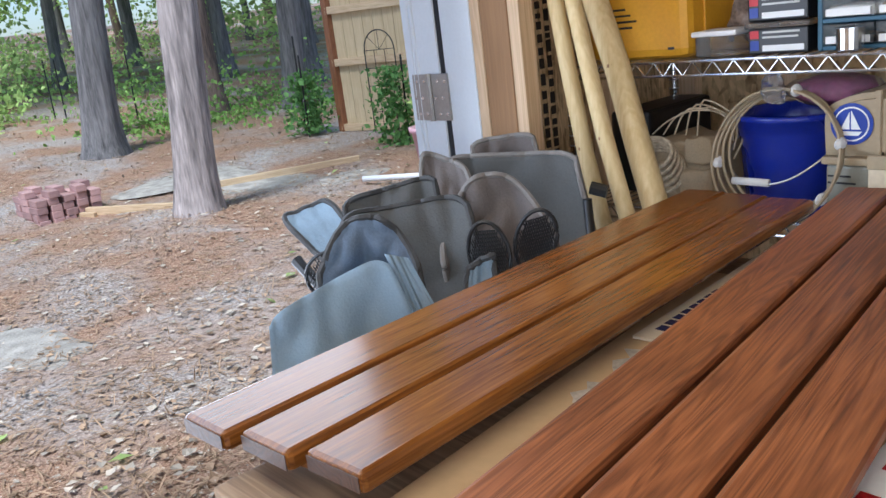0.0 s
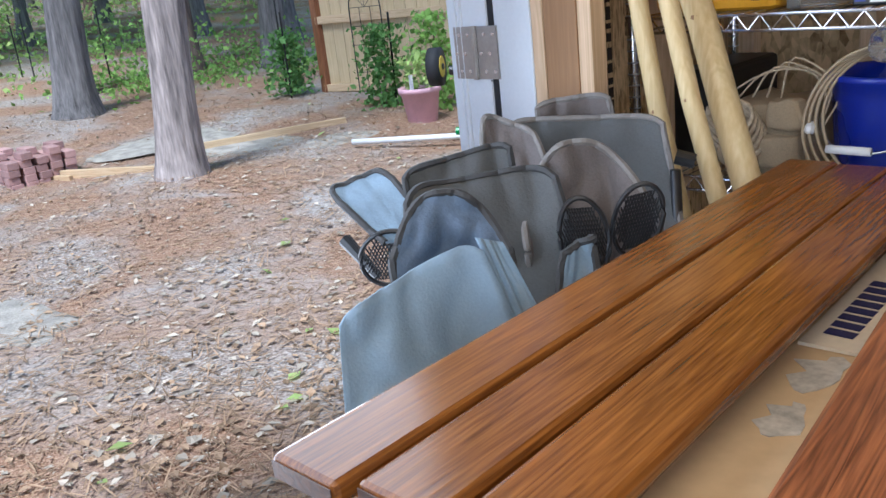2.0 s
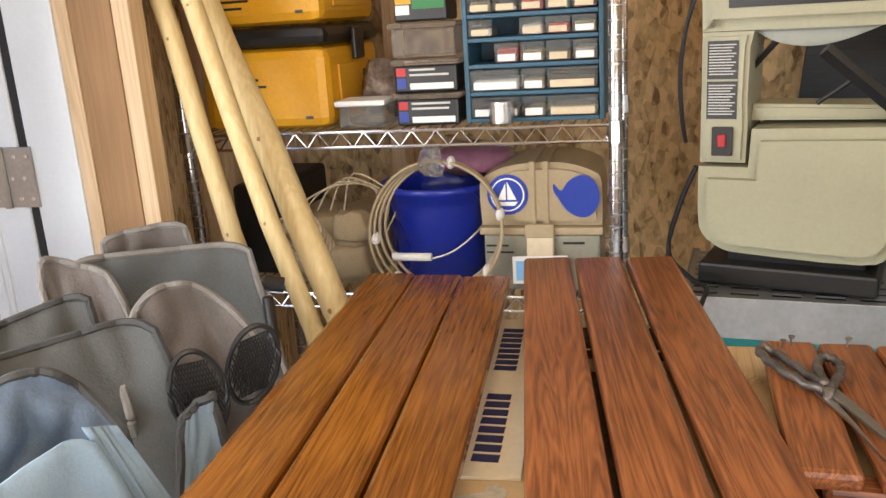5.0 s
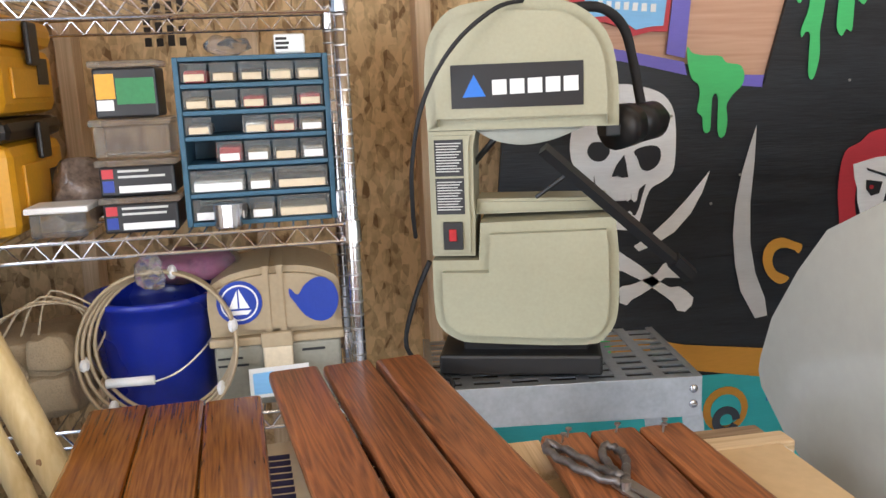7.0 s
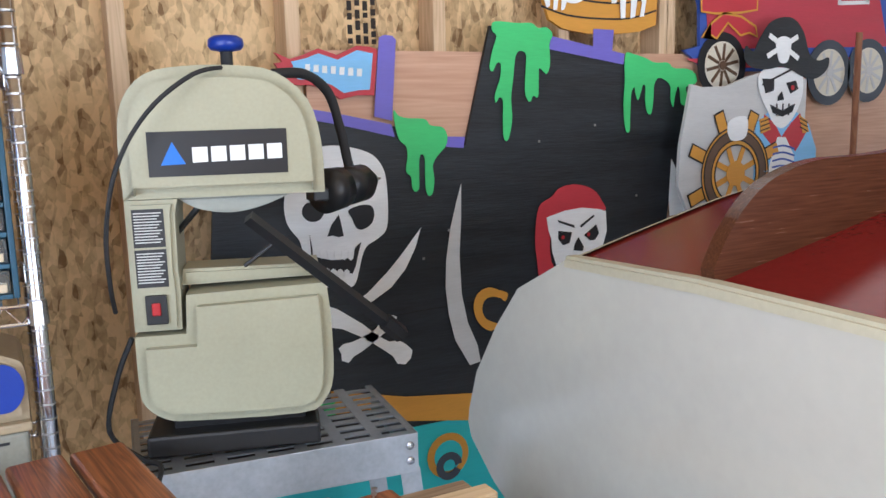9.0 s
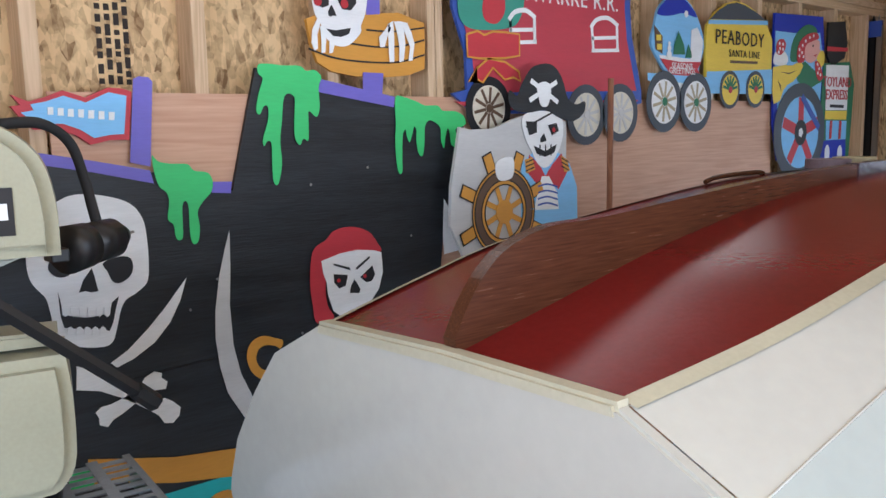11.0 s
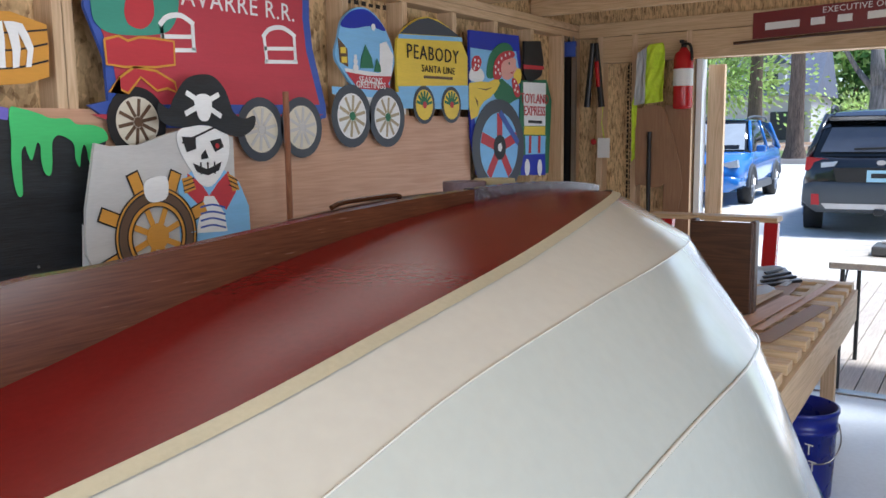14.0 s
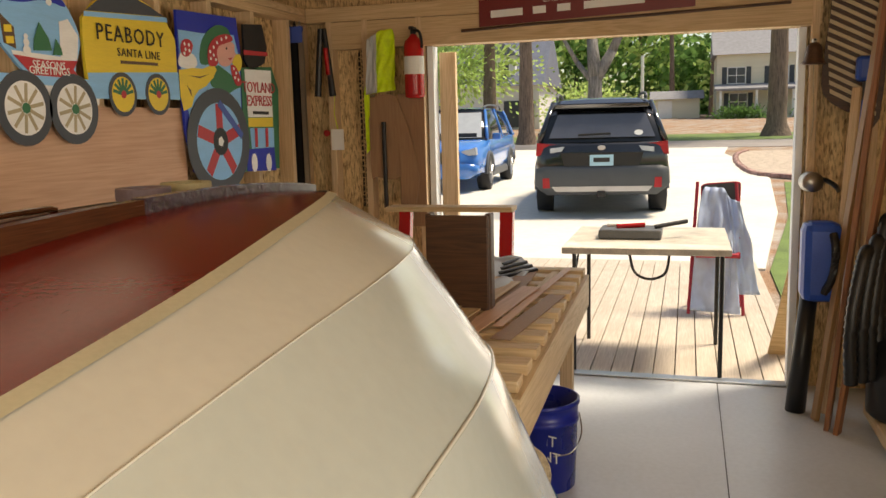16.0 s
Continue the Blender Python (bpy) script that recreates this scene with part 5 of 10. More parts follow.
paint(toy, "hub", disc(BIG, 0.065, 16), 3.7, A_INK)
paint(toy, "star", disc(BIG, 0.025, 5), 4, A_WHITE)
stroke(toy, "handle", [(BIG[0], BIG[1] + 0.18), (BIG[0] + 0.20, BIG[1] + 0.02)], 0.035, 4.2, A_BLUE, False)

express = figure("toyland_express_panel", "painted white sign figure with a black hat and green edges", 2.236)
paint(express, "hat", [(4.3, 1.939), (4.494, 1.956), (4.536, 1.844), (4.505, 1.765), (4.351, 1.712), (4.297, 1.769)], 0, A_INK, False, "black painted hat")
paint(express, "hat_band", [(4.287, 1.815), (4.535, 1.819), (4.534, 1.8), (4.286, 1.791)], 1, A_RED, False)
paint(express, "edge", [(4.258, 1.728), (4.573, 1.747), (4.638, 1.63), (4.603, 1.215), (4.229, 1.219)], 0, A_DGREEN, False)
paint(express, "board", [(4.282, 1.721), (4.558, 1.727), (4.553, 1.487), (4.294, 1.487)], 1, A_WHITE, False)
paint(express, "stripe", [(4.294, 1.484), (4.553, 1.484), (4.55, 1.436), (4.291, 1.439)], 1, A_YELLOW, False)
paint(express, "skirt", [(4.304, 1.433), (4.557, 1.43), (4.552, 1.329), (4.311, 1.33)], 1, A_SKY, False)
paint(express, "trousers", [(4.26, 1.328), (4.552, 1.329), (4.56, 1.207), (4.254, 1.22)], 1, A_ROYAL, False)
paint(express, "stripe", [(4.349, 1.432), (4.375, 1.432), (4.37, 1.337), (4.343, 1.335)], 2, A_RED, False)
paint(express, "stripe", [(4.461, 1.431), (4.488, 1.431), (4.483, 1.334), (4.456, 1.332)], 2, A_RED, False)
paint(express, "rabbit", disc((4.326, 1.259), 0.03, 10, 1.6), 2, A_WHITE)
paint(express, "rabbit", disc((4.479, 1.252), 0.03, 10, 1.6), 2, A_WHITE)
letters("TOYLAND", Matrix.Translation((4.418, 2.230, 1.633)) @ Matrix.Rotation(radians(90), 4, "X"), 0.075, A_RED, express, "lettering", 0.95)
letters("EXPRESS", Matrix.Translation((4.414, 2.230, 1.566)) @ Matrix.Rotation(radians(90), 4, "X"), 0.075, A_RED, express, "lettering", 0.95)
paint(express, "wagon", [(4.34, 1.517), (4.506, 1.515), (4.505, 1.499), (4.339, 1.502)], 2, A_INK, False)


# ---- the bandsaw on its metal stand ----
M_SAW = material("saw_enamel", (0.36, 0.345, 0.235), 0.38, vary=0.05, scale=5, bump=0.05, fine=150)
M_SAW_EDGE = material("saw_grey_enamel", (0.30, 0.31, 0.27), 0.4, vary=0.05, bump=0.04)
M_CAPBLUE = material("knob_blue", (0.01, 0.035, 0.28), 0.3, vary=0.08)
M_DECAL = material("decal_black", (0.012, 0.012, 0.014), 0.35, vary=0.08, bump=0.0)
M_SWITCH = material("switch_red", (0.38, 0.012, 0.015), 0.3, vary=0.1)
M_TEXTBAR = material("small_print", (0.55, 0.55, 0.52), 0.6, vary=0.1)
M_DECALBLUE = material("decal_blue", (0.02, 0.16, 0.62), 0.4, vary=0.05)


def facing(y):
    """Places flat pieces that face the room from the side wall, in front of the plane y."""
    return lambda u, v, w: (u, y - w, v)


def build_saw():
    saw = thing("bandsaw", "beige-green benchtop bandsaw with a black base", "bandsaw")
    top = curve_through([(-0.095, 1.235), (-0.097, 1.33), (-0.085, 1.40), (-0.045, 1.445), (0.02, 1.458), (0.11, 1.458), (0.18, 1.445), (0.235, 1.395), (0.255, 1.32), (0.257, 1.232)], 3)
    part("upper_housing", slab(top + [(0.257, 1.228), (-0.095, 1.228)], facing(1.87), 0.15, bevel=0.022), M_SAW, saw)
    lip = curve_through([(-0.01, 1.2275), (0.03, 1.205), (0.085, 1.196), (0.14, 1.205), (0.2, 1.2275)], 4)
    part("wheel_guard", slab(lip, facing(1.86), 0.10, bevel=0.004), M_SAW_EDGE, saw)
    part("column", slab([(-0.094, 1.227), (-0.094, 0.99), (-0.012, 0.99), (-0.010, 1.06), (-0.012, 1.10), (-0.010, 1.20), (-0.004, 1.227)], facing(1.87), 0.14, bevel=0.008), M_SAW, saw)
    low = curve_through([(-0.093, 0.984), (-0.093, 0.90), (-0.085, 0.855), (-0.05, 0.827), (0.0, 0.82), (0.19, 0.816), (0.235, 0.835), (0.255, 0.885), (0.256, 1.0)], 3)
    part("lower_housing", slab(low + [(0.25, 1.062), (0.0, 1.055), (-0.004, 0.984)], facing(1.87), 0.165, bevel=0.02), M_SAW, saw)
    part("blade_table", slab([(-0.012, 1.064), (0.24, 1.068), (0.24, 1.092), (-0.008, 1.094)], facing(1.87), 0.10, bevel=0.006), M_SAW, saw)
    part("base_plate", box(-0.085, 1.70, 0.762, 0.225, 1.92, 0.803, 0.006), M_BLACK, saw, "black base plate")
    part("foot", box(-0.04, 1.74, 0.80, 0.20, 1.87, 0.823, 0.003), M_BLACK, saw)
    badge = part("badge", slab([(-0.045, 1.346), (0.193, 1.346), (0.193, 1.268), (-0.045, 1.268)], facing(1.7195), 0.002), M_DECAL, saw, "black maker's badge")
    for a, b, c in (((-0.024, 1.288), (0.018, 1.289), (-0.003, 1.328)),):
        part("emblem", slab([a, b, c], facing(1.7170), 0.001), M_DECALBLUE, badge, "blue triangle emblem")
    for k in range(5):
        x = 0.030 + 0.032 * k
        part("emblem_bar", slab([(x, 1.291 + 0.0006 * k), (x + 0.026, 1.2915 + 0.0006 * k), (x + 0.026, 1.318 + 0.0006 * k), (x, 1.3175 + 0.0006 * k)], facing(1.7170), 0.001), M_WHITE, badge, "plain white bar")
    for z in (1.18, 1.108):
        plate = part("warning_plate", slab([(-0.082, z - 0.036), (-0.028, z - 0.036), (-0.028, z + 0.032), (-0.082, z + 0.032)], facing(1.7295), 0.0015), M_DECAL, saw, "black warning plate")
        for k in range(11):
            zz = z + 0.024 - 0.0052 * k
            part("print_line", slab([(-0.079, zz), (-0.032 - 0.004 * (k % 3), zz), (-0.032 - 0.004 * (k % 3), zz + 0.002), (-0.079, zz + 0.002)], facing(1.728), 0.0006), M_TEXTBAR, plate)
    box_ob = part("switch_box", box(-0.070, 1.721, 1.005, -0.033, 1.7295, 1.058, 0.002), M_BLACK, saw)
    part("rocker", box(-0.059, 1.716, 1.022, -0.044, 1.7205, 1.045, 0.002), M_SWITCH, box_ob, "red rocker switch")
    knob = part("tension_knob", lathe([(0.012, 0.0), (0.027, 0.003), (0.032, 0.010), (0.031, 0.022), (0.022, 0.028), (0.005, 0.030)], (0.095, 1.79, 1.485), 20), M_CAPBLUE, saw, "blue tension knob", True)
    part("spring", rod((0.095, 1.79, 1.455), (0.095, 1.79, 1.487), 0.011, n=12), M_RUBBER, knob)
    turn = Matrix.Translation((0.08, 1.745, 0)) @ Matrix.Rotation(radians(-17), 4, "Z") @ Matrix.Translation((-0.08, -1.735, 0))
    for ob in list(saw.children):
        ob.matrix_world = turn
    goose = curve_through([(0.22, 1.88, 1.45), (0.30, 1.92, 1.452), (0.36, 1.95, 1.415), (0.385, 1.955, 1.34), (0.395, 1.945, 1.27), (0.40, 1.935, 1.235)], 6)
    lamp_arm = part("lamp_arm", pipe(goose, 0.0105, 8), M_RUBBER, saw, "black flexible lamp arm", True)
    d = Vector((0.16, 0.09, 0.012)).normalized()
    o = Vector((0.315, 1.885, 1.212))
    part("lamp_shade", rod(o, o + d * 0.055, 0.047, 0.044, 20), M_BLACK, lamp_arm, "black lamp shade", True)
    part("lamp_shade", rod(o + d * 0.054, o + d * 0.13, 0.042, 0.040, 20), M_BLACK, lamp_arm, "", True)
    part("lamp_cap", rod(o + d * 0.129, o + d * 0.165, 0.040, 0.018, 20), M_BLACK, lamp_arm, "", True)
    part("lamp_switch", rod(o + d * 0.16, o + d * 0.195, 0.003, n=8), M_STEEL, lamp_arm)
    part("bracket", box(0.268, 1.81, 1.20, 0.30, 1.86, 1.225, 0.003), M_BLACK, saw)
    bar = part("fence_bar", rod((0.10, 1.675, 1.195), (0.385, 1.69, 0.945), 0.013, n=4), M_BLACK, saw, "black slanting guard bar")
    part("bar_tip", rod((0.355, 1.688, 0.972), (0.392, 1.692, 0.938), 0.017, n=6), M_BLACK, bar)
    part("strut", rod((0.105, 1.74, 1.10), (0.165, 1.69, 1.155), 0.004, n=6), M_BLACK, saw)
    part("strut", rod((0.0, 1.84, 1.15), (0.05, 1.80, 1.215), 0.006, n=6), M_BLACK, saw)
    cord = curve_through([(0.10, 1.76, 1.456), (0.03, 1.71, 1.44), (-0.05, 1.69, 1.38), (-0.105, 1.70, 1.29), (-0.125, 1.74, 1.18), (-0.12, 1.80, 1.08), (-0.11, 1.85, 1.02)], 6)
    part("cable", pipe(cord, 0.0042, 6), M_RUBBER, saw, "dark power cable")
    cord = curve_through([(-0.092, 1.80, 0.98), (-0.12, 1.83, 0.90), (-0.14, 1.84, 0.80), (-0.10, 1.74, 0.775), (-0.075, 1.70, 0.77), (-0.09, 1.68, 0.73), (-0.12, 1.70, 0.60)], 6)
    part("cable", pipe(cord, 0.005, 6), M_RUBBER, saw, "dark power cable")
    return saw


build_saw()


def build_stand():
    st = thing("metal_stand", "galvanised slotted metal stand under the bandsaw", "stand")
    x0, x1, y0, y1, z = -0.120, 0.388, 1.665, 1.985, 0.758
    # slotted top: long strips between rows of short slots
    rows = 9
    pitch = (y1 - y0) / rows
    for r in range(rows):
        part("top_strip", box(x0, y0 + r * pitch, z - 0.003, x1, y0 + r * pitch + pitch * 0.5, z), M_GALV, st)
    for k in range(8):
        x = x0 + (x1 - x0) * k / 7
        part("cross_strip", box(max(x0, x - 0.011), y0, z - 0.0035, min(x1, x + 0.011), y1, z + 0.0005), M_GALV, st)
    part("under_tray", box(x0 + 0.005, y0 + 0.005, z - 0.06, x1 - 0.005, y1 - 0.005, z - 0.055), M_BLACK, st)
    part("front_apron", box(x0 - 0.003, y0 - 0.004, z - 0.078, x1 + 0.003, y0 - 0.0005, z + 0.001, 0.001), M_GALV, st)
    part("side_apron", box(x1 + 0.0005, y0, z - 0.078, x1 + 0.004, y1, z + 0.001, 0.001), M_GALV, st)
    part("side_apron", box(x0 - 0.004, y0, z - 0.078, x0 - 0.0005, y1, z + 0.001, 0.001), M_GALV, st)
    for x in (x0 + 0.012, x1 - 0.014):
        for dz in (-0.022, -0.052):
            part("bolt", ball((x, y0 - 0.006, z + dz), 0.0085, (1, 0.6, 1)), M_CHROME, st, "", True)
    for x, dx in ((x0 + 0.01, -0.05), (x1 - 0.01, 0.07)):
        for y in (y0 + 0.01, y1 - 0.02):
            bm = slab([(x - 0.02, z - 0.076), (x + 0.02, z - 0.076), (x + 0.02 + dx, 0.0), (x - 0.02 + dx, 0.0)], lambda u, v, w: (u, y + w, v), 0.003)
            part("leg", bm, M_GALV, st)
    st.matrix_world = Matrix.Translation((0.12, 1.665, 0)) @ Matrix.Rotation(radians(-7), 4, "Z") @ Matrix.Translation((-0.12, -1.665, 0))
    return st


build_stand()

# ---- wire shelving in the corner ----
M_YELLOW = material("tool_yellow", (0.72, 0.36, 0.012), 0.42, vary=0.07, scale=7, bump=0.06)
M_BUCKET = material("bucket_blue", (0.008, 0.02, 0.26), 0.28, vary=0.1, scale=5, bump=0.03)
M_CASE = material("tan_plastic", (0.36, 0.28, 0.17), 0.45, vary=0.08, scale=8, bump=0.08)
M_CASE_CLEAR = material("smoky_plastic", (0.26, 0.25, 0.20), 0.3, vary=0.1, scale=10, bump=0.05)
M_CANVAS = material("tan_canvas", (0.33, 0.25, 0.15), 0.9, vary=0.15, scale=14, bump=0.4, fine=300)
M_ROPE = material("rope", (0.45, 0.36, 0.24), 0.9, vary=0.2, scale=60, bump=0.5)
M_CABINET = material("organizer_blue", (0.03, 0.10, 0.16), 0.45, vary=0.06)
M_STICKER = material("sticker_navy", (0.012, 0.04, 0.30), 0.4, vary=0.05)
M_LABEL = material("paper_label", (0.62, 0.52, 0.36), 0.7, vary=0.08)
M_REDLABEL = material("label_red", (0.5, 0.03, 0.04), 0.5, vary=0.08)
M_GREENLABEL = material("label_green", (0.03, 0.20, 0.06), 0.5, vary=0.1)
M_PURPLE = material("plum_cloth", (0.30, 0.06, 0.16), 0.7, vary=0.25, scale=30, bump=0.3)


def clear_plastic(name, tint, rough=0.15):
    m = bpy.data.materials.new(name)
    m.use_nodes = True
    b = m.node_tree.nodes["Principled BSDF"]
    b.inputs["Base Color"].default_value = (*tint, 1)
    b.inputs["Roughness"].default_value = rough
    b.inputs["Transmission Weight"].default_value = 0.93
    b.inputs["IOR"].default_value = 1.15
    n = m.node_tree.nodes.new("ShaderNodeTexNoise")
    n.inputs["Scale"].default_value = 30
    bp = m.node_tree.nodes.new("ShaderNodeBump")
    bp.inputs["Strength"].default_value = 0.25
    m.node_tree.links.new(n.outputs[0], bp.inputs["Height"])
    m.node_tree.links.new(bp.outputs[0], b.inputs["Normal"])
    return m


M_CLEAR = clear_plastic("clear_plastic", (0.85, 0.86, 0.84))
M_BAG = clear_plastic("plastic_bag", (0.85, 0.85, 0.88), 0.2)
SX0, SX1, SY0, SY1 = -1.125, -0.24, 1.745, 2.195
DECKS = (0.16, 0.730, 1.072, 1.475, 1.86)


def build_shelf():
    sh = thing("wire_shelf", "chrome wire shelving unit crowded with tools and boxes", "shelf")
    for x in (SX0, SX1):
        for y in (SY0, SY1):
            post = part("post", rod((x, y, 0), (x, y, 1.95), 0.0125, n=14), M_CHROME, sh, "", True)
            bm = bmesh.new()
            for k in range(72):
                rod((x, y, 0.06 + k * 0.0255), (x, y, 0.063 + k * 0.0255), 0.0133, n=14, bm=bm)
            part("post_grooving", bm, M_STEEL, post)["kind"] = "stuff"
    for z in DECKS:
        deck = part("deck", pipe([(SX0, SY0, z), (SX1, SY0, z), (SX1, SY1, z), (SX0, SY1, z)], 0.0032, 6, closed=True), M_CHROME, sh)
        part("lower_wire", pipe([(SX0, SY0, z - 0.03), (SX1, SY0, z - 0.03), (SX1, SY1, z - 0.03), (SX0, SY1, z - 0.03)], 0.0032, 6, closed=True), M_CHROME, deck)
        for y in (SY0, SY1):
            zig = [(SX0 + (SX1 - SX0) * k / 36, y, z - (0.03 if k % 2 else 0.0)) for k in range(37)]
            part("zigzag_wire", pipe(zig, 0.0026, 5), M_CHROME, deck)
        bm = bmesh.new()
        for k in range(1, 34):
            x = SX0 + (SX1 - SX0) * k / 34
            rod((x, SY0, z + 0.002), (x, SY1, z + 0.002), 0.0019, n=5, bm=bm)
        wires = part("deck_grid", bm, M_CHROME, deck)
        wires["kind"] = "stuff"
        for x in (SX0, SX1):
            for y in (SY0, SY1):
                part("collar", rod((x, y, z - 0.032), (x, y, z + 0.008), 0.017, 0.0155, n=14), M_CHROME, deck)
    return sh


build_shelf()


def scribble(parent, x0, x1, z, rows, y, height=0.004, gap=0.012, mat=None, seed=3):
    """Rows of plain bars in place of writing that faces the room."""
    rnd = random.Random(seed)
    for r in range(rows):
        zz = z - r * gap
        xe = x0 + (x1 - x0) * rnd.uniform(0.55, 1.0)
        part("print_bar", slab([(x0, zz), (xe, zz), (xe, zz + height), (x0, zz + height)], facing(y), 0.0006), mat or M_DECAL, parent)


# the lower deck
Z0 = 0.734
bucket = thing("bucket", "dark blue plastic bucket with a white wire handle grip", "bucket")
bx, by = -0.617, 1.875
prof = [(0.092, 0.0), (0.096, 0.004), (0.107, 0.165), (0.110, 0.168), (0.111, 0.185), (0.114, 0.186), (0.115, 0.202), (0.119, 0.203), (0.119, 0.214), (0.113, 0.216), (0.104, 0.213), (0.10, 0.18), (0.092, 0.02)]
part("body", lathe([(r * 1.06, h) for r, h in prof], (bx, by, Z0), 36), M_BUCKET, bucket, "", True)
bail = curve_through([(bx - 0.116, by, Z0 + 0.18), (bx - 0.108, by - 0.085, Z0 + 0.12), (bx - 0.05, by - 0.13, Z0 + 0.078), (bx + 0.04, by - 0.13, Z0 + 0.085), (bx + 0.108, by - 0.085, Z0 + 0.135), (bx + 0.116, by, Z0 + 0.18)], 6)
wire = part("bail", pipe(bail, 0.0022, 6), M_STEEL, bucket)
part("grip", rod((bx - 0.075, by - 0.131, Z0 + 0.08), (bx + 0.008, by - 0.133, Z0 + 0.080), 0.0085, n=12), M_WHITE, wire, "white plastic grip", True)

coil = thing("wire_coil", "loose coil of tan cable tied with white tape", "cable")
rnd = random.Random(5)
for k in range(4):
    r, cx, cz = 0.137 - 0.005 * k, -0.597 + 0.004 * k, 0.870 + 0.003 * k
    ring = [(cx + r * math.cos(a), 1.735 + 0.008 * k + 0.03 * math.sin(a) + 0.004 * math.sin(3 * a + k), cz + r * math.sin(a)) for a in [2 * math.pi * j / 48 for j in range(48)]]
    part("turn", pipe(ring, 0.0035, 6, closed=True), M_CASE, coil, "", True)
for a in (0.2, 1.35, 3.3, 5.6, 4.0):
    c = (-0.594 + 0.131 * math.cos(a), 1.747 + 0.03 * math.sin(a), 0.874 + 0.131 * math.sin(a))
    part("tape", ball(c, 0.013, (0.7, 1.6, 1.0), n=8), M_WHITE, coil)
wad = ball((-0.60, 1.745, 1.008), 0.03, (0.9, 0.7, 1.1), n=14)
for v in wad.verts:
    v.co += noise.noise_vector(v.co * 60) * 0.012
part("plastic_wrap", wad, M_BAG, coil, "clear plastic wrap")

case = thing("tackle_box", "tan plastic tackle box with a smoky lid and navy stickers", "tackle box")
part("base", box(-0.505, 1.775, Z0 + 0.012, -0.272, 1.97, Z0 + 0.130, 0.006), M_CASE_CLEAR, case)
part("rim", box(-0.512, 1.767, Z0 + 0.131, -0.265, 1.977, Z0 + 0.147, 0.004), M_CASE, case)
lid = curve_through([(-0.508, 0.882), (-0.51, 0.96), (-0.495, 0.985), (-0.44, 1.005), (-0.345, 1.008), (-0.285, 0.99), (-0.268, 0.965), (-0.268, 0.882)], 3)
part("lid", slab(lid, facing(1.972), 0.20, bevel=0.012), M_CASE, case)
for x in (-0.402, -0.376):
    part("rib", slab([(x - 0.006, 0.885), (x + 0.006, 0.885), (x + 0.006, 1.013), (x - 0.006, 1.013)], facing(1.975), 0.207, bevel=0.002), M_CASE, case)
latch = part("latch", box(-0.416, 1.757, 0.80, -0.362, 1.768, 0.876, 0.004), M_LABEL, case, "pale latch")
part("latch_top", box(-0.418, 1.755, 0.862, -0.360, 1.765, 0.89, 0.003), M_CASE, latch)
st = part("sticker", slab(disc((-0.452, 0.948), 0.041, 26), facing(1.7705), 0.001), M_STICKER, case, "round navy sticker with a white sail")
part("sticker_ring", slab(disc((-0.452, 0.948), 0.034, 26), facing(1.769), 0.0005), M_WHITE, st)
part("sticker_field", slab(disc((-0.452, 0.948), 0.031, 26), facing(1.768), 0.0005), M_STICKER, st)
for tri_pts in ([(-0.455, 0.938), (-0.455, 0.972), (-0.472, 0.938)], [(-0.452, 0.938), (-0.452, 0.975), (-0.434, 0.938)], [(-0.475, 0.934), (-0.431, 0.934), (-0.438, 0.926), (-0.468, 0.926)]):
    part("sail", slab(tri_pts, facing(1.767), 0.0005), M_WHITE, st)
fish = curve_through([(-0.361, 0.955), (-0.352, 0.94), (-0.335, 0.915), (-0.312, 0.902), (-0.29, 0.905), (-0.275, 0.925), (-0.272, 0.95), (-0.283, 0.975), (-0.305, 0.986), (-0.33, 0.975), (-0.346, 0.955), (-0.36, 0.968)], 4, True)
part("sticker", slab(fish, facing(1.7705), 0.001), M_STICKER, case, "navy fish-shaped sticker")
scribble(case, -0.50, -0.43, 0.84, 2, 1.7735, 0.004, 0.014)
scribble(case, -0.345, -0.28, 0.845, 1, 1.7735, 0.005)
case.location.z = -0.012
cardp = thing("picture_card", "small white card with a blue picture leaning on the box", "card")
part("sheet", slab([(-0.445, 0.755), (-0.335, 0.757), (-0.335, 0.815), (-0.445, 0.812)], facing(1.756), 0.001), M_WHITE, cardp)
part("picture", slab([(-0.438, 0.762), (-0.40, 0.763), (-0.40, 0.805), (-0.438, 0.803)], facing(1.7545), 0.0005), A_SKY, cardp)

bagp = thing("plastic_bag", "clear plastic bag with plum cloth inside on the bucket", "bag")
bm = bmesh.new()
bmesh.ops.create_icosphere(bm, subdivisions=3, radius=1, matrix=Matrix.LocRotScale((-0.55, 1.92, 0.985), None, (0.10, 0.08, 0.034)))
for v in bm.verts:
    v.co += noise.noise_vector(v.co * 22) * 0.018
part("film", bm, M_BAG, bagp, "", True)
bm = bmesh.new()
bmesh.ops.create_icosphere(bm, subdivisions=3, radius=1, matrix=Matrix.LocRotScale((-0.55, 1.92, 0.981), None, (0.080, 0.06, 0.025)))
for v in bm.verts:
    v.co += noise.noise_vector(v.co * 30) * 0.01
part("cloth", bm, M_PURPLE, bagp, "", True)

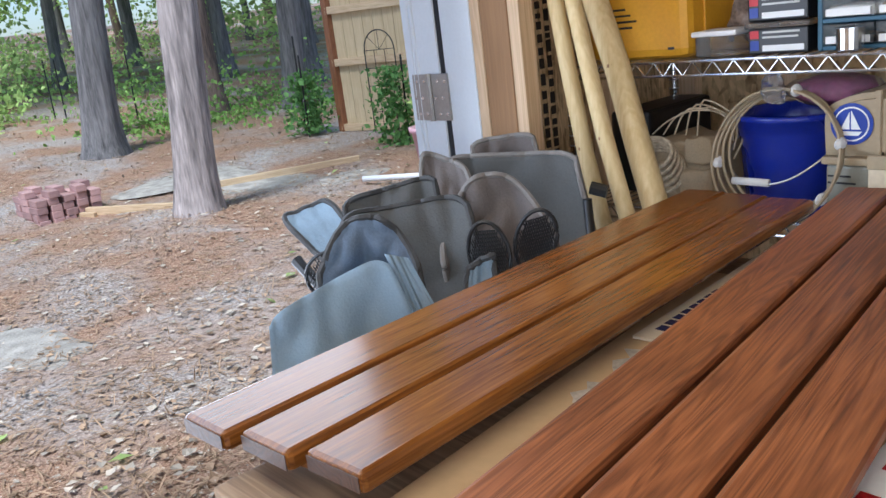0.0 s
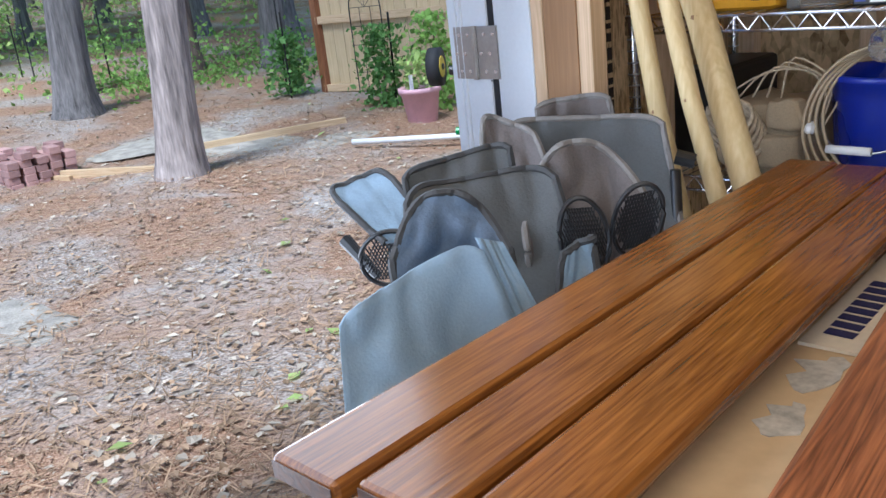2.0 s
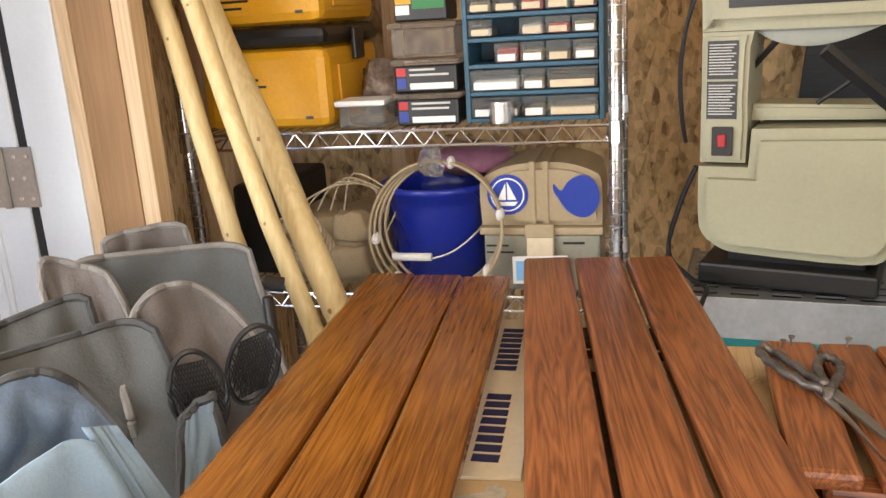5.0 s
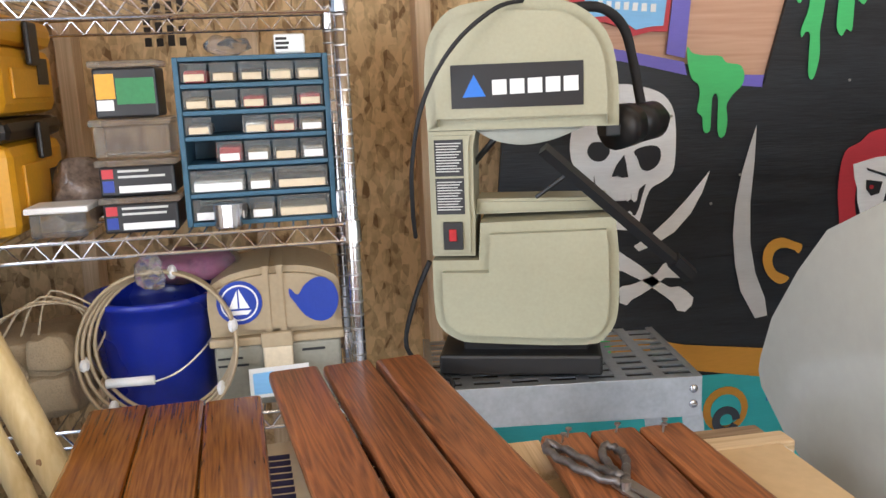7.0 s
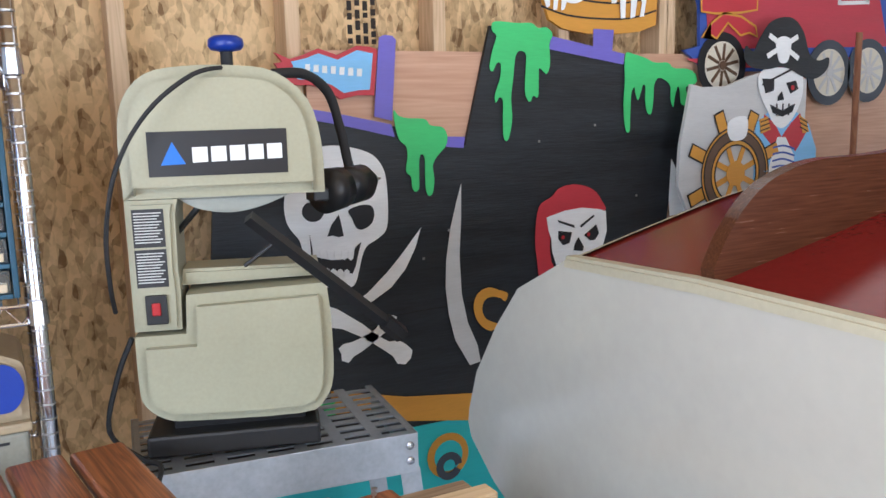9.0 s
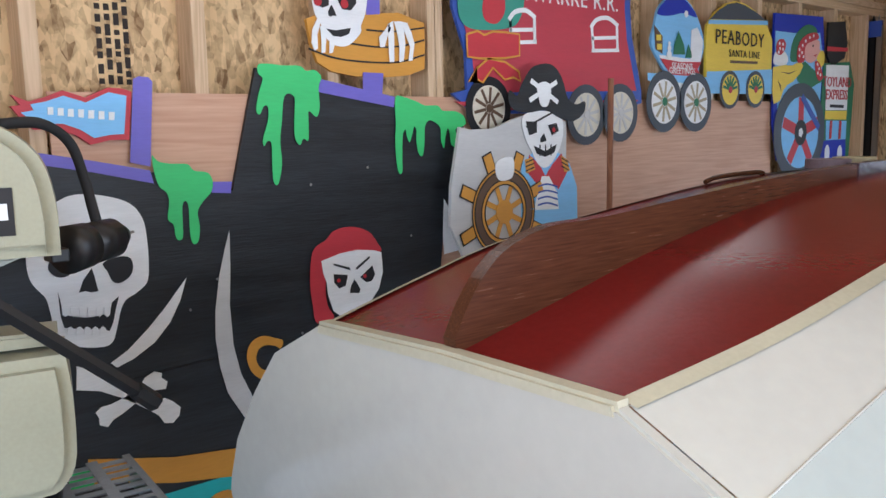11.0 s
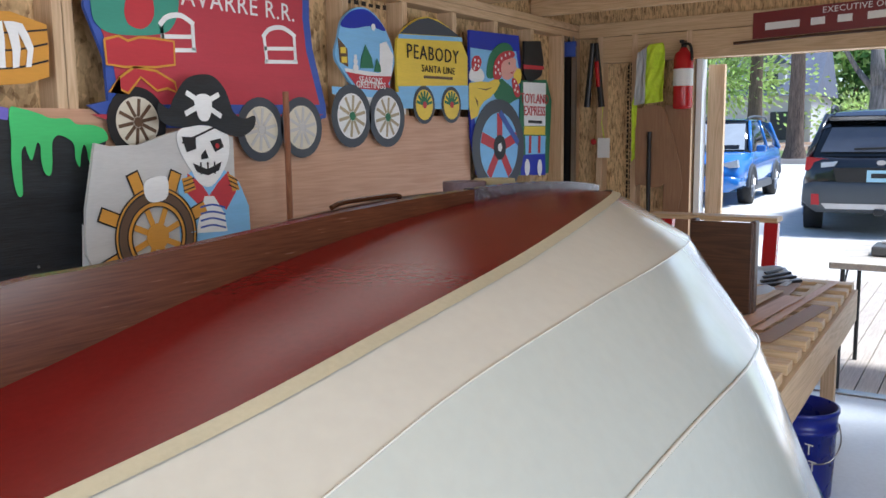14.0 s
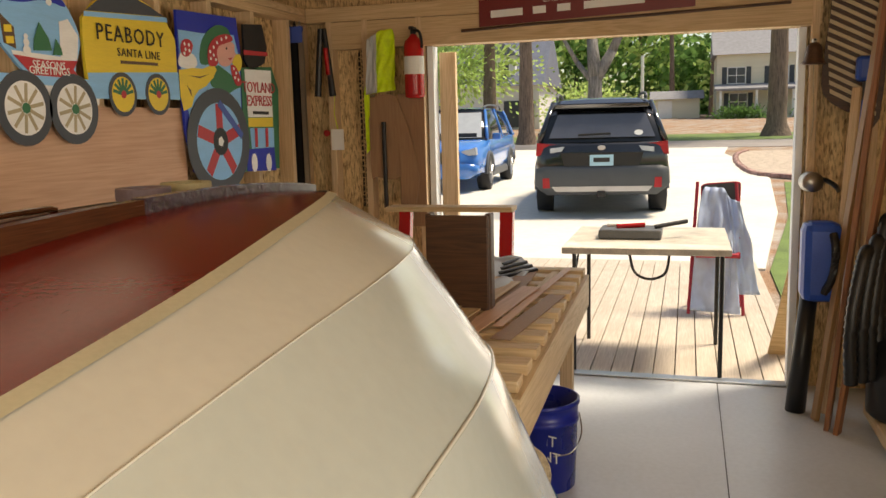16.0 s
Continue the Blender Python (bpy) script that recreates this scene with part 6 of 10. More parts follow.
tote = thing("canvas_tool_bag", "tan canvas tool bag with pockets and a coil of rope", "tool bag")
bm = box(-0.96, 1.79, Z0, -0.745, 2.02, Z0 + 0.15, 0.03)
bmesh.ops.subdivide_edges(bm, edges=bm.edges, cuts=3, use_grid_fill=True)
for v in bm.verts:
    v.co += noise.noise_vector(v.co * 14) * 0.02
part("body", bm, M_CANVAS, tote, "", True)
for k, (x, z, s) in enumerate(((-0.89, 0.80, 0.05), (-0.80, 0.79, 0.045), (-0.79, 0.87, 0.04))):
    bm = box(x - s, 1.77, z - s * 0.8, x + s, 1.81, z + s * 0.8, 0.012)
    bmesh.ops.subdivide_edges(bm, edges=bm.edges, cuts=2, use_grid_fill=True)
    for v in bm.verts:
        v.co += noise.noise_vector(v.co * 25) * 0.012
    part("pocket", bm, M_CANVAS, tote, "", True)
for k in range(5):
    ring = [(-0.90 + (0.05 + 0.004 * k) * math.cos(a), 1.755 + 0.006 * k + 0.01 * math.sin(2 * a), 0.865 - 0.012 * k + (0.035 + 0.004 * k) * math.sin(a)) for a in [2 * math.pi * j / 24 for j in range(24)]]
    part("rope", pipe(ring, 0.0055, 6, closed=True), M_ROPE, tote, "", True)
for k in range(5):
    cord = curve_through([(-0.93 + 0.03 * k, 1.80, 0.90), (-0.85 + 0.02 * k, 1.77, 0.945 + 0.01 * k), (-0.77 + 0.02 * k, 1.79, 0.965 - 0.01 * k), (-0.72, 1.80, 0.93 - 0.02 * k)], 5)
    part("cord", pipe(cord, 0.0022, 5), M_ROPE, tote)
dark = thing("dark_bin", "dark plastic bin in the back of the lower deck", "bin")
part("body", box(-1.10, 1.86, Z0, -0.98, 2.15, Z0 + 0.21, 0.012), M_BLACK, dark)

# the middle deck
Z1 = 1.076


def tool_case(z, lid_mat, lid_h, h, label):
    tc = thing("toolbox", label, "toolbox", group="stacked tool boxes")
    part("body", box(-1.10, 1.79, z, -0.815, 2.14, z + h, 0.022), M_YELLOW, tc, "", False)
    part("lid", box(-1.105, 1.785, z + h + 0.001, -0.81, 2.145, z + h + lid_h, 0.02), lid_mat, tc)
    part("latch", box(-0.808, 1.93, z + h - 0.035, -0.797, 1.99, z + h + lid_h * 0.8, 0.004), M_BLACK, tc, "black latch")
    part("side_panel", box(-0.8149, 1.85, z + 0.03, -0.809, 2.09, z + h - 0.04, 0.002), M_YELLOW, tc)
    lab = part("side_label", box(-0.8089, 2.0, z + 0.055, -0.8075, 2.07, z + 0.105), M_DECAL, tc, "dark side label")
    scribble(tc, -1.04, -0.95, z + h - 0.05, 4, 1.7897, 0.005, 0.014, seed=int(z * 100))
    scribble(tc, -0.87, -0.845, z + 0.02, 1, 1.7897, 0.006)
    return tc


tool_case(Z1, M_BLACK, 0.042, 0.165, "yellow tool case with a black lid, scribbled notes on it")
tool_case(Z1 + 0.212, M_YELLOW, 0.055, 0.125, "all yellow tool case stacked on another")


def small_box(name, label, x0, x1, z0, z1, mat, y0=1.79, y1=1.92, lid=None, band=None, category="box"):
    b = thing(name, label, category)
    part("body", box(x0, y0, z0, x1, y1, z1 - (0.012 if lid else 0), 0.004), mat, b)
    if lid:
        part("lid", box(x0 - 0.006, y0 - 0.006, z1 - 0.0115, x1 + 0.006, y1 + 0.006, z1, 0.003), lid, b)
    return b


small_box("parts_box", "small clear plastic box of bits", -0.795, -0.70, Z1, Z1 + 0.055, M_CLEAR, 1.78, 1.86, M_WHITE)
for k in range(2):
    z = Z1 + 0.066 * k
    s = small_box("screw_box", "dark printed screw box with a clear lid", -0.672, -0.545, z, z + 0.064, M_DECAL, 1.785, 1.90, M_CLEAR)
    part("red_mark", slab([(-0.667, z + 0.032), (-0.648, z + 0.032), (-0.648, z + 0.048), (-0.667, z + 0.048)], facing(1.7845), 0.001), M_REDLABEL, s)
    part("blue_mark", slab([(-0.667, z + 0.008), (-0.648, z + 0.008), (-0.648, z + 0.028), (-0.667, z + 0.028)], facing(1.7845), 0.001), M_STICKER, s)
    part("white_strip", slab([(-0.640, z + 0.006), (-0.552, z + 0.006), (-0.552, z + 0.018), (-0.640, z + 0.018)], facing(1.7845), 0.001), M_WHITE, s)
    scribble(s, -0.64, -0.555, z + 0.042, 2, 1.7845, 0.004, 0.01, M_TEXTBAR, k)
small_box("clear_box", "empty clear plastic box with a pale lid", -0.675, -0.548, Z1 + 0.134, Z1 + 0.20, M_CLEAR, 1.79, 1.90, M_CLEAR)
s = small_box("screw_box", "green and orange printed box with a clear lid", -0.668, -0.562, Z1 + 0.202, Z1 + 0.30, M_DECAL, 1.80, 1.90, M_CLEAR)
part("orange_mark", slab([(-0.664, Z1 + 0.235), (-0.632, Z1 + 0.235), (-0.632, Z1 + 0.278), (-0.664, Z1 + 0.278)], facing(1.7995), 0.001), M_YELLOW, s)
part("green_mark", slab([(-0.630, Z1 + 0.225), (-0.566, Z1 + 0.225), (-0.566, Z1 + 0.270), (-0.630, Z1 + 0.270)], facing(1.7995), 0.001), M_GREENLABEL, s)
part("white_mark", slab([(-0.664, Z1 + 0.215), (-0.636, Z1 + 0.215), (-0.636, Z1 + 0.233), (-0.664, Z1 + 0.233)], facing(1.7995), 0.001), M_WHITE, s)
crumple = thing("plastic_bag", "crumpled brownish plastic bag of hardware", "bag")
bm = bmesh.new()
bmesh.ops.create_icosphere(bm, subdivisions=3, radius=1, matrix=Matrix.LocRotScale((-0.735, 1.93, Z1 + 0.065), None, (0.055, 0.06, 0.062)))
for v in bm.verts:
    v.co += noise.noise_vector(v.co * 26) * 0.022
    v.co.z = max(v.co.z, Z1 + 0.001)
part("film", bm, material("brown_film", (0.20, 0.15, 0.12), 0.25, vary=0.3, scale=30, bump=0.3), crumple, "", True)


def organizer():
    cab = thing("drawer_organizer", "blue small-parts organizer with clear labelled drawers", "organizer")
    x0, x1, z0, z1, y0, y1 = -0.533, -0.262, Z1, Z1 + 0.302, 1.80, 1.95
    part("back", box(x0, y1 - 0.006, z0, x1, y1, z1), M_CABINET, cab)
    for x in (x0, x1 - 0.010):
        part("side", box(x, y0, z0, x + 0.010, y1 - 0.0065, z1, 0.002), M_CABINET, cab)
    levels = [0.0, 0.052, 0.105, 0.155, 0.200, 0.247, 0.294]
    for h in levels:
        part("shelf", box(x0 + 0.0105, y0, z0 + h, x1 - 0.0105, y1 - 0.007, z0 + h + 0.008, 0.001), M_CABINET, cab)
    rnd = random.Random(11)
    goods = [M_LABEL, M_STEEL, M_DECAL, M_REDLABEL, M_CANVAS, M_WHITE]

    def drawer(a, b, h0, h1, gone=False):
        if gone:
            return
        d = part("drawer", box(a + 0.002, y0 - 0.004, h0 + 0.002, b - 0.002, y0 - 0.001, h1 - 0.002, 0.001), M_CLEAR, cab, "clear drawer")
        part("label_strip", box(a + 0.008, y0 - 0.0065, h0 + 0.004, b - 0.008, y0 - 0.0045, h0 + 0.004 + (h1 - h0) * 0.32), rnd.choice([M_LABEL, M_LABEL, M_LABEL, M_WHITE]), d)
        fill = (h1 - h0) * rnd.uniform(0.35, 0.75)
        part("contents", box(a + 0.006, y0 + 0.01, h0 + 0.001, b - 0.006, y0 + 0.10, h0 + fill, 0.004), rnd.choice(goods), d)

    w = (x1 - x0 - 0.022) / 5
    for r in range(2, 6):
        for c in range(5):
            drawer(x0 + 0.011 + c * w, x0 + 0.011 + (c + 1) * w, z0 + levels[r] + 0.009, z0 + levels[r + 1] - 0.001, (r, c) in ((3, 1), (2, 0)))
    for r in range(2):
        for a, b in ((0, 2), (2, 3), (3, 5)):
            drawer(x0 + 0.011 + a * w, x0 + 0.011 + b * w, z0 + levels[r] + 0.009, z0 + levels[r + 1] - 0.001)
    return cab


organizer()
tin = tagged(part("tin_can", lathe([(0.024, 0), (0.0255, 0.003), (0.0255, 0.036), (0.0265, 0.037), (0.0265, 0.043), (0.023, 0.0435)], (-0.457, 1.772, Z1 + 0.001), 20), M_CHROME, None, "", False), "small shiny round tin", "tin")
top_pack = small_box("carton", "small white printed carton on the organizer", -0.355, -0.300, Z1 + 0.303, Z1 + 0.338, M_WHITE, 1.82, 1.88)
scribble(top_pack, -0.352, -0.322, Z1 + 0.327, 3, 1.8195, 0.005, 0.008)
crumple = thing("plastic_bag", "crumpled clear plastic bag on the organizer", "bag")
bm = bmesh.new()
bmesh.ops.create_icosphere(bm, subdivisions=3, radius=1, matrix=Matrix.LocRotScale((-0.44, 1.86, Z1 + 0.322), None, (0.04, 0.04, 0.018)))
for v in bm.verts:
    v.co += noise.noise_vector(v.co * 40) * 0.012
    v.co.z = max(v.co.z, Z1 + 0.303)
part("film", bm, M_BAG, crumple, "", True)

# ---- peeled poles leaning in the corner ----
for foot, tip, r in (((-0.72, 1.49, 0.0), (-1.185, 1.66, 1.82), 0.019), ((-0.50, 1.345, 0.0), (-1.17, 1.655, 1.9), 0.018), ((-0.40, 1.39, 0.0), (-1.085, 1.695, 1.55), 0.028)):
    p = thing("wooden_pole", "pale peeled wooden pole leaning against the shelf", "pole", group="leaning poles")
    pts = [Vector(foot).lerp(Vector(tip), k / 10) + Vector((0.003 * math.sin(k * 2.1), 0.003 * math.cos(k * 1.7), 0)) for k in range(11)]
    part("shaft", pipe(pts, r, 12), M_BIRCH, p, "", True)
    for k in (3, 5, 7):
        part("knot", ball(pts[k] + Vector((0.0, -r * 0.8, 0)), r * 0.35, (1, 0.6, 1.2), n=8), M_TRIM, p)


# ---- folded camp chairs beside the workbench ----
M_CLOTH_BLUE = material("slate_blue_cloth", (0.20, 0.27, 0.335), 0.85, vary=0.08, scale=12, bump=0.25, fine=260)
# slate blue darkened to paint in the shade inside the open pocket
M_CLOTH_SHADED = material("shaded_slate_cloth", (0.10, 0.135, 0.19), 0.85, vary=0.12, scale=14, bump=0.3, fine=260)
M_CLOTH_GREY = material("grey_cloth", (0.085, 0.087, 0.085), 0.85, vary=0.1, scale=12, bump=0.25, fine=260)
M_CLOTH_TAUPE = material("taupe_cloth", (0.135, 0.115, 0.105), 0.85, vary=0.12, scale=12, bump=0.3, fine=260)
M_BIND = material("cloth_binding", (0.045, 0.045, 0.045), 0.8, vary=0.12, scale=40, bump=0.3)
M_BIND_TAUPE = material("taupe_binding", (0.19, 0.175, 0.16), 0.8, vary=0.12, scale=40, bump=0.3)


def cloth(parent, name, tl, tr, bl, br, mat, bind, arch=0.0, bulge=0.02, wrinkle=0.012, seed=0, n=26, label=""):
    """A hanging piece of cloth between four corners, with an arched top, folds and a bound edge."""
    tl, tr, bl, br = (Vector(p) for p in (tl, tr, bl, br))
    normal = (tr - tl).cross(bl - tl).normalized()
    bm = bmesh.new()
    grid = []
    for j in range(n + 1):
        v = j / n
        row = []
        for i in range(n + 1):
            u = i / n
            lift = arch * abs(2 * u - 1) ** (2.6 if arch > 0.3 else 9)
            vv = lift + (1 - lift) * v
            p = tl.lerp(tr, u).lerp(bl.lerp(br, u), vv)
            d = normal * bulge * 4 * u * (1 - u) + normal * wrinkle * noise.noise(Vector((u * 3 + seed, vv * 2.5, seed * 1.7))) * 2
            d += normal * wrinkle * 0.15 * math.sin(7 * u + 5 * vv + seed)
            crease = noise.noise(Vector((u * 3.2 + vv * 2 + seed, vv * 2.6 - u * 1.5, seed)))
            d += normal * wrinkle * 2.2 * (0.35 - abs(crease) ** 0.8)
            row.append(p + d)
        grid.append(row)
    front = [[bm.verts.new(p) for p in row] for row in grid]
    back = [[bm.verts.new(p - normal * 0.006) for p in row] for row in grid]
    for j in range(n):
        for i in range(n):
            bm.faces.new((front[j][i], front[j][i + 1], front[j + 1][i + 1], front[j + 1][i]))
            bm.faces.new((back[j + 1][i], back[j + 1][i + 1], back[j][i + 1], back[j][i]))
    for j in range(n):
        for i in (0, n):
            bm.faces.new((front[j][i], front[j + 1][i], back[j + 1][i], back[j][i]))
            bm.faces.new((front[0 if i == 0 else n][j], front[0 if i == 0 else n][j + 1], back[0 if i == 0 else n][j + 1], back[0 if i == 0 else n][j]))
    bmesh.ops.recalc_face_normals(bm, faces=bm.faces)
    ob = part(name, bm, mat, parent, label, True)
    if bind:
        edge = [grid[j][0] for j in range(n, 0, -1)] + grid[0] + [grid[j][n] for j in range(1, n + 1)]
        part("binding", pipe([p - normal * 0.003 for p in edge], 0.006, 6), bind, ob)
    return ob


def mesh_pocket(parent, o, u, v, w, h):
    """A net pocket: crossing cords inside a dark rim."""
    o, u, v = Vector(o), Vector(u).normalized(), Vector(v).normalized()
    rim = [o + u * w / 2 * math.cos(a) + v * h / 2 * math.sin(a) for a in [2 * math.pi * k / 28 for k in range(28)]]
    pocket = part("net_pocket", pipe(rim, 0.004, 6, closed=True), M_BLACK, parent, "black net pocket")
    bm = bmesh.new()
    for k in range(-7, 8):
        for s in (-1, 1):
            c = k / 8
            pts = []
            for q in range(9):
                a = -1 + q / 4
                x, y = (c * 0.9 + a * s * 0.5), a
                if x * x + y * y < 0.98:
                    pts.append(o + u * x * w / 2 + v * y * h / 2)
            if len(pts) > 1:
                pipe(pts, 0.0013, 4, bm=bm)
    net = part("net", bm, M_BLACK, pocket)
    net["kind"] = "stuff"
    return pocket


c1 = thing("folded_camp_chair", "folded slate-blue and grey camp chair standing beside the bench", "camp chair", group="folded camp chairs")
cloth(c1, "seat_cloth", (-0.835, 0.665, 0.838), (-0.752, 0.832, 0.90), (-0.79, 0.60, 0.52), (-0.645, 0.89, 0.55), M_CLOTH_BLUE, None, 0.05, 0.012, 0.012, 2, label="slate-blue seat cloth")
cloth(c1, "side_cloth", (-0.753, 0.834, 0.898), (-0.738, 0.865, 0.885), (-0.645, 0.893, 0.55), (-0.63, 0.94, 0.56), M_CLOTH_BLUE, None, 0.0, 0.003, 0.004, 4)
cloth(c1, "headrest", (-0.885, 0.80, 0.945), (-0.775, 0.905, 0.945), (-0.845, 0.77, 0.78), (-0.73, 0.885, 0.78), M_CLOTH_SHADED, M_BIND, 0.5, 0.03, 0.012, 7, label="slate-blue arched pocket, darkened for its shaded hollow")
cloth(c1, "back_cloth", (-0.965, 0.905, 0.925), (-0.825, 1.075, 0.935), (-0.86, 0.80, 0.60), (-0.685, 1.02, 0.62), M_CLOTH_GREY, M_BIND, 0.08, 0.03, 0.01, 9, label="dark grey back cloth")
cloth(c1, "lower_corner", (-0.735, 0.985, 0.832), (-0.712, 1.02, 0.85), (-0.74, 0.93, 0.66), (-0.68, 1.0, 0.66), M_CLOTH_BLUE, M_BIND, 0, 0.004, 0.004, 3)
cloth(c1, "back_fold", (-1.03, 0.96, 0.928), (-0.93, 1.10, 0.955), (-0.96, 0.92, 0.70), (-0.85, 1.06, 0.70), M_CLOTH_GREY, M_BIND, 0.05, 0.01, 0.008, 12)
cloth(c1, "armrest", (-1.145, 0.885, 0.905), (-1.09, 0.965, 0.93), (-1.01, 0.89, 0.83), (-0.97, 0.95, 0.85), M_CLOTH_BLUE, M_BIND, 0.25, 0.008, 0.003, 5, label="padded armrest flap")
mesh_pocket(c1, (-1.02, 0.905, 0.80), (0.7, 0.7, 0), (0.2, -0.1, 1), 0.10, 0.10)
part("arm_bracket", rod((-1.125, 0.895, 0.818), (-1.055, 0.90, 0.765), 0.012, 0.008, 8), M_BLACK, c1, "black plastic bracket")
for a, b in (((-1.03, 0.92, 0.83), (-1.02, 0.93, 0.0)), ((-0.93, 0.84, 0.80), (-0.92, 0.72, 0.0)), ((-0.83, 0.95, 0.74), (-0.80, 1.02, 0.0)), ((-0.74, 0.80, 0.60), (-0.76, 0.62, 0.0))):
    part("leg", rod(a, b, 0.0095, n=10), M_BLACK, c1, "", True)
c2 = thing("folded_camp_chair", "folded grey and taupe camp chair with net pockets", "camp chair", group="folded camp chairs")
cloth(c2, "back_cloth", (-1.085, 1.27, 0.945), (-0.835, 1.395, 0.942), (-1.0, 1.20, 0.55), (-0.74, 1.36, 0.55), M_CLOTH_GREY, M_BIND_TAUPE, 0.04, 0.02, 0.01, 15, label="grey back cloth with taupe binding")
cloth(c2, "back_fold", (-1.06, 1.33, 0.965), (-0.95, 1.40, 0.975), (-1.05, 1.34, 0.70), (-0.90, 1.42, 0.70), M_CLOTH_TAUPE, M_BIND_TAUPE, 0.03, 0.01, 0.006, 17)
cloth(c2, "headrest", (-0.865, 1.045, 0.962), (-0.725, 1.17, 0.962), (-0.81, 1.0, 0.70), (-0.655, 1.14, 0.70), M_CLOTH_TAUPE, M_BIND_TAUPE, 0.45, 0.04, 0.016, 21, label="taupe arched headrest")
cloth(c2, "side_fold", (-1.09, 1.20, 0.975), (-0.99, 1.25, 0.93), (-1.03, 1.16, 0.72), (-0.92, 1.22, 0.70), M_CLOTH_TAUPE, M_BIND_TAUPE, 0.2, 0.01, 0.008, 25)
mesh_pocket(c2, (-0.745, 1.045, 0.835), (0.7, 0.6, 0), (-0.1, 0, 1), 0.07, 0.12)
mesh_pocket(c2, (-0.70, 1.115, 0.848), (0.7, 0.6, 0.2), (0.1, 0, 1), 0.075, 0.11)
part("foot_knob", rod((-0.83, 1.43, 0.86), (-0.80, 1.445, 0.85), 0.014, n=10), M_BLACK, c2)
for a, b in (((-0.99, 1.24, 0.85), (-0.99, 1.28, 0.0)), ((-0.80, 1.10, 0.80), (-0.82, 1.02, 0.0)), ((-0.80, 1.38, 0.85), (-0.79, 1.40, 0.0))):
    part("leg", rod(a, b, 0.0095, n=10), M_BLACK, c2, "", True)

# ---- bits on the workbench ----
M_CREAM = material("pale_carton", (0.66, 0.58, 0.44), 0.8, vary=0.05, scale=6, bump=0.05)
M_STAIN = material("dried_resin", (0.48, 0.45, 0.39), 0.35, vary=0.2, scale=30, bump=0.1)
M_INKNAVY = material("carton_ink", (0.02, 0.02, 0.09), 0.7, vary=0.15)
box_flap = thing("printed_carton", "flattened printed carton with dark blue bars of print", "cardboard")
bm, m = board((-0.352, 0.955), (-0.385, 1.44), 0.075, 0.004, BENCH_Z, 0.0)
ob = part("sheet", bm, M_CREAM, box_flap)
ob.matrix_world = m
for y0, y1 in ((0.985, 1.165), (1.235, 1.40)):
    for k in range(8):
        ya = y0 + (y1 - y0) * k / 8
        bm, m = board((-0.358 - 0.068 * (ya - 0.955), ya), (-0.358 - 0.068 * (ya - 0.955), ya + (y1 - y0) / 8 * 0.72), 0.032, 0.0006, BENCH_Z + 0.0045, 0.0)
        ob = part("print_bar", bm, M_INKNAVY, box_flap)
        ob.matrix_world = m
smear = thing("resin_stain", "grey-blue dried stains on the cardboard", "stain")
for k, (x, y, r) in enumerate(((-0.345, 0.90, 0.022), (-0.335, 0.80, 0.018))):
    out = [(x + r * (1 + 1.3 * noise.noise(Vector((k * 3.1, j * 0.9, 0)))) * math.cos(2 * math.pi * j / 14), y + 2 * r * (1 + 0.5 * noise.noise(Vector((k, j * 1.1, 4)))) * math.sin(2 * math.pi * j / 14)) for j in range(14)]
    part("patch", slab(out, lambda u, v, w: (u, v, BENCH_Z - 0.001 + w), 0.0012), M_STAIN, smear)
block = tagged(part("wood_offcut", box(-0.145, 1.235, BENCH_Z - 0.007, -0.015, 1.335, BENCH_Z + 0.012, 0.003), M_PINE_Y), "short pale plywood offcut on the bench", "wood offcut")
white_box = thing("red_striped_carton", "white carton sheet with red print on the bench", "cardboard")
part("sheet", box(-0.035, 0.60, BENCH_Z - 0.0005, 0.25, 0.985, BENCH_Z + 0.002), M_WHITE, white_box)
for k in range(4):
    part("print_bar", box(-0.02, 0.655 + 0.08 * k, BENCH_Z + 0.0021, 0.23, 0.69 + 0.08 * k, BENCH_Z + 0.0027), M_SWITCH, white_box)
for x, y in ((0.0, 1.25), (0.068, 1.248), (0.135, 1.246), (-0.012, 1.235), (0.128, 1.232)):
    n = tagged(part("nail", rod((x, y, 0.845), (x + 0.002, y, 0.856), 0.0016, n=8), M_STEEL), "rusty nail standing in the teak slat", "nail", "nails in the slats")
    bmh = rod((x + 0.002, y, 0.8555), (x + 0.002, y, 0.858), 0.0042, n=10)
    part("head", bmh, M_STEEL, n)
M_IRON = material("worn_iron", (0.16, 0.14, 0.13), 0.45, 0.7, vary=0.25, scale=30, bump=0.1)
sc = thing("scissors", "old steel shears with dark handles lying on the slats", "scissors")
for pts in ([(0.012, 1.09), (-0.012, 1.12), (-0.034, 1.165), (-0.044, 1.20), (-0.034, 1.212), (-0.016, 1.18), (0.002, 1.135), (0.016, 1.10)], [(0.018, 1.09), (0.030, 1.12), (0.042, 1.15), (0.042, 1.178), (0.028, 1.186), (0.018, 1.165), (0.016, 1.13), (0.016, 1.10)]):
    part("handle", pipe([(x, y, 0.853 + 0.004 * k % 0.006) for k, (x, y) in enumerate(curve_through(pts, 4))], 0.0055, 8), M_IRON, sc, "worn dark iron handle", True)
for dx in (-0.004, 0.006):
    part("blade", slab([(0.008 + dx, 1.10), (0.022 + dx, 1.10), (0.040 + dx * 2, 1.02), (0.050 + dx * 2, 0.95), (0.030 + dx, 1.03)], lambda u, v, w: (u, v, 0.8475 + w + (0.004 if dx > 0 else 0)), 0.003), M_STEEL, sc)
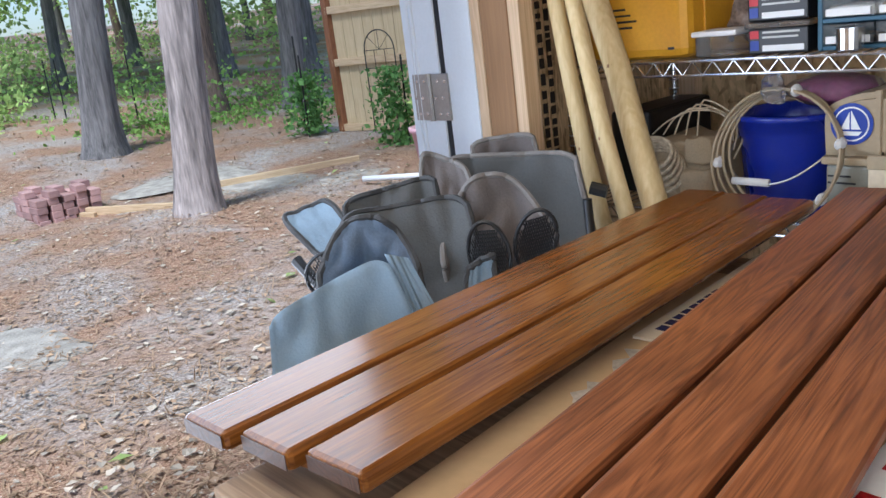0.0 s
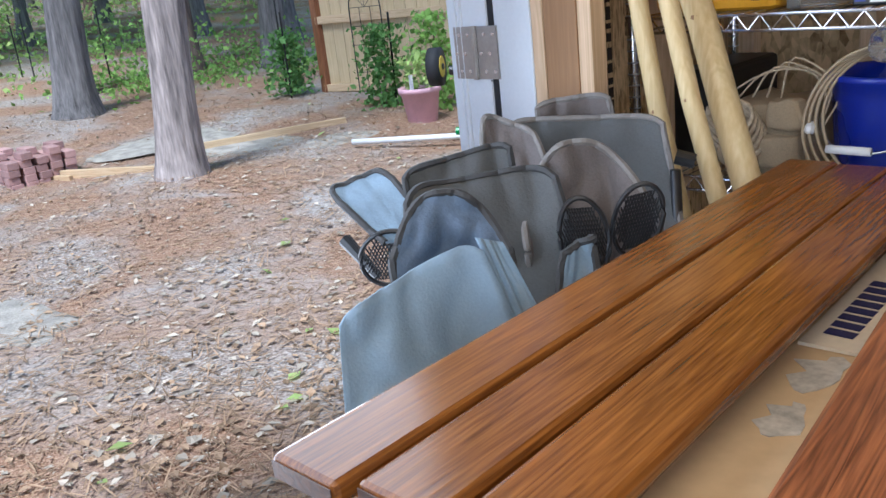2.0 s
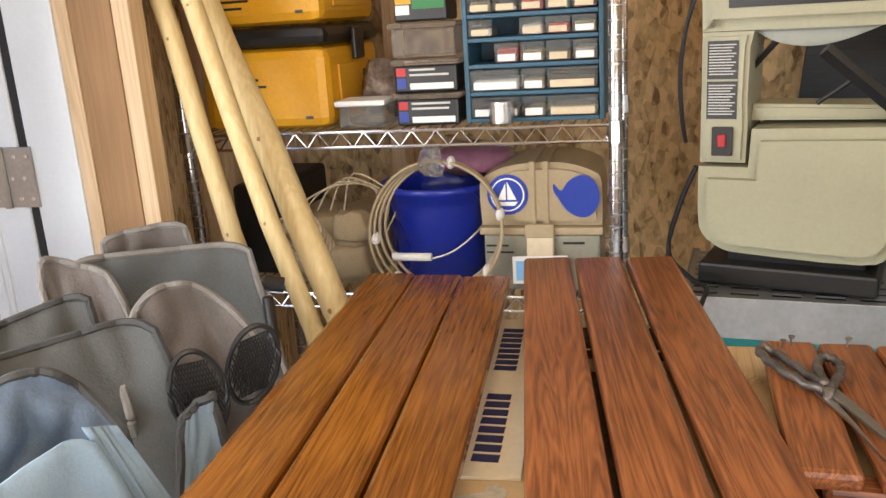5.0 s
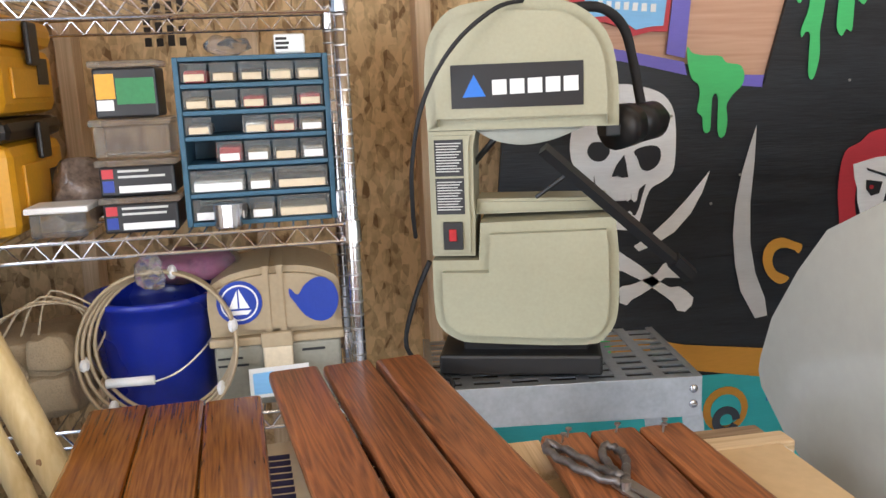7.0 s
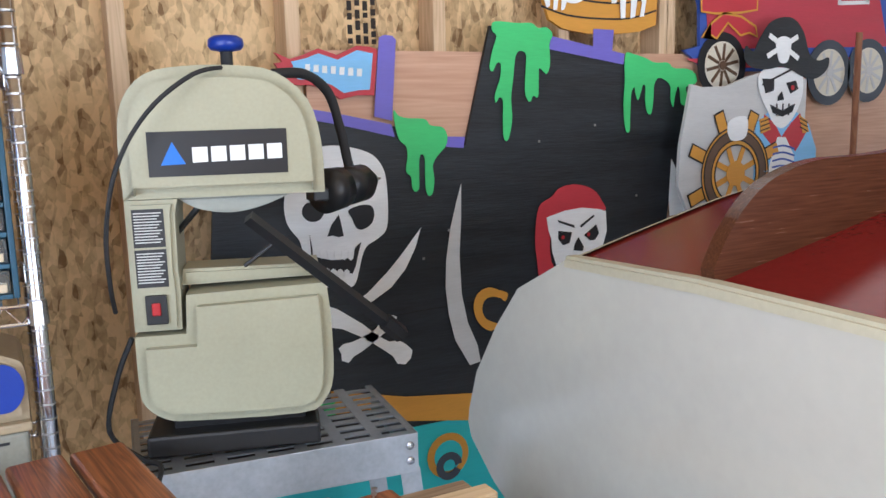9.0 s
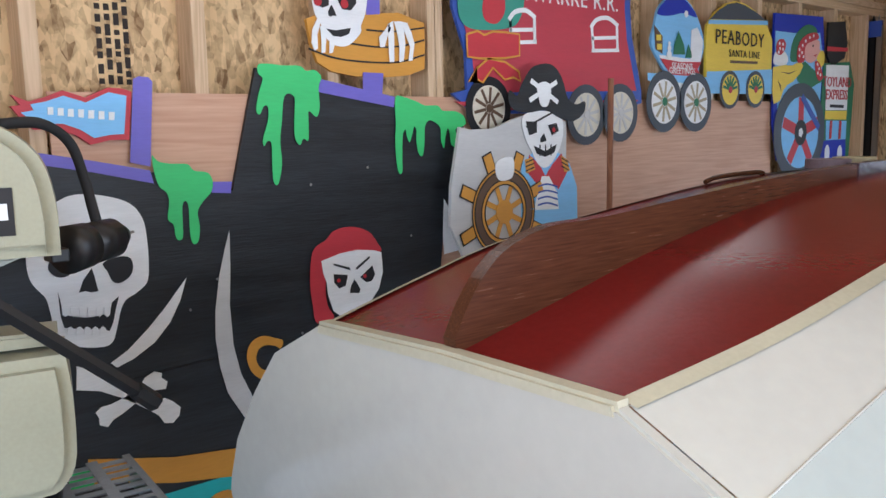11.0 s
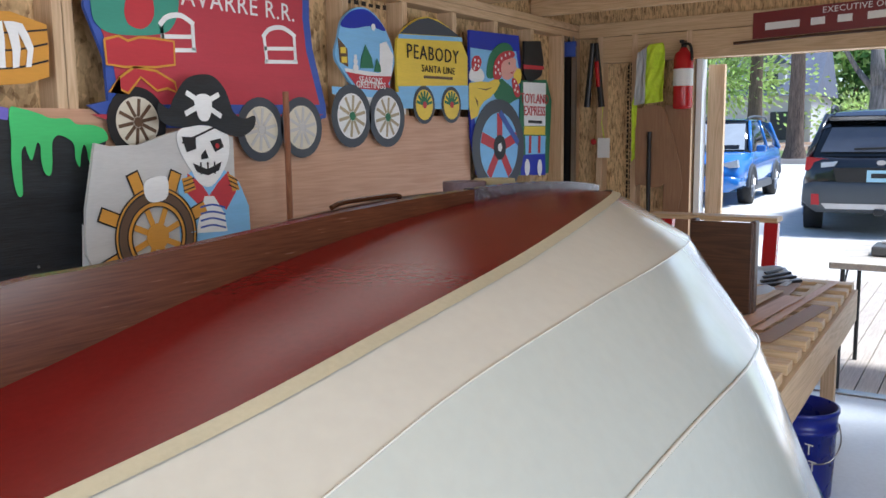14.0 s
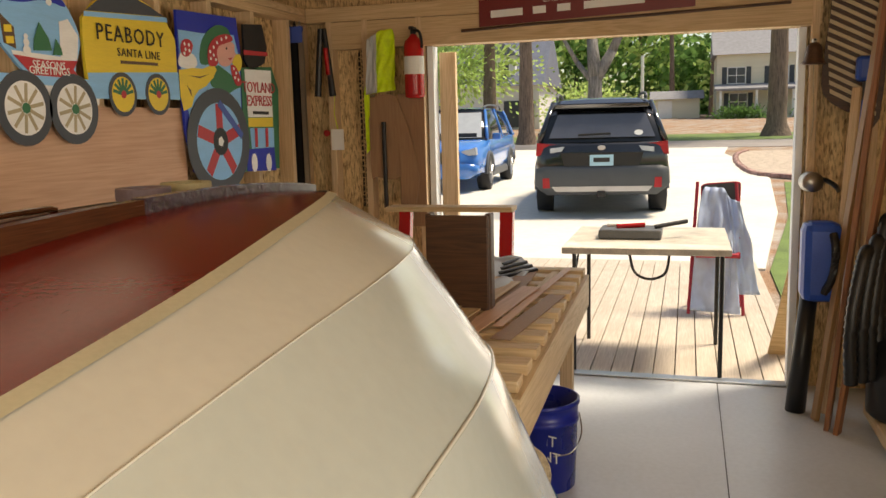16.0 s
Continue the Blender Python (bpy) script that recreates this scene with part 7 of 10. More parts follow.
part("pivot", rod((0.016, 1.085, 0.8455), (0.016, 1.085, 0.860), 0.006, n=10), M_STEEL, sc)
part("clip", box(0.30, 1.238, 0.76, 0.328, 1.2615, 0.79, 0.003), M_WHITE, bench, "white plastic clip")

# stamped print on the sheathing, as plain bars
M_STAMP = material("stamp_ink", (0.03, 0.022, 0.018), 0.8, vary=0.2, scale=30)
stamp = structure(thing("sheathing_stamp", "black stamped print on the wall sheathing", "stamp"), "black stamped print on the wall sheathing", "stamp")
rnd = random.Random(14)


def stamp_block(make, u0, u1, v0, v1, cols):
    """Upright rows of short bars."""
    w = (u1 - u0) / cols
    for c in range(cols):
        v = v0
        while v < v1 - 0.01:
            h = rnd.uniform(0.012, 0.03)
            part("print_bar", make(u0 + c * w, u0 + c * w + w * 0.6, v, min(v + h, v1)), M_STAMP, stamp)
            v += h + rnd.uniform(0.004, 0.014)


on_north = lambda u0, u1, v0, v1: box(u0, NORTH - 0.0015, v0, u1, NORTH - 0.0005, v1)
on_back = lambda u0, u1, v0, v1: box(REAR + 0.0005, u0, v0, REAR + 0.0015, u1, v1)
on_front = lambda u0, u1, v0, v1: box(FRONT - 0.0015, u0, v0, FRONT - 0.0005, u1, v1)
stamp_block(on_north, 0.575, 0.665, 1.555, 2.0, 4)
stamp_block(on_north, -0.66, -0.555, 1.425, 1.75, 4)
stamp_block(on_north, 2.95, 3.25, 1.99, 2.01, 6)
stamp_block(on_back, 1.66, 1.78, 0.6, 1.9, 4)
stamp_block(on_front, 1.925, 1.985, 0.95, 1.86, 3)
# unseen housing added for the assumed lamp above the bench
fixture = thing("shop_light", "unseen tube light assumed under the joists", "ceiling light")
part("housing", box(-0.76, 0.07, 2.03, 0.46, 0.33, 2.085, 0.008), M_WHITE, fixture)
for y in (0.14, 0.26):
    part("hanger", rod((-0.27, y, 2.085), (-0.27, y, TOP + 0.06), 0.004, n=6), M_STEEL, fixture)

# housing made up for the added fill lamp, never in view
fill_housing = thing("shop_light", "unseen housing of the fill lamp added over the boat", "ceiling light")
part("housing", box(0.28, 1.60, 2.03, 2.72, 1.84, 2.085, 0.008), M_WHITE, fill_housing)
for x in (0.335, 2.165):
    part("hanger", rod((x, 1.72, 2.085), (x, 1.72, TOP + 0.06), 0.004, n=6), M_STEEL, fill_housing)

# ---- things hung on the front wall ----
M_RED_TANK = material("extinguisher_red", (0.45, 0.012, 0.015), 0.25, vary=0.05)
M_HIVIZ = material("hi_viz_yellow", (0.62, 0.80, 0.03), 0.75, vary=0.12, scale=25, bump=0.35)
M_REFLECT = material("reflective_band", (0.42, 0.44, 0.45), 0.5, vary=0.06)
M_PATTERN = wood("pattern_plywood", (0.26, 0.14, 0.075), (0.40, 0.24, 0.13), 0.6, "Z", contrast=0.4)
inward = lambda x: (lambda u, v, w: (x - w, u, v))
ext = thing("fire_extinguisher", "red fire extinguisher with a white label on the wall", "extinguisher")
part("cylinder", lathe([(0.03, 0.0), (0.052, 0.006), (0.055, 0.02), (0.055, 0.285), (0.048, 0.31), (0.025, 0.33), (0.018, 0.345)], (5.0, 1.585, 1.572), 24), M_RED_TANK, ext, "", True)
part("valve", rod((5.0, 1.585, 1.916), (5.0, 1.585, 1.94), 0.016, n=12), M_BLACK, ext)
part("lever", box(4.96, 1.575, 1.94, 5.03, 1.60, 1.958, 0.004), M_BLACK, ext)
part("hose", pipe(curve_through([(4.99, 1.585, 1.935), (4.97, 1.545, 1.93), (4.965, 1.53, 1.89), (4.96, 1.525, 1.84)], 5), 0.008, 8), M_BLACK, ext)
part("label", lathe([(0.0556, 0.13), (0.0558, 0.131), (0.0558, 0.225), (0.0556, 0.226)], (5.0, 1.585, 1.572), 24), M_WHITE, ext, "white printed label")
vest = thing("safety_vest", "yellow high-visibility vest hanging from a nail", "vest")
cloth(vest, "cloth", (4.98, 1.80, 1.945), (4.985, 1.69, 1.955), (5.0, 1.885, 1.60), (5.0, 1.70, 1.62), M_HIVIZ, None, 0.15, 0.02, 0.016, 31)
cloth(vest, "reflective_band", (4.962, 1.845, 1.90), (4.962, 1.79, 1.93), (4.975, 1.865, 1.60), (4.975, 1.80, 1.61), M_REFLECT, None, 0.0, 0.008, 0.006, 33)
cloth(vest, "tail", (5.02, 1.895, 1.62), (5.02, 1.86, 1.62), (5.03, 1.895, 1.27), (5.03, 1.875, 1.29), M_HIVIZ, None, 0.0, 0.006, 0.006, 36)
pat = thing("plywood_pattern", "brown plywood boat patterns hung below the vest", "plywood pattern")
part("sheet", slab(curve_through([(1.868, 1.16), (1.868, 1.55), (1.84, 1.585), (1.76, 1.60), (1.70, 1.56), (1.69, 1.40), (1.69, 1.14), (1.84, 1.135)], 4, True), inward(5.03), 0.008), M_PATTERN, pat)
part("curved_rib", slab([(1.745, 1.60), (1.70, 1.585), (1.64, 1.42), (1.595, 1.25), (1.578, 1.12), (1.60, 0.99), (1.64, 0.90), (1.70, 0.89), (1.685, 1.05), (1.685, 1.2), (1.70, 1.38), (1.73, 1.50)], inward(5.02), 0.008), M_PATTERN, pat)
part("dark_bar", rod((5.005, 1.778, 0.96), (5.005, 1.778, 1.446), 0.013, n=10), M_BLACK, pat)
part("back_sheet", box(5.035, 1.545, 0.85, 5.045, 1.70, 1.60, 0.001), M_PATTERN, pat)
lop = thing("loppers", "long black and red garden loppers on the wall", "loppers")
part("handle", rod((5.03, 2.15, 1.98), (5.03, 2.185, 1.60), 0.016, 0.02, 10), M_BLACK, lop)
part("handle", rod((5.03, 2.13, 1.98), (5.03, 2.09, 1.60), 0.014, 0.02, 10), M_BLACK, lop)
part("red_sleeve", rod((5.02, 2.12, 1.87), (5.02, 2.108, 1.72), 0.014, n=10), M_RED_TANK, lop)
tagcard = thing("paper_tag", "white paper tag on a yellow string", "tag")
part("card", slab([(2.112, 1.292), (2.034, 1.292), (2.034, 1.412), (2.112, 1.412)], inward(5.03), 0.002), M_WHITE, tagcard)
part("string", pipe([(5.03, 2.07, 1.41), (5.035, 2.09, 1.50), (5.04, 2.085, 1.60)], 0.0025, 5), M_HIVIZ, tagcard)
part("flag", ball((5.03, 2.14, 1.39), 0.02, (0.4, 1, 1), n=8), M_SWITCH, tagcard, "orange marker flag")
for y, col in ((2.335, M_BLACK), (2.30, M_BLACK), (2.27, M_STEEL)):
    sk = tagged(part("ski", slab([(-0.02, 0.0), (0.02, 0.0), (0.02, 1.95), (0.0, 2.02), (-0.02, 1.95)], lambda u, v, w: (4.93 + w, y - 0.035 + u, v + 0.001), 0.012), col), "dark long tool standing in the corner", "ski", "corner tools")
    part("tip", box(4.925, y - 0.052, 1.90, 4.948, y - 0.018, 1.99, 0.003), A_BLUE, sk, "blue tip")

sign = thing("name_sign", "dark red engraved sign board above the front doorway", "sign")
tilt = math.atan2(1.982 - 1.945, 0.116 - 1.213)
part("board", slab([(1.225, 1.942), (0.10, 1.985), (0.10, 2.125), (1.225, 2.082)], inward(5.068), 0.012, bevel=0.002), material("sign_red", (0.16, 0.012, 0.014), 0.35, vary=0.08), sign)
mm = Matrix(((0, 0, -1, 5.0545), (-1, 0, 0, 0.66), (0.038, 1, 0, 2.075), (0, 0, 0, 1)))
letters("EXECUTIVE OFFICER", mm, 0.045, M_WHITE, sign, "lettering", 1.05)
for y0, y1 in ((1.16, 0.985), (0.93, 0.86), (0.80, 0.73), (0.66, 0.35)):
    z = 2.002 + (1.16 - y0) * 0.038
    part("name_bar", slab([(y0, z - 0.016), (y1, z - 0.016 + (y0 - y1) * 0.038), (y1, z + 0.022 + (y0 - y1) * 0.038), (y0, z + 0.022)], inward(5.0555), 0.001), M_WHITE, sign, "plain white bar")
rodp = tagged(part("metal_rod", pipe([(5.04, 1.32, 1.925), (5.03, 0.9, 1.94), (5.035, 0.4, 1.95), (5.04, -0.35, 1.975)], 0.008, 8), M_DARKPLY), "long dark stick resting along the door header", "stick")
bell = thing("bell", "small weathered brass bell with a rope at the doorway", "bell")
part("cup", lathe([(0.058, 0.0), (0.056, 0.006), (0.045, 0.02), (0.038, 0.06), (0.034, 0.085), (0.02, 0.10), (0.006, 0.105)], (5.0, -0.457, 1.67), 20), M_DARKPLY, bell, "", True)
part("arm", rod((5.07, -0.457, 1.79), (4.98, -0.457, 1.785), 0.006, n=8), M_BLACK, bell)
part("hanger", rod((5.0, -0.457, 1.77), (5.0, -0.457, 1.79), 0.012, n=8), M_STEEL, bell)
part("rope", pipe(curve_through([(5.0, -0.457, 1.68), (5.0, -0.46, 1.55), (5.0, -0.465, 1.40), (5.0, -0.455, 1.30)], 5), 0.0035, 6), M_ROPE, bell)
clampb = thing("lamp_clamp", "round metal clamp lamp on a bent arm", "lamp")
part("shade", rod((5.0, -0.455, 1.10), (4.93, -0.47, 1.10), 0.05, 0.048, 20), M_STEEL, clampb, "", True)
part("arm", pipe(curve_through([(5.0, -0.46, 1.10), (4.97, -0.52, 1.11), (4.93, -0.57, 1.08), (5.05, -0.60, 1.05)], 5), 0.012, 8), M_BLACK, clampb)
grat = thing("slatted_grating", "round-ended wooden grating of pale slats on the wall", "grating")
for k in range(13):
    z = 1.53 + 0.042 * k
    y0 = -0.52 - 0.02 * abs(k - 6) / 6
    part("slat", slab([(y0, z), (-0.75, z - 0.115), (-0.75, z - 0.095), (y0, z + 0.020)], inward(5.05), 0.012), M_LABEL, grat)
part("rim", slab(curve_through([(-0.515, 1.52), (-0.51, 1.70), (-0.53, 1.90), (-0.56, 2.04), (-0.77, 2.04), (-0.77, 1.40), (-0.66, 1.42)], 3, True), inward(5.06), 0.008), M_DARKPLY, grat)

# ---- tools standing in the front corner ----
bl = thing("leaf_blower", "blue leaf blower with a long black tube standing up", "leaf blower")
part("tube", rod((4.735, -0.40, 0.0), (4.755, -0.445, 0.58), 0.047, 0.04, 20), M_BLACK, bl, "black tube", True)
M_BLUEPL = material("blower_blue", (0.015, 0.075, 0.42), 0.35, vary=0.08)
bm = box(4.68, -0.575, 0.55, 4.83, -0.40, 0.93, 0.04)
part("body", bm, M_BLUEPL, bl, "blue motor housing")
part("handle", pipe(curve_through([(4.69, -0.50, 0.60), (4.655, -0.53, 0.68), (4.655, -0.54, 0.80), (4.69, -0.53, 0.88)], 5), 0.02, 8), M_BLACK, bl)
part("cap", rod((4.76, -0.46, 0.89), (4.76, -0.462, 0.925), 0.045, 0.04, 16), M_BLACK, bl)
for k, (foot, tip, w, mt) in enumerate((((4.62, -0.475, 0.0), (4.70, -0.70, 1.95), 0.045, M_TRIM), ((4.50, -0.51, 0.0), (4.45, -0.66, 1.95), 0.055, M_CEDAR), ((4.45, -0.545, 0.0), (4.35, -0.72, 1.8), 0.05, M_CEDAR), ((4.72, -0.53, 0.0), (4.85, -0.63, 1.55), 0.04, M_STUD))):
    f, tp = Vector(foot), Vector(tip)
    q = (tp - f).to_track_quat("Z", "Y").to_matrix().to_4x4()
    bm = box(-w / 2, -0.011, 0, w / 2, 0.011, (tp - f).length, 0.003)
    ob = part("leaning_board", bm, mt)
    ob.matrix_world = Matrix.Translation(f) @ q
    tagged(ob, "long reddish wooden board leaning in the corner", "board", "leaning boards")
dust = thing("long_handled_brush", "blue brush heads on a steel pole in the corner", "brush")
part("pole", rod((4.93, -0.60, 0.0), (4.99, -0.68, 1.45), 0.011, n=10), M_STEEL, dust)
part("head", box(4.96, -0.73, 1.58, 5.03, -0.645, 1.70, 0.02), M_BLUEPL, dust, "blue brush head")
part("head", box(4.95, -0.70, 1.35, 5.02, -0.63, 1.49, 0.015), M_BLUEPL, dust, "blue brush head")
part("neck", rod((4.99, -0.68, 1.44), (4.995, -0.69, 1.60), 0.014, n=10), M_BLACK, dust)
hose = thing("vacuum_hose", "thick ribbed black vacuum hose hanging in loops", "hose")
for k, (y, top, r) in enumerate(((-0.575, 0.86, 0.03), (-0.625, 0.90, 0.03), (-0.67, 0.98, 0.03))):
    loop = curve_through([(4.25 + 0.05 * k, y + 0.02, 0.30), (4.22 + 0.05 * k, y + 0.035, 0.55), (4.25 + 0.05 * k, y, top - 0.06), (4.30 + 0.05 * k, y - 0.03, top), (4.36 + 0.05 * k, y - 0.06, top - 0.1), (4.38 + 0.05 * k, y - 0.06, 0.5), (4.36, y - 0.05, 0.28)], 14)
    bm = bmesh.new()
    pipe(loop, r, 12, bm=bm)
    rings = [v for v in bm.verts]
    for i in range(len(loop)):
        if i % 2:
            c = Vector(loop[i])
            for v in rings[i * 12:(i + 1) * 12]:
                v.co = c + (v.co - c) * 0.84
    part("loop", bm, M_BLACK, hose, "", True)
vac = thing("shop_vacuum", "black shop vacuum on a wooden dolly", "vacuum")
part("tank", lathe([(0.16, 0.0), (0.18, 0.02), (0.185, 0.28), (0.17, 0.33), (0.10, 0.36)], (4.42, -0.83, 0.11), 24), M_BLACK, vac, "", True)
part("dolly", box(4.10, -1.02, 0.05, 4.62, -0.68, 0.105, 0.004), M_PINE, vac, "wooden dolly")
for x in (4.16, 4.56):
    for y in (-0.97, -0.73):
        part("caster", rod((x, y - 0.012, 0.025), (x, y + 0.012, 0.025), 0.025, n=14), M_BLACK, vac)

# ---- slatted table beyond the bow, with its clutter ----
lt = thing("slatted_table", "long timber table with spaced cross slats and side boards", "table")
for y in (0.565, 1.30):
    bm = slab([(2.72, 0.50), (4.44, 0.56), (4.44, 0.705), (2.72, 0.665)], lambda u, v, w: (u, y + w, v), 0.038, bevel=0.002)
    part("side_board", bm, M_PINE, lt)
for k in range(11):
    x = 2.76 + 0.158 * k
    z = 0.667 + 0.0235 * (x - 2.72)
    part("slat", box(x, 0.58, z, x + 0.085, 1.33, z + 0.036, 0.004), M_PINE_Y, lt)
for x in (2.80, 4.36):
    for y in (0.66, 1.26):
        part("leg", box(x - 0.03, y - 0.03, 0.0, x + 0.03, y + 0.03, 0.56, 0.003), M_STUD, lt)
rnd = random.Random(8)
for k in range(9):
    x0, y0 = 3.05 + rnd.uniform(0, 0.5), 0.70 + 0.035 * k + rnd.uniform(-0.02, 0.02)
    ln, w = rnd.uniform(0.6, 1.15), rnd.uniform(0.03, 0.09)
    ang = rnd.uniform(-0.16, 0.08)
    zb = 0.667 + 0.0235 * (x0 - 2.72) + 0.037 + 0.0035 * k
    bm = box(0, -w / 2, 0, ln, w / 2, 0.0032, 0.0)
    ob = part("veneer_offcut", bm, rnd.choice([M_PLY, M_PATTERN, M_PATTERN, M_PINE]))
    ob.matrix_world = Matrix.Translation((x0, y0, zb)) @ Matrix.Rotation(ang, 4, "Z") @ Matrix.Rotation(-0.0235, 4, "Y")
    tagged(ob, "thin wooden offcut strip lying on the slatted table", "wood strip", "offcut strips")
cl = thing("plastic_sheet", "crumpled translucent plastic sheet on the slatted table", "plastic sheet")
cloth(cl, "film", (3.55, 1.20, 0.80), (4.30, 1.10, 0.86), (3.50, 0.86, 0.735), (4.34, 0.80, 0.76), M_REFLECT, None, 0.0, 0.02, 0.02, 41)
crate = thing("dark_panel_box", "dark varnished wooden tray standing on edge", "wooden tray")
part("face", box(3.48, 0.828, 0.735, 3.50, 1.07, 1.095, 0.006), M_DARKPLY, crate)
part("frame", box(3.501, 0.822, 0.735, 3.56, 0.845, 1.10, 0.006), M_DARKPLY, crate)
part("frame", box(3.501, 1.053, 0.735, 3.56, 1.076, 1.10, 0.006), M_DARKPLY, crate)
rb = thing("red_sawhorse", "red sawhorse carrying a small cluttered board", "sawhorse")
part("leg", slab([(0.985, 0.0), (1.06, 0.0), (1.02, 0.985), (0.955, 0.985)], inward(4.62), 0.05), M_RED_TANK, rb, "red leg")
part("leg", slab([(1.55, 0.0), (1.62, 0.0), (1.55, 0.985), (1.49, 0.985)], inward(4.62), 0.05), M_RED_TANK, rb, "red leg")
part("board", box(4.55, 0.955, 0.987, 4.68, 1.62, 1.012, 0.004), M_PINE_Y, rb)
tools = thing("hand_tools", "dark hand tools lying on the slatted table", "tools")
for k in range(4):
    part("tool", rod((4.05 + 0.05 * k, 0.93, 0.752 + 0.012 * k), (4.25 + 0.03 * k, 0.78 + 0.03 * k, 0.758 + 0.012 * k), 0.008, n=8), M_BLACK, tools)
b2 = thing("bucket", "blue five-gallon bucket with white lettering on the floor", "bucket")
part("body", lathe([(0.128, 0.0), (0.132, 0.004), (0.142, 0.27), (0.148, 0.272), (0.148, 0.29), (0.143, 0.292), (0.146, 0.34), (0.151, 0.342), (0.151, 0.358), (0.146, 0.36), (0.139, 0.357), (0.125, 0.02)], (3.66, 0.665, 0.0), 36), M_BUCKET, b2, "", True)
part("bail", pipe(curve_through([(3.66, 0.515, 0.30), (3.60, 0.50, 0.24), (3.55, 0.53, 0.18), (3.54, 0.60, 0.16)], 5), 0.0028, 6), M_STEEL, b2)
for k, txt in enumerate(("IT", "NT")):
    mm = Matrix(((-0.35, 0, -0.94, 3.522 + 0.003 * k), (-0.94, 0, 0.35, 0.607), (0, 1, 0, 0.225 - 0.065 * k), (0, 0, 0, 1)))
    letters(txt, mm, 0.06, M_WHITE, b2, "lettering")
for rx, ry, tone, label in ((1.91, 1.155, (0.16, 0.115, 0.13), "roll of dull purple tape lying on the hull"), (2.05, 1.15, (0.36, 0.31, 0.17), "roll of olive masking tape lying on the hull")):
    roll = part("tape_roll", lathe([(0.036, 0.0), (0.052, 0.0), (0.053, 0.002), (0.053, 0.022), (0.052, 0.024), (0.036, 0.024), (0.036, 0.0)], (rx, ry, 1.3075), 28), material("tape_roll_paper", tone, 0.6, vary=0.1, scale=30))
    tagged(roll, label, "tape roll", "tape rolls on the hull")
rope2 = thing("rope_coil", "coil of white rope hanging at the boat's bow", "rope")
for k in range(4):
    ring = [(2.98 + 0.004 * k + 0.01 * math.sin(2 * a), 0.60 - 0.006 * k + 0.055 * math.cos(a), 0.33 + (0.10 - 0.006 * k) * math.sin(a)) for a in [2 * math.pi * j / 28 for j in range(28)]]
    part("turn", pipe(ring, 0.006, 6, closed=True), M_ROPE, rope2, "", True)
part("hanger", pipe([(2.98, 0.605, 0.42), (2.97, 0.612, 0.58)], 0.005, 6), M_ROPE, rope2)
pt = tagged(part("table_post", box(2.93, 0.60, 0.0, 3.0, 0.66, 0.56, 0.003), M_STUD), "timber post under the slatted table", "post")
tagged(part("tray", box(2.02, 1.24, 1.235, 2.24, 1.32, 1.275, 0.004), material("tray_plum", (0.16, 0.10, 0.11), 0.5, vary=0.1)), "small plum tray lying on the hull", "tray")
tagged(part("green_strip", box(2.26, 1.17, 1.24, 2.60, 1.21, 1.285, 0.004), M_TAPE), "pale green block lying on the hull", "block")

# ---- folding table, chair and shirt on the deck ----
ft = thing("folding_table", "paint-stained folding table on the deck", "folding table")
part("top", box(5.10, -0.11, 0.695, 6.02, 0.79, 0.732, 0.006), material("table_top", (0.58, 0.53, 0.45), 0.6, vary=0.18, scale=9, bump=0.1), ft)
for y in (-0.065, 0.73):
    for x, dx in ((5.19, -0.015), (5.92, 0.0)):
        part("leg", rod((x, y, 0.695), (x + dx, y, 0.0), 0.0125, n=12), M_BLACK, ft, "dark metal leg")
    part("brace", rod((5.20, y, 0.55), (5.45, y, 0.693), 0.006, n=8), M_BLACK, ft)
part("strap", pipe(curve_through([(5.12, 0.42, 0.694), (5.10, 0.39, 0.60), (5.10, 0.31, 0.565), (5.10, 0.23, 0.60), (5.12, 0.21, 0.694)], 5), 0.008, 6), M_BLACK, ft, "black carrying strap")
tb = thing("tool_case", "open dark grey plastic tool case on the folding table", "tool case")
part("tray", box(5.42, 0.26, 0.733, 5.66, 0.62, 0.79, 0.012), material("case_grey", (0.10, 0.105, 0.11), 0.5, vary=0.1), tb)
part("tool", rod((5.5, 0.30, 0.80), (5.58, 0.12, 0.825), 0.013, n=10), M_BLACK, tb)
part("tool", rod((5.5, 0.52, 0.80), (5.55, 0.36, 0.805), 0.014, n=10), M_RED_TANK, tb)
part("tool", rod((5.58, 0.58, 0.798), (5.55, 0.42, 0.80), 0.012, n=10), M_WHITE, tb)
M_SHIRT = material("shirt_blue", (0.47, 0.56, 0.76), 0.85, vary=0.06, scale=18, bump=0.2, fine=220)
M_CHAIRRED = material("chair_red", (0.42, 0.03, 0.05), 0.7, vary=0.1)
ch = thing("folding_chair", "red and grey folding chair on the deck", "folding chair")
for a, b in (((6.75, 0.10, 0.0), (6.95, 0.05, 0.95)), ((6.75, -0.28, 0.0), (6.95, -0.22, 0.95)), ((7.05, 0.10, 0.0), (6.78, 0.05, 0.45)), ((7.05, -0.28, 0.0), (6.78, -0.24, 0.45))):
    part("leg", rod(a, b, 0.012, n=10), M_CHAIRRED, ch, "red tube leg")
part("seat", box(6.72, -0.24, 0.42, 7.05, 0.06, 0.45, 0.01), M_CHAIRRED, ch)
cloth(ch, "backrest", (6.97, 0.02, 0.93), (6.97, -0.25, 0.95), (6.93, 0.02, 0.62), (6.93, -0.24, 0.62), M_CLOTH_GREY, M_CHAIRRED, 0.05, 0.01, 0.006, 51, label="grey back cloth with red binding")
shirt = thing("shirt", "light blue long shirt draped over the folding chair", "shirt")
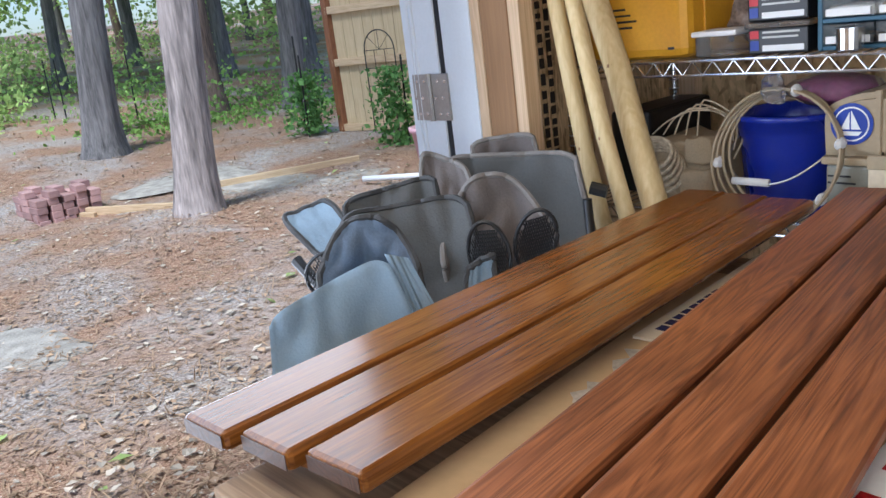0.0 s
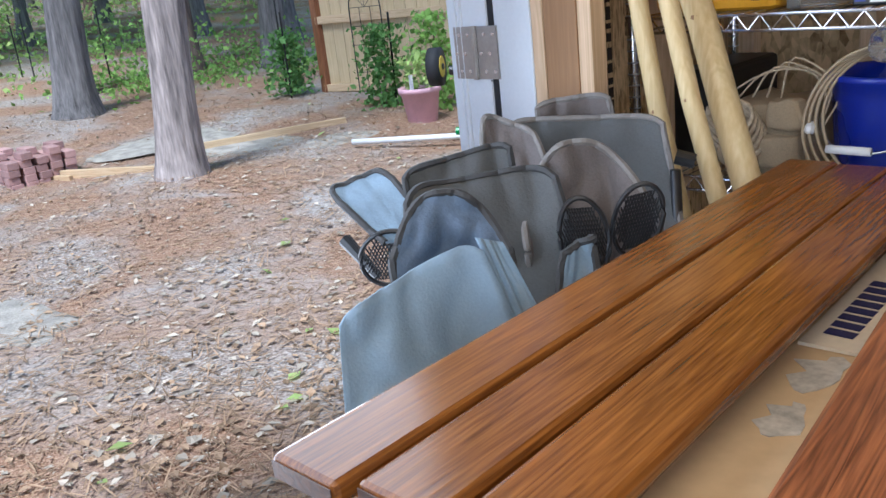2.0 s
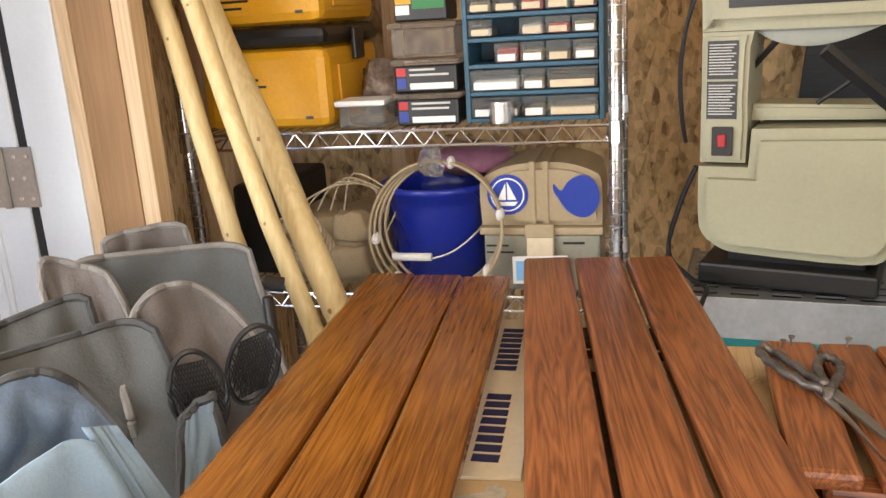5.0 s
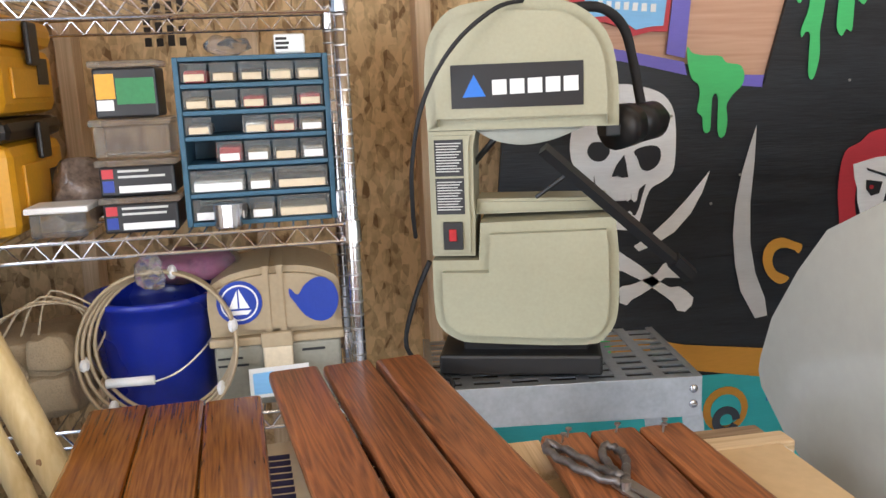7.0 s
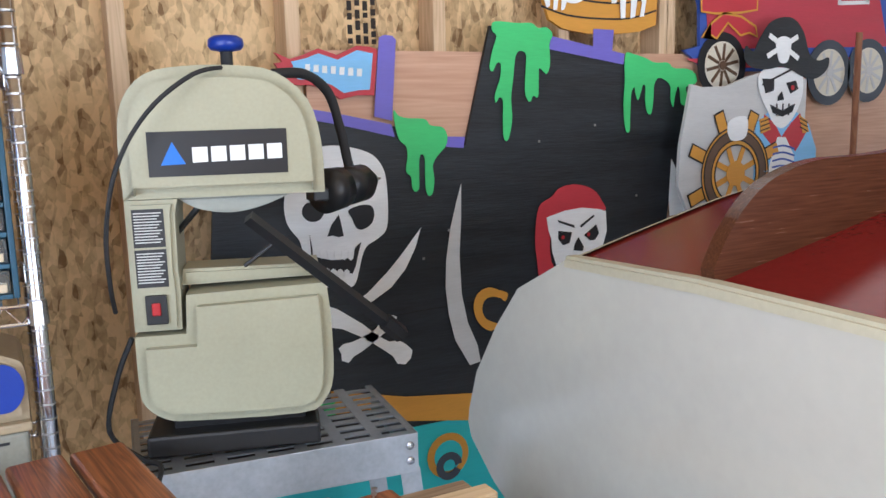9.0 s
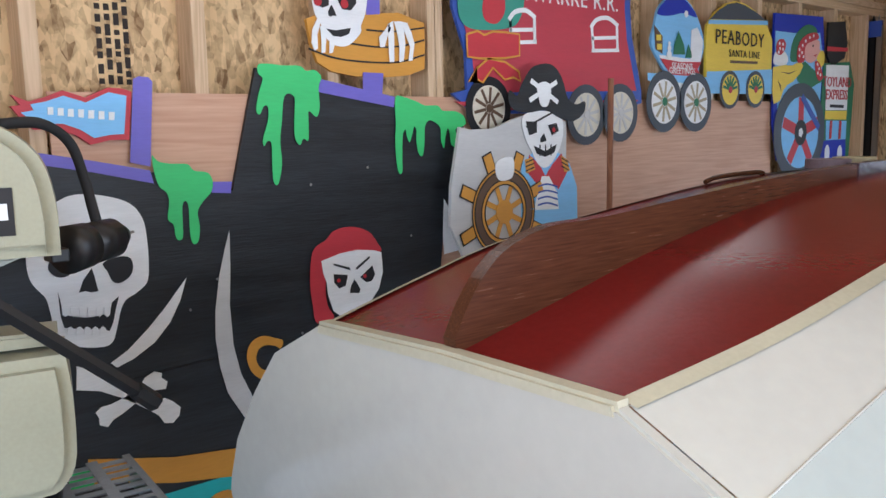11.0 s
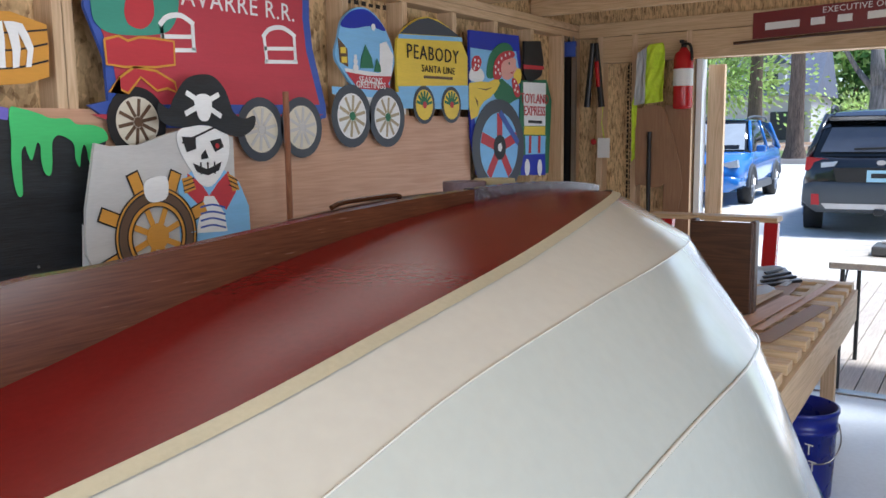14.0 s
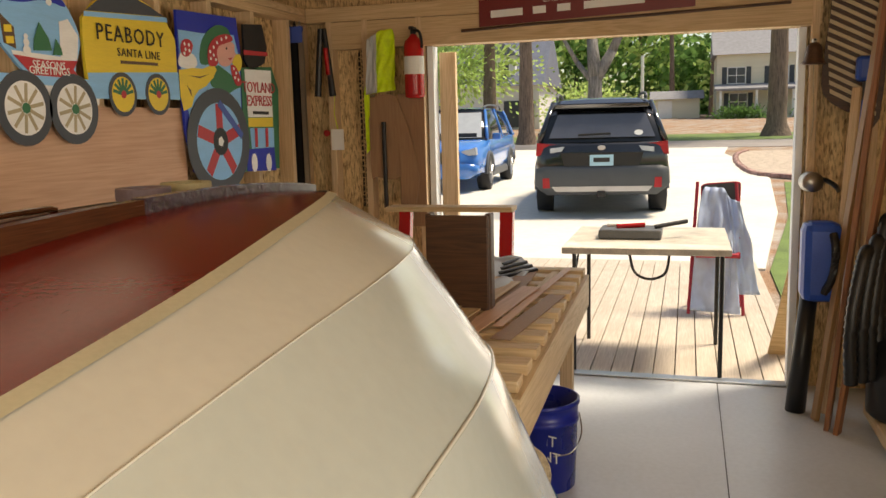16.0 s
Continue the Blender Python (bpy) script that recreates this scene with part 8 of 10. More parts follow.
cloth(shirt, "front", (6.86, 0.03, 0.93), (6.86, -0.17, 0.92), (6.66, 0.09, 0.05), (6.68, -0.26, 0.02), M_SHIRT, None, 0.25, 0.03, 0.03, 55, 24)
cloth(shirt, "sleeve", (6.88, -0.15, 0.88), (6.90, -0.24, 0.80), (6.72, -0.19, 0.16), (6.74, -0.40, 0.16), M_SHIRT, None, 0.1, 0.03, 0.025, 58, 20)
lean = tagged(part("leaning_slab", slab([(-0.36, 0.0), (-0.50, 0.0), (-0.56, 0.78), (-0.46, 0.78)], lambda u, v, w: (5.75 - v * 0.45 + w, u, v), 0.02), M_PINE_Y), "pale board leaning outside the doorway", "board")

# ---- deck ----
deck = structure(thing("deck", "wooden deck of pale spaced boards", "deck"), "wooden deck of pale spaced boards", "deck")
M_DECK = wood("deck_board", (0.42, 0.35, 0.28), (0.70, 0.62, 0.53), 0.75, "X", 0.8, contrast=0.5)
me_board = None
for k in range(22):
    y = -0.53 + 0.118 * k
    if me_board is None:
        first = part("deck_board", box(0, 0, -0.03, 3.9, 0.112, -0.001, 0.003), M_DECK, deck)
        me_board = first.data
    else:
        first = new("deck_board", me_board)
        first.parent = deck
    first.location = (FRONT + 0.022, y, 0)
for k, y in enumerate((-0.40, 0.8, 2.0)):
    part("deck_beam", box(FRONT + 0.05, y, -0.09, 9.0, y + 0.04, -0.0315), M_PINE, deck)


# ---- ground, one sheet to the horizon ----
def ground_height(x, y):
    z = -0.08
    if x < -7:
        z += 0.07 * min(-7 - x, 40)
    if x > 40:
        z += 0.0257 * min(x - 40, 63)
    return z


def earth_material():
    m = bpy.data.materials.new("leaf_littered_earth")
    m.use_nodes = True
    t = m.node_tree
    b = t.nodes["Principled BSDF"]
    b.inputs["Roughness"].default_value = 0.95
    b.inputs["Specular IOR Level"].default_value = 0.15
    co = t.nodes.new("ShaderNodeTexCoord")

    def tex(scale, detail=5.0, distort=0.0):
        n = t.nodes.new("ShaderNodeTexNoise")
        n.inputs["Scale"].default_value, n.inputs["Detail"].default_value, n.inputs["Distortion"].default_value = scale, detail, distort
        t.links.new(co.outputs["Object"], n.inputs["Vector"])
        return n.outputs[0]

    def ramp(source, stops):
        r = t.nodes.new("ShaderNodeValToRGB")
        e = r.color_ramp.elements
        e[0].position, e[0].color = stops[0][0], (*stops[0][1], 1)
        e[1].position, e[1].color = stops[-1][0], (*stops[-1][1], 1)
        for p, c in stops[1:-1]:
            k = e.new(p)
            k.color = (*c, 1)
        t.links.new(source, r.inputs[0])
        return r.outputs[0]

    def mix(f, a, c):
        mx = t.nodes.new("ShaderNodeMix")
        mx.data_type = "RGBA"
        t.links.new(f, mx.inputs[0])
        t.links.new(a, mx.inputs[6])
        t.links.new(c, mx.inputs[7])
        return mx.outputs[2]

    grit = ramp(tex(70, 8), [(0.3, (0.16, 0.125, 0.10)), (0.5, (0.36, 0.30, 0.255)), (0.7, (0.58, 0.53, 0.47))])
    straw = ramp(tex(45, 8, 2.5), [(0.3, (0.11, 0.062, 0.038)), (0.5, (0.34, 0.205, 0.13)), (0.72, (0.52, 0.38, 0.27))])
    soil = mix(ramp(tex(1.1, 6), [(0.44, (0, 0, 0)), (0.60, (1, 1, 1))]), straw, grit)
    pale = ramp(tex(30, 6), [(0.3, (0.34, 0.31, 0.28)), (0.7, (0.55, 0.52, 0.48))])
    out = mix(ramp(tex(0.55, 7, 0.8), [(0.58, (0, 0, 0)), (0.66, (0.7, 0.7, 0.7))]), soil, pale)
    t.links.new(out, b.inputs["Base Color"])
    bp = t.nodes.new("ShaderNodeBump")
    bp.inputs["Strength"].default_value, bp.inputs["Distance"].default_value = 0.7, 0.03
    t.links.new(tex(35, 8), bp.inputs["Height"])
    t.links.new(bp.outputs[0], b.inputs["Normal"])
    return m


xs = [-400, -200, -100, -60] + [-47 + 0.5 * k for k in range(92)] + [-1.15, 0, 2, 4, 5, 7, 9, 12, 16, 20, 22, 25, 30, 40, 55, 70, 90, 112, 160, 250, 400]
ys = [-400, -200, -100, -50, -30, -20, -14, -10] + [-8 + 0.5 * k for k in range(52)] + [19, 22, 27, 35, 50, 80, 130, 220, 400]
verts, faces = [], []
for x in xs:
    for y in ys:
        h = ground_height(x, y)
        if x < -1.5:
            h += 0.05 * noise.noise(Vector((x * 0.5, y * 0.5, 0))) + 0.02 * noise.noise(Vector((x * 1.7, y * 1.7, 3)))
            d = math.hypot(x + 5.75, y - 2.8)
            h += 0.10 * math.exp(-d * d / 0.9)
        verts.append((x, y, h))
for i in range(len(xs) - 1):
    for j in range(len(ys) - 1):
        if xs[i] >= -1.2 and xs[i + 1] <= 5.1 and ys[j] >= -1.4 and ys[j + 1] <= 2.6:
            continue
        k = i * len(ys) + j
        faces.append((k, k + len(ys), k + len(ys) + 1, k + 1))
me = bpy.data.meshes.new("ground")
me.from_pydata(verts, [], faces)
me.materials.append(earth_material())
me.shade_smooth()
ground = structure(new("ground", me), "woodland ground of leaf litter, pine straw and sandy soil", "ground")


def sheet(name, outline, z, mat, label, category, follow=False):
    bm = bmesh.new()
    f = bm.faces.new([bm.verts.new((x, y, (ground_height(x, y) + 0.02) if follow else z)) for x, y in outline])
    if f.normal.z < 0:
        f.normal_flip()
    ext = bmesh.ops.extrude_face_region(bm, geom=[f])
    for v in ext["geom"]:
        if isinstance(v, bmesh.types.BMVert):
            v.co.z -= 0.05
    bmesh.ops.recalc_face_normals(bm, faces=bm.faces)
    return structure(part(name, bm, mat), label, category)


M_DRIVE = material("driveway_concrete", (0.72, 0.69, 0.63), 0.9, vary=0.08, scale=0.6, bump=0.1, fine=9)
sheet("driveway", [(9.05, -0.62), (14, -1.2), (21, -1.7), (28, -1.6), (34, -1.2), (40.1, -1.6), (40.1, 16), (9.05, 16)], -0.055, M_DRIVE, "pale concrete driveway in front of the garage", "driveway")
M_LAWN = material("lawn", (0.14, 0.21, 0.055), 0.95, vary=0.3, scale=1.4, bump=0.5, fine=50)
sheet("lawn", [(5.4, -0.6), (9.0, -0.66), (13.5, -1.3), (20, -1.9), (20, -30), (5.4, -30)], -0.062, M_LAWN, "patchy mown lawn beside the driveway", "lawn")
sheet("lawn", [(46, -60), (46, 60), (110, 60), (110, -60)], 0, M_LAWN, "mown lawn across the road", "lawn", True)
M_ROADCOL = material("road_asphalt", (0.30, 0.27, 0.255), 0.9, vary=0.12, scale=1, bump=0.15, fine=30)
sheet("road", [(40.2, -60), (40.2, 60), (45.8, 60), (45.8, -60)], 0, M_ROADCOL, "reddish grey asphalt road", "road", True)
M_STRAW = material("pine_straw_bed", (0.50, 0.41, 0.33), 0.95, vary=0.3, scale=5, bump=0.6, fine=40)
bed = [(21.2, -2.0), (22.6, -1.45), (27, -1.35), (32, -1.6), (35, -2.1), (36, -5), (28, -8), (21, -6)]
sheet("planting_bed", bed, -0.02, M_STRAW, "pale mulched planting bed with brick edging", "bed")
M_BRICK = material("old_brick", (0.44, 0.265, 0.235), 0.85, vary=0.18, scale=12, bump=0.3, fine=90, each=0.25)
edge = structure(thing("bed_edging", "row of bricks round the planting bed", "edging"), "row of bricks round the planting bed", "edging")
line = curve_through([(20.9, -4.5), (20.9, -2.6), (21.2, -2.0), (22.6, -1.42), (27, -1.30), (32, -1.55), (35, -2.05)], 16)
brick_me = None
for k, (x, y) in enumerate(line):
    if brick_me is None:
        ob = part("brick", box(-0.1, -0.05, 0, 0.1, 0.05, 0.09, 0.006), M_BRICK, edge)
        brick_me = ob.data
    else:
        ob = new("brick", brick_me)
        ob.parent = edge
    ob.matrix_basis = pose(x, y, -0.06, 0, 0, 35 * math.sin(k))


# ---- trees ----
def leaf_material(name, rgb, glow=0.5):
    m = bpy.data.materials.new(name)
    m.use_nodes = True
    t = m.node_tree
    t.nodes.remove(t.nodes["Principled BSDF"])
    dif, tra, mx = t.nodes.new("ShaderNodeBsdfDiffuse"), t.nodes.new("ShaderNodeBsdfTranslucent"), t.nodes.new("ShaderNodeMixShader")
    geo, hsv, mr = t.nodes.new("ShaderNodeNewGeometry"), t.nodes.new("ShaderNodeHueSaturation"), t.nodes.new("ShaderNodeMapRange")
    hsv.inputs["Color"].default_value = (*rgb, 1)
    mr.inputs[3].default_value, mr.inputs[4].default_value = 0.55, 1.5
    t.links.new(geo.outputs["Random Per Island"], mr.inputs[0])
    t.links.new(mr.outputs[0], hsv.inputs["Value"])
    for s in (dif, tra):
        t.links.new(hsv.outputs[0], s.inputs[0])
    mx.inputs[0].default_value = glow
    t.links.new(dif.outputs[0], mx.inputs[1])
    t.links.new(tra.outputs[0], mx.inputs[2])
    t.links.new(mx.outputs[0], t.nodes["Material Output"].inputs[0])
    return m


L_GREEN = leaf_material("leaves_green", (0.33, 0.51, 0.14))
L_DEEP = leaf_material("leaves_deep", (0.17, 0.31, 0.10), 0.45)
L_LIGHT = leaf_material("leaves_light", (0.48, 0.62, 0.22))
L_BROWN = leaf_material("leaves_fallen", (0.36, 0.25, 0.16), 0.1)
L_PALE = leaf_material("leaves_fallen_pale", (0.44, 0.38, 0.30), 0.1)


def leaves(name, centres, size, mat, parent=None, flat=0.0, seed=1, long=1.5):
    """Many small leaves, each a folded blade of two faces."""
    rng = np.random.default_rng(seed)
    c = np.asarray(centres, float)
    n = len(c)
    d = rng.normal(size=(n, 3))
    d[:, 2] *= (1 - flat)
    d /= np.linalg.norm(d, axis=1)[:, None] + 1e-9
    up = rng.normal(size=(n, 3)) * (1 - flat * 0.9)
    up[:, 2] += 3 * flat
    w = np.cross(d, up)
    w /= np.linalg.norm(w, axis=1)[:, None] + 1e-9
    nrm = np.cross(w, d)
    s = size * rng.uniform(0.6, 1.3, size=(n, 1))
    a = c - d * s * long / 2
    b = c + d * s * long / 2
    l = c + w * s * 0.5 + nrm * s * 0.12
    r = c - w * s * 0.5 + nrm * s * 0.12
    v = np.stack([a, l, b, r], 1).reshape(-1, 3)
    base = np.arange(n) * 4
    f = np.concatenate([np.stack([base, base + 1, base + 2], 1), np.stack([base, base + 2, base + 3], 1)])
    me = bpy.data.meshes.new(name)
    me.from_pydata(v.tolist(), [], f.tolist())
    me.materials.append(mat)
    ob = new(name, me)
    if parent:
        ob.parent = parent
    ob["kind"] = "stuff"
    return ob


def bark(name, dark, light):
    return material(name, [(d + l) / 2 for d, l in zip(dark, light)], 0.95, vary=0.4, scale=16, bump=1.0, fine=60, stretch=(1, 1, 0.10))


M_BARK_PALE = bark("pale_cedar_bark", (0.20, 0.16, 0.14), (0.52, 0.45, 0.41))
M_BARK_GREY = bark("grey_oak_bark", (0.10, 0.09, 0.085), (0.27, 0.25, 0.235))
M_BARK_BROWN = bark("brown_pine_bark", (0.12, 0.08, 0.06), (0.28, 0.20, 0.155))


def tree(x, y, r, height, mat, label, lean=(0, 0), crown=0, crown_z=6.0, crown_r=3.0, leaf=0.22, leaf_mat=None, limbs=(), seed=0, segs=16):
    z0 = ground_height(x, y) - 0.05
    tr = thing("tree", label, "tree", (x, y, z0))
    bm = bmesh.new()
    rings = []
    steps = 48 if segs > 30 else 16
    for k in range(steps + 1):
        f = k / steps
        h = height * f
        rr = r * (1 - 0.45 * f) * (1 + 0.55 * math.exp(-h / 0.22))
        cx, cy = lean[0] * h, lean[1] * h
        ridge = lambda a: 1 + (0.09 * abs(noise.noise(Vector((math.cos(a) * 6.5, math.sin(a) * 6.5, h * 0.8 + seed)))) if segs > 30 else 0)
        rings.append([bm.verts.new((cx + rr * ridge(a) * (1 + 0.10 * noise.noise(Vector((math.cos(a) * 1.6, math.sin(a) * 1.6, h * 0.9 + seed)))) * math.cos(a),
                                    cy + rr * ridge(a) * (1 + 0.10 * noise.noise(Vector((math.sin(a) * 1.6, math.cos(a) * 1.6, h * 0.9 + seed)))) * math.sin(a), h)) for a in [2 * math.pi * j / segs for j in range(segs)]])
    for a_ring, b_ring in zip(rings, rings[1:]):
        for j in range(segs):
            bm.faces.new((a_ring[j], a_ring[(j + 1) % segs], b_ring[(j + 1) % segs], b_ring[j]))
    part("trunk", bm, mat, tr, "", True)
    for p0, p1, r0 in limbs:
        mid = (Vector(p0) + Vector(p1)) / 2 + Vector((0, 0, -0.06 * (Vector(p1) - Vector(p0)).length))
        part("limb", rod(p0, mid, r0, r0 * 0.75, 10), mat, tr, "", True)
        part("limb", rod(mid, p1, r0 * 0.75, r0 * 0.45, 10), mat, tr, "", True)
    if crown:
        rng = np.random.default_rng(seed + 5)
        clumps = rng.normal(size=(26, 3)) * np.array([crown_r, crown_r, crown_r * 0.6]) * 0.55 + np.array([lean[0] * height, lean[1] * height, crown_z])
        pts = clumps[rng.integers(0, 26, crown)] + rng.normal(size=(crown, 3)) * crown_r * 0.17
        leaves("crown", pts, leaf, leaf_mat or L_GREEN, tr, seed=seed)
        for k in range(5):
            c = clumps[k]
            part("limb", rod((lean[0] * height * 0.7, lean[1] * height * 0.7, height * 0.72), tuple(c), r * 0.3, r * 0.08, 8), mat, tr, "", True)
    return tr


# back yard
tree(-5.77, 2.80, 0.152, 6.5, M_BARK_PALE, "pale shaggy-barked cedar trunk on a mound of straw", (0.033, 0.085), 1100, 7.5, 3.2, 0.2, seed=1, segs=72)
tree(-9.66, 3.57, 0.195, 8, M_BARK_GREY, "thick grey oak trunk leaning slightly", (0.022, 0.09), 1000, 9, 3.6, 0.22, seed=2, segs=64)
tree(-11.1, 4.2, 0.14, 8, M_BARK_GREY, "grey oak trunk behind another", (0.02, 0.05), 700, 9, 3.0, 0.22, seed=3, segs=48)
tree(-15.5, 8.4, 0.15, 9, M_BARK_GREY, "slim dark trunk on the slope", (-0.02, -0.02), 1500, 8.5, 3.0, 0.25, seed=4)
tree(-10.5, 6.75, 0.175, 9, M_BARK_GREY, "dark straight oak trunk near the fence", (0.05, 0.06), 1000, 9, 3.6, 0.22, seed=5, segs=48)
tree(-11.3, 5.9, 0.13, 8, M_BARK_BROWN, "slim brown trunk leaning behind the cedar", (-0.03, 0.01), 1200, 8.0, 2.6, 0.22, seed=6)
tree(-12.8, 8.6, 0.16, 9, M_BARK_GREY, "grey trunk behind the fence", (0.0, 0.0), 1300, 8.5, 2.8, 0.22, seed=7)
rnd = random.Random(21)
for k in range(26):
    x = -rnd.uniform(17, 38)
    y = 0.5 + (-x) * rnd.uniform(0.12, 0.85)
    tree(x, y, rnd.uniform(0.07, 0.2), rnd.uniform(7, 11), rnd.choice([M_BARK_GREY, M_BARK_BROWN, M_BARK_GREY]), "distant woodland trunk on the slope", (rnd.uniform(-0.05, 0.05), rnd.uniform(-0.05, 0.05)), 420, 8.0, 3.0, 0.3, rnd.choice([L_GREEN, L_LIGHT, L_DEEP]), seed=30 + k, segs=10)
rng = np.random.default_rng(4)


def thicket(name, label, boxes, count, size, mat, seed):
    pts = []
    r = np.random.default_rng(seed)
    for (x0, x1, y0, y1, z0, z1) in boxes:
        c = r.uniform((x0, y0, z0), (x1, y1, z1), size=(max(6, count // 260), 3))
        n = count // len(boxes)
        p = c[r.integers(0, len(c), n)] + r.normal(size=(n, 3)) * np.array([0.5, 0.5, 0.32])
        pts.append(p)
    p = np.concatenate(pts)
    g = np.array([ground_height(a, b) for a, b in p[:, :2]])
    p[:, 2] = np.maximum(p[:, 2], 0.03) + g
    return tagged(leaves(name, p, size, mat, seed=seed), label, "foliage", kind="stuff")


thicket("undergrowth", "bright green undergrowth along the wood's edge", [(-27, -15, 1.0, 7.5, 0.0, 0.35), (-30, -19, 6, 18, 0.0, 0.6), (-17, -13.5, 1.5, 4.0, 0.0, 0.5)], 9000, 0.08, L_LIGHT, 61)
thicket("woodland_foliage", "hanging green woodland foliage", [(-30, -17, 1, 24, 2.8, 8.0), (-20, -14, 2, 7, 3.0, 6.0)], 30000, 0.13, L_GREEN, 62)
thicket("woodland_foliage", "pale sunlit foliage deep in the wood", [(-48, -32, 2, 42, 2.6, 10)], 15000, 0.24, L_LIGHT, 63)
thicket("woodland_foliage", "yellow-green sapling leaves between the trunks", [(-28, -16, 2, 18, 1.0, 3.4)], 9000, 0.11, L_LIGHT, 66)
thicket("ground_cover", "low green ground cover among the trees", [(-12.5, -10.2, 5.9, 7.6, 0.0, 0.06), (-13, -10, 4.4, 5.6, 0.0, 0.04)], 2600, 0.05, L_GREEN, 64)

# fallen leaves and pine straw
rng = np.random.default_rng(9)


def scatter(n, x0, x1, y0, y1, seed):
    r = np.random.default_rng(seed)
    u = r.random(n)
    x = x0 + (x1 - x0) * u ** 1.3
    y = r.uniform(y0, y1, n) * (0.35 + 0.65 * np.abs((x - 0.3) / (x1 - 0.3))) + 0.1
    out = []
    for a, b in zip(x, y):
        d = math.hypot(a + 5.75, b - 2.8)
        h = ground_height(a, b) + 0.05 * noise.noise(Vector((a * 0.5, b * 0.5, 0))) + 0.02 * noise.noise(Vector((a * 1.7, b * 1.7, 3))) + 0.10 * math.exp(-d * d / 0.9)
        out.append((a, b, h + 0.012))
    return out


tagged(leaves("fallen_leaves", scatter(8500, -1.7, -18, -0.3, 12.5, 71), 0.028, L_BROWN, None, 0.85, 71), "brown fallen leaves on the ground", "leaves", kind="stuff")
tagged(leaves("fallen_leaves", scatter(2600, -1.7, -14, -0.3, 9.5, 72), 0.032, L_PALE, None, 0.85, 72), "pale fallen leaves on the ground", "leaves", kind="stuff")
tagged(leaves("fallen_leaves", scatter(40, -2.0, -9, -0.1, 6, 73), 0.045, L_LIGHT, None, 0.85, 73), "a few fresh green and yellow fallen leaves", "leaves", kind="stuff")
tagged(leaves("pine_straw", scatter(26000, -1.7, -10, -0.3, 8, 74), 0.006, L_BROWN, None, 0.9, 74, 18), "reddish pine straw strewn on the ground", "straw", kind="stuff")
tagged(leaves("wood_chips", scatter(3500, -1.6, -6, -0.3, 4, 75), 0.010, L_PALE, None, 0.85, 75), "pale wood chips and grit on the ground", "chips", kind="stuff")

# sandy patch, planks, pipe and bricks
M_SAND = material("sand", (0.40, 0.36, 0.30), 0.95, vary=0.28, scale=9, bump=0.4, fine=90)


def patch(x, y, rx, ry, seed, name="sand_patch"):
    pts = []
    for k in range(26):
        a = 2 * math.pi * k / 26
        q = 1 + 0.45 * noise.noise(Vector((math.cos(a) * 1.5 + seed, math.sin(a) * 1.5, seed)))
        pts.append((x + rx * q * math.cos(a), y + ry * q * math.sin(a)))
    bm = bmesh.new()
    zc = ground_height(x, y)
    c = bm.verts.new((x, y, zc + 0.028))
    ring = [bm.verts.new((u, v, zc + 0.0)) for u, v in pts]
    mid = [bm.verts.new((x + (u - x) * 0.7, y + (v - y) * 0.7, zc + 0.022)) for u, v in pts]
    for k in range(26):
        bm.faces.new((c, mid[k], mid[(k + 1) % 26]))
        bm.faces.new((mid[k], ring[k], ring[(k + 1) % 26], mid[(k + 1) % 26]))
    return tagged(part(name, bm, M_SAND, None, "", True), "patch of pale sand spilled on the ground", "sand", "sand patches", "stuff")


patch(-6.55, 3.75, 0.65, 0.55, 1)
patch(-6.6, 2.75, 0.45, 0.35, 2)
patch(-7.6, 3.6, 0.6, 0.7, 3)
patch(-5.9, 4.35, 0.35, 0.4, 4)
patch(-4.0, 1.0, 0.55, 0.22, 5)
for p0, p1, w in (((-7.2, 2.42), (-5.95, 3.15), 0.09), ((-7.0, 3.3), (-6.45, 4.85), 0.09), ((-7.35, 2.3), (-7.0, 2.45), 0.06)):
    d = Vector((p1[0] - p0[0], p1[1] - p0[1], 0))
    bm = box(0, -0.02, 0, d.length, 0.02, w, 0.004)
    ob = part("form_board", bm, M_PINE)
    ob.matrix_world = Matrix.Translation((p0[0], p0[1], -0.09)) @ Matrix.Rotation(math.atan2(d.y, d.x), 4, "Z")
    tagged(ob, "pale form board laid on edge round the sand", "board", "form boards")
tagged(part("pipe", rod((-5.45, 4.15, -0.02), (-4.2, 4.85, -0.01), 0.024, n=12), M_WHITE, None, "", True), "white plastic pipe lying on the ground", "pipe")
pile = thing("brick_pile", "small stack of old red bricks on the ground", "brick pile", (-7.45, 2.32, -0.09))
rnd = random.Random(3)
brick = None
for layer in range(5):
    for i in range(3):
        for j in range(5):
            if layer == 4 and (i + j) % 2 == 0:
                continue
            if layer >= 3 and i == 0 and j > 2:
                continue
            if brick is None:
                ob = part("brick", box(-0.098, -0.045, 0, 0.098, 0.045, 0.057, 0.004), M_BRICK, pile)
                brick = ob.data
            else:
                ob = new("brick", brick)
                ob.parent = pile
            ob.matrix_basis = pose(-0.21 + 0.205 * i + rnd.uniform(-0.012, 0.012), -0.24 + 0.115 * j + rnd.uniform(-0.01, 0.01), 0.0585 * layer, 0, 0, rnd.uniform(-6, 6) + (90 if (j == 4 and layer < 3) else 0) * 0)

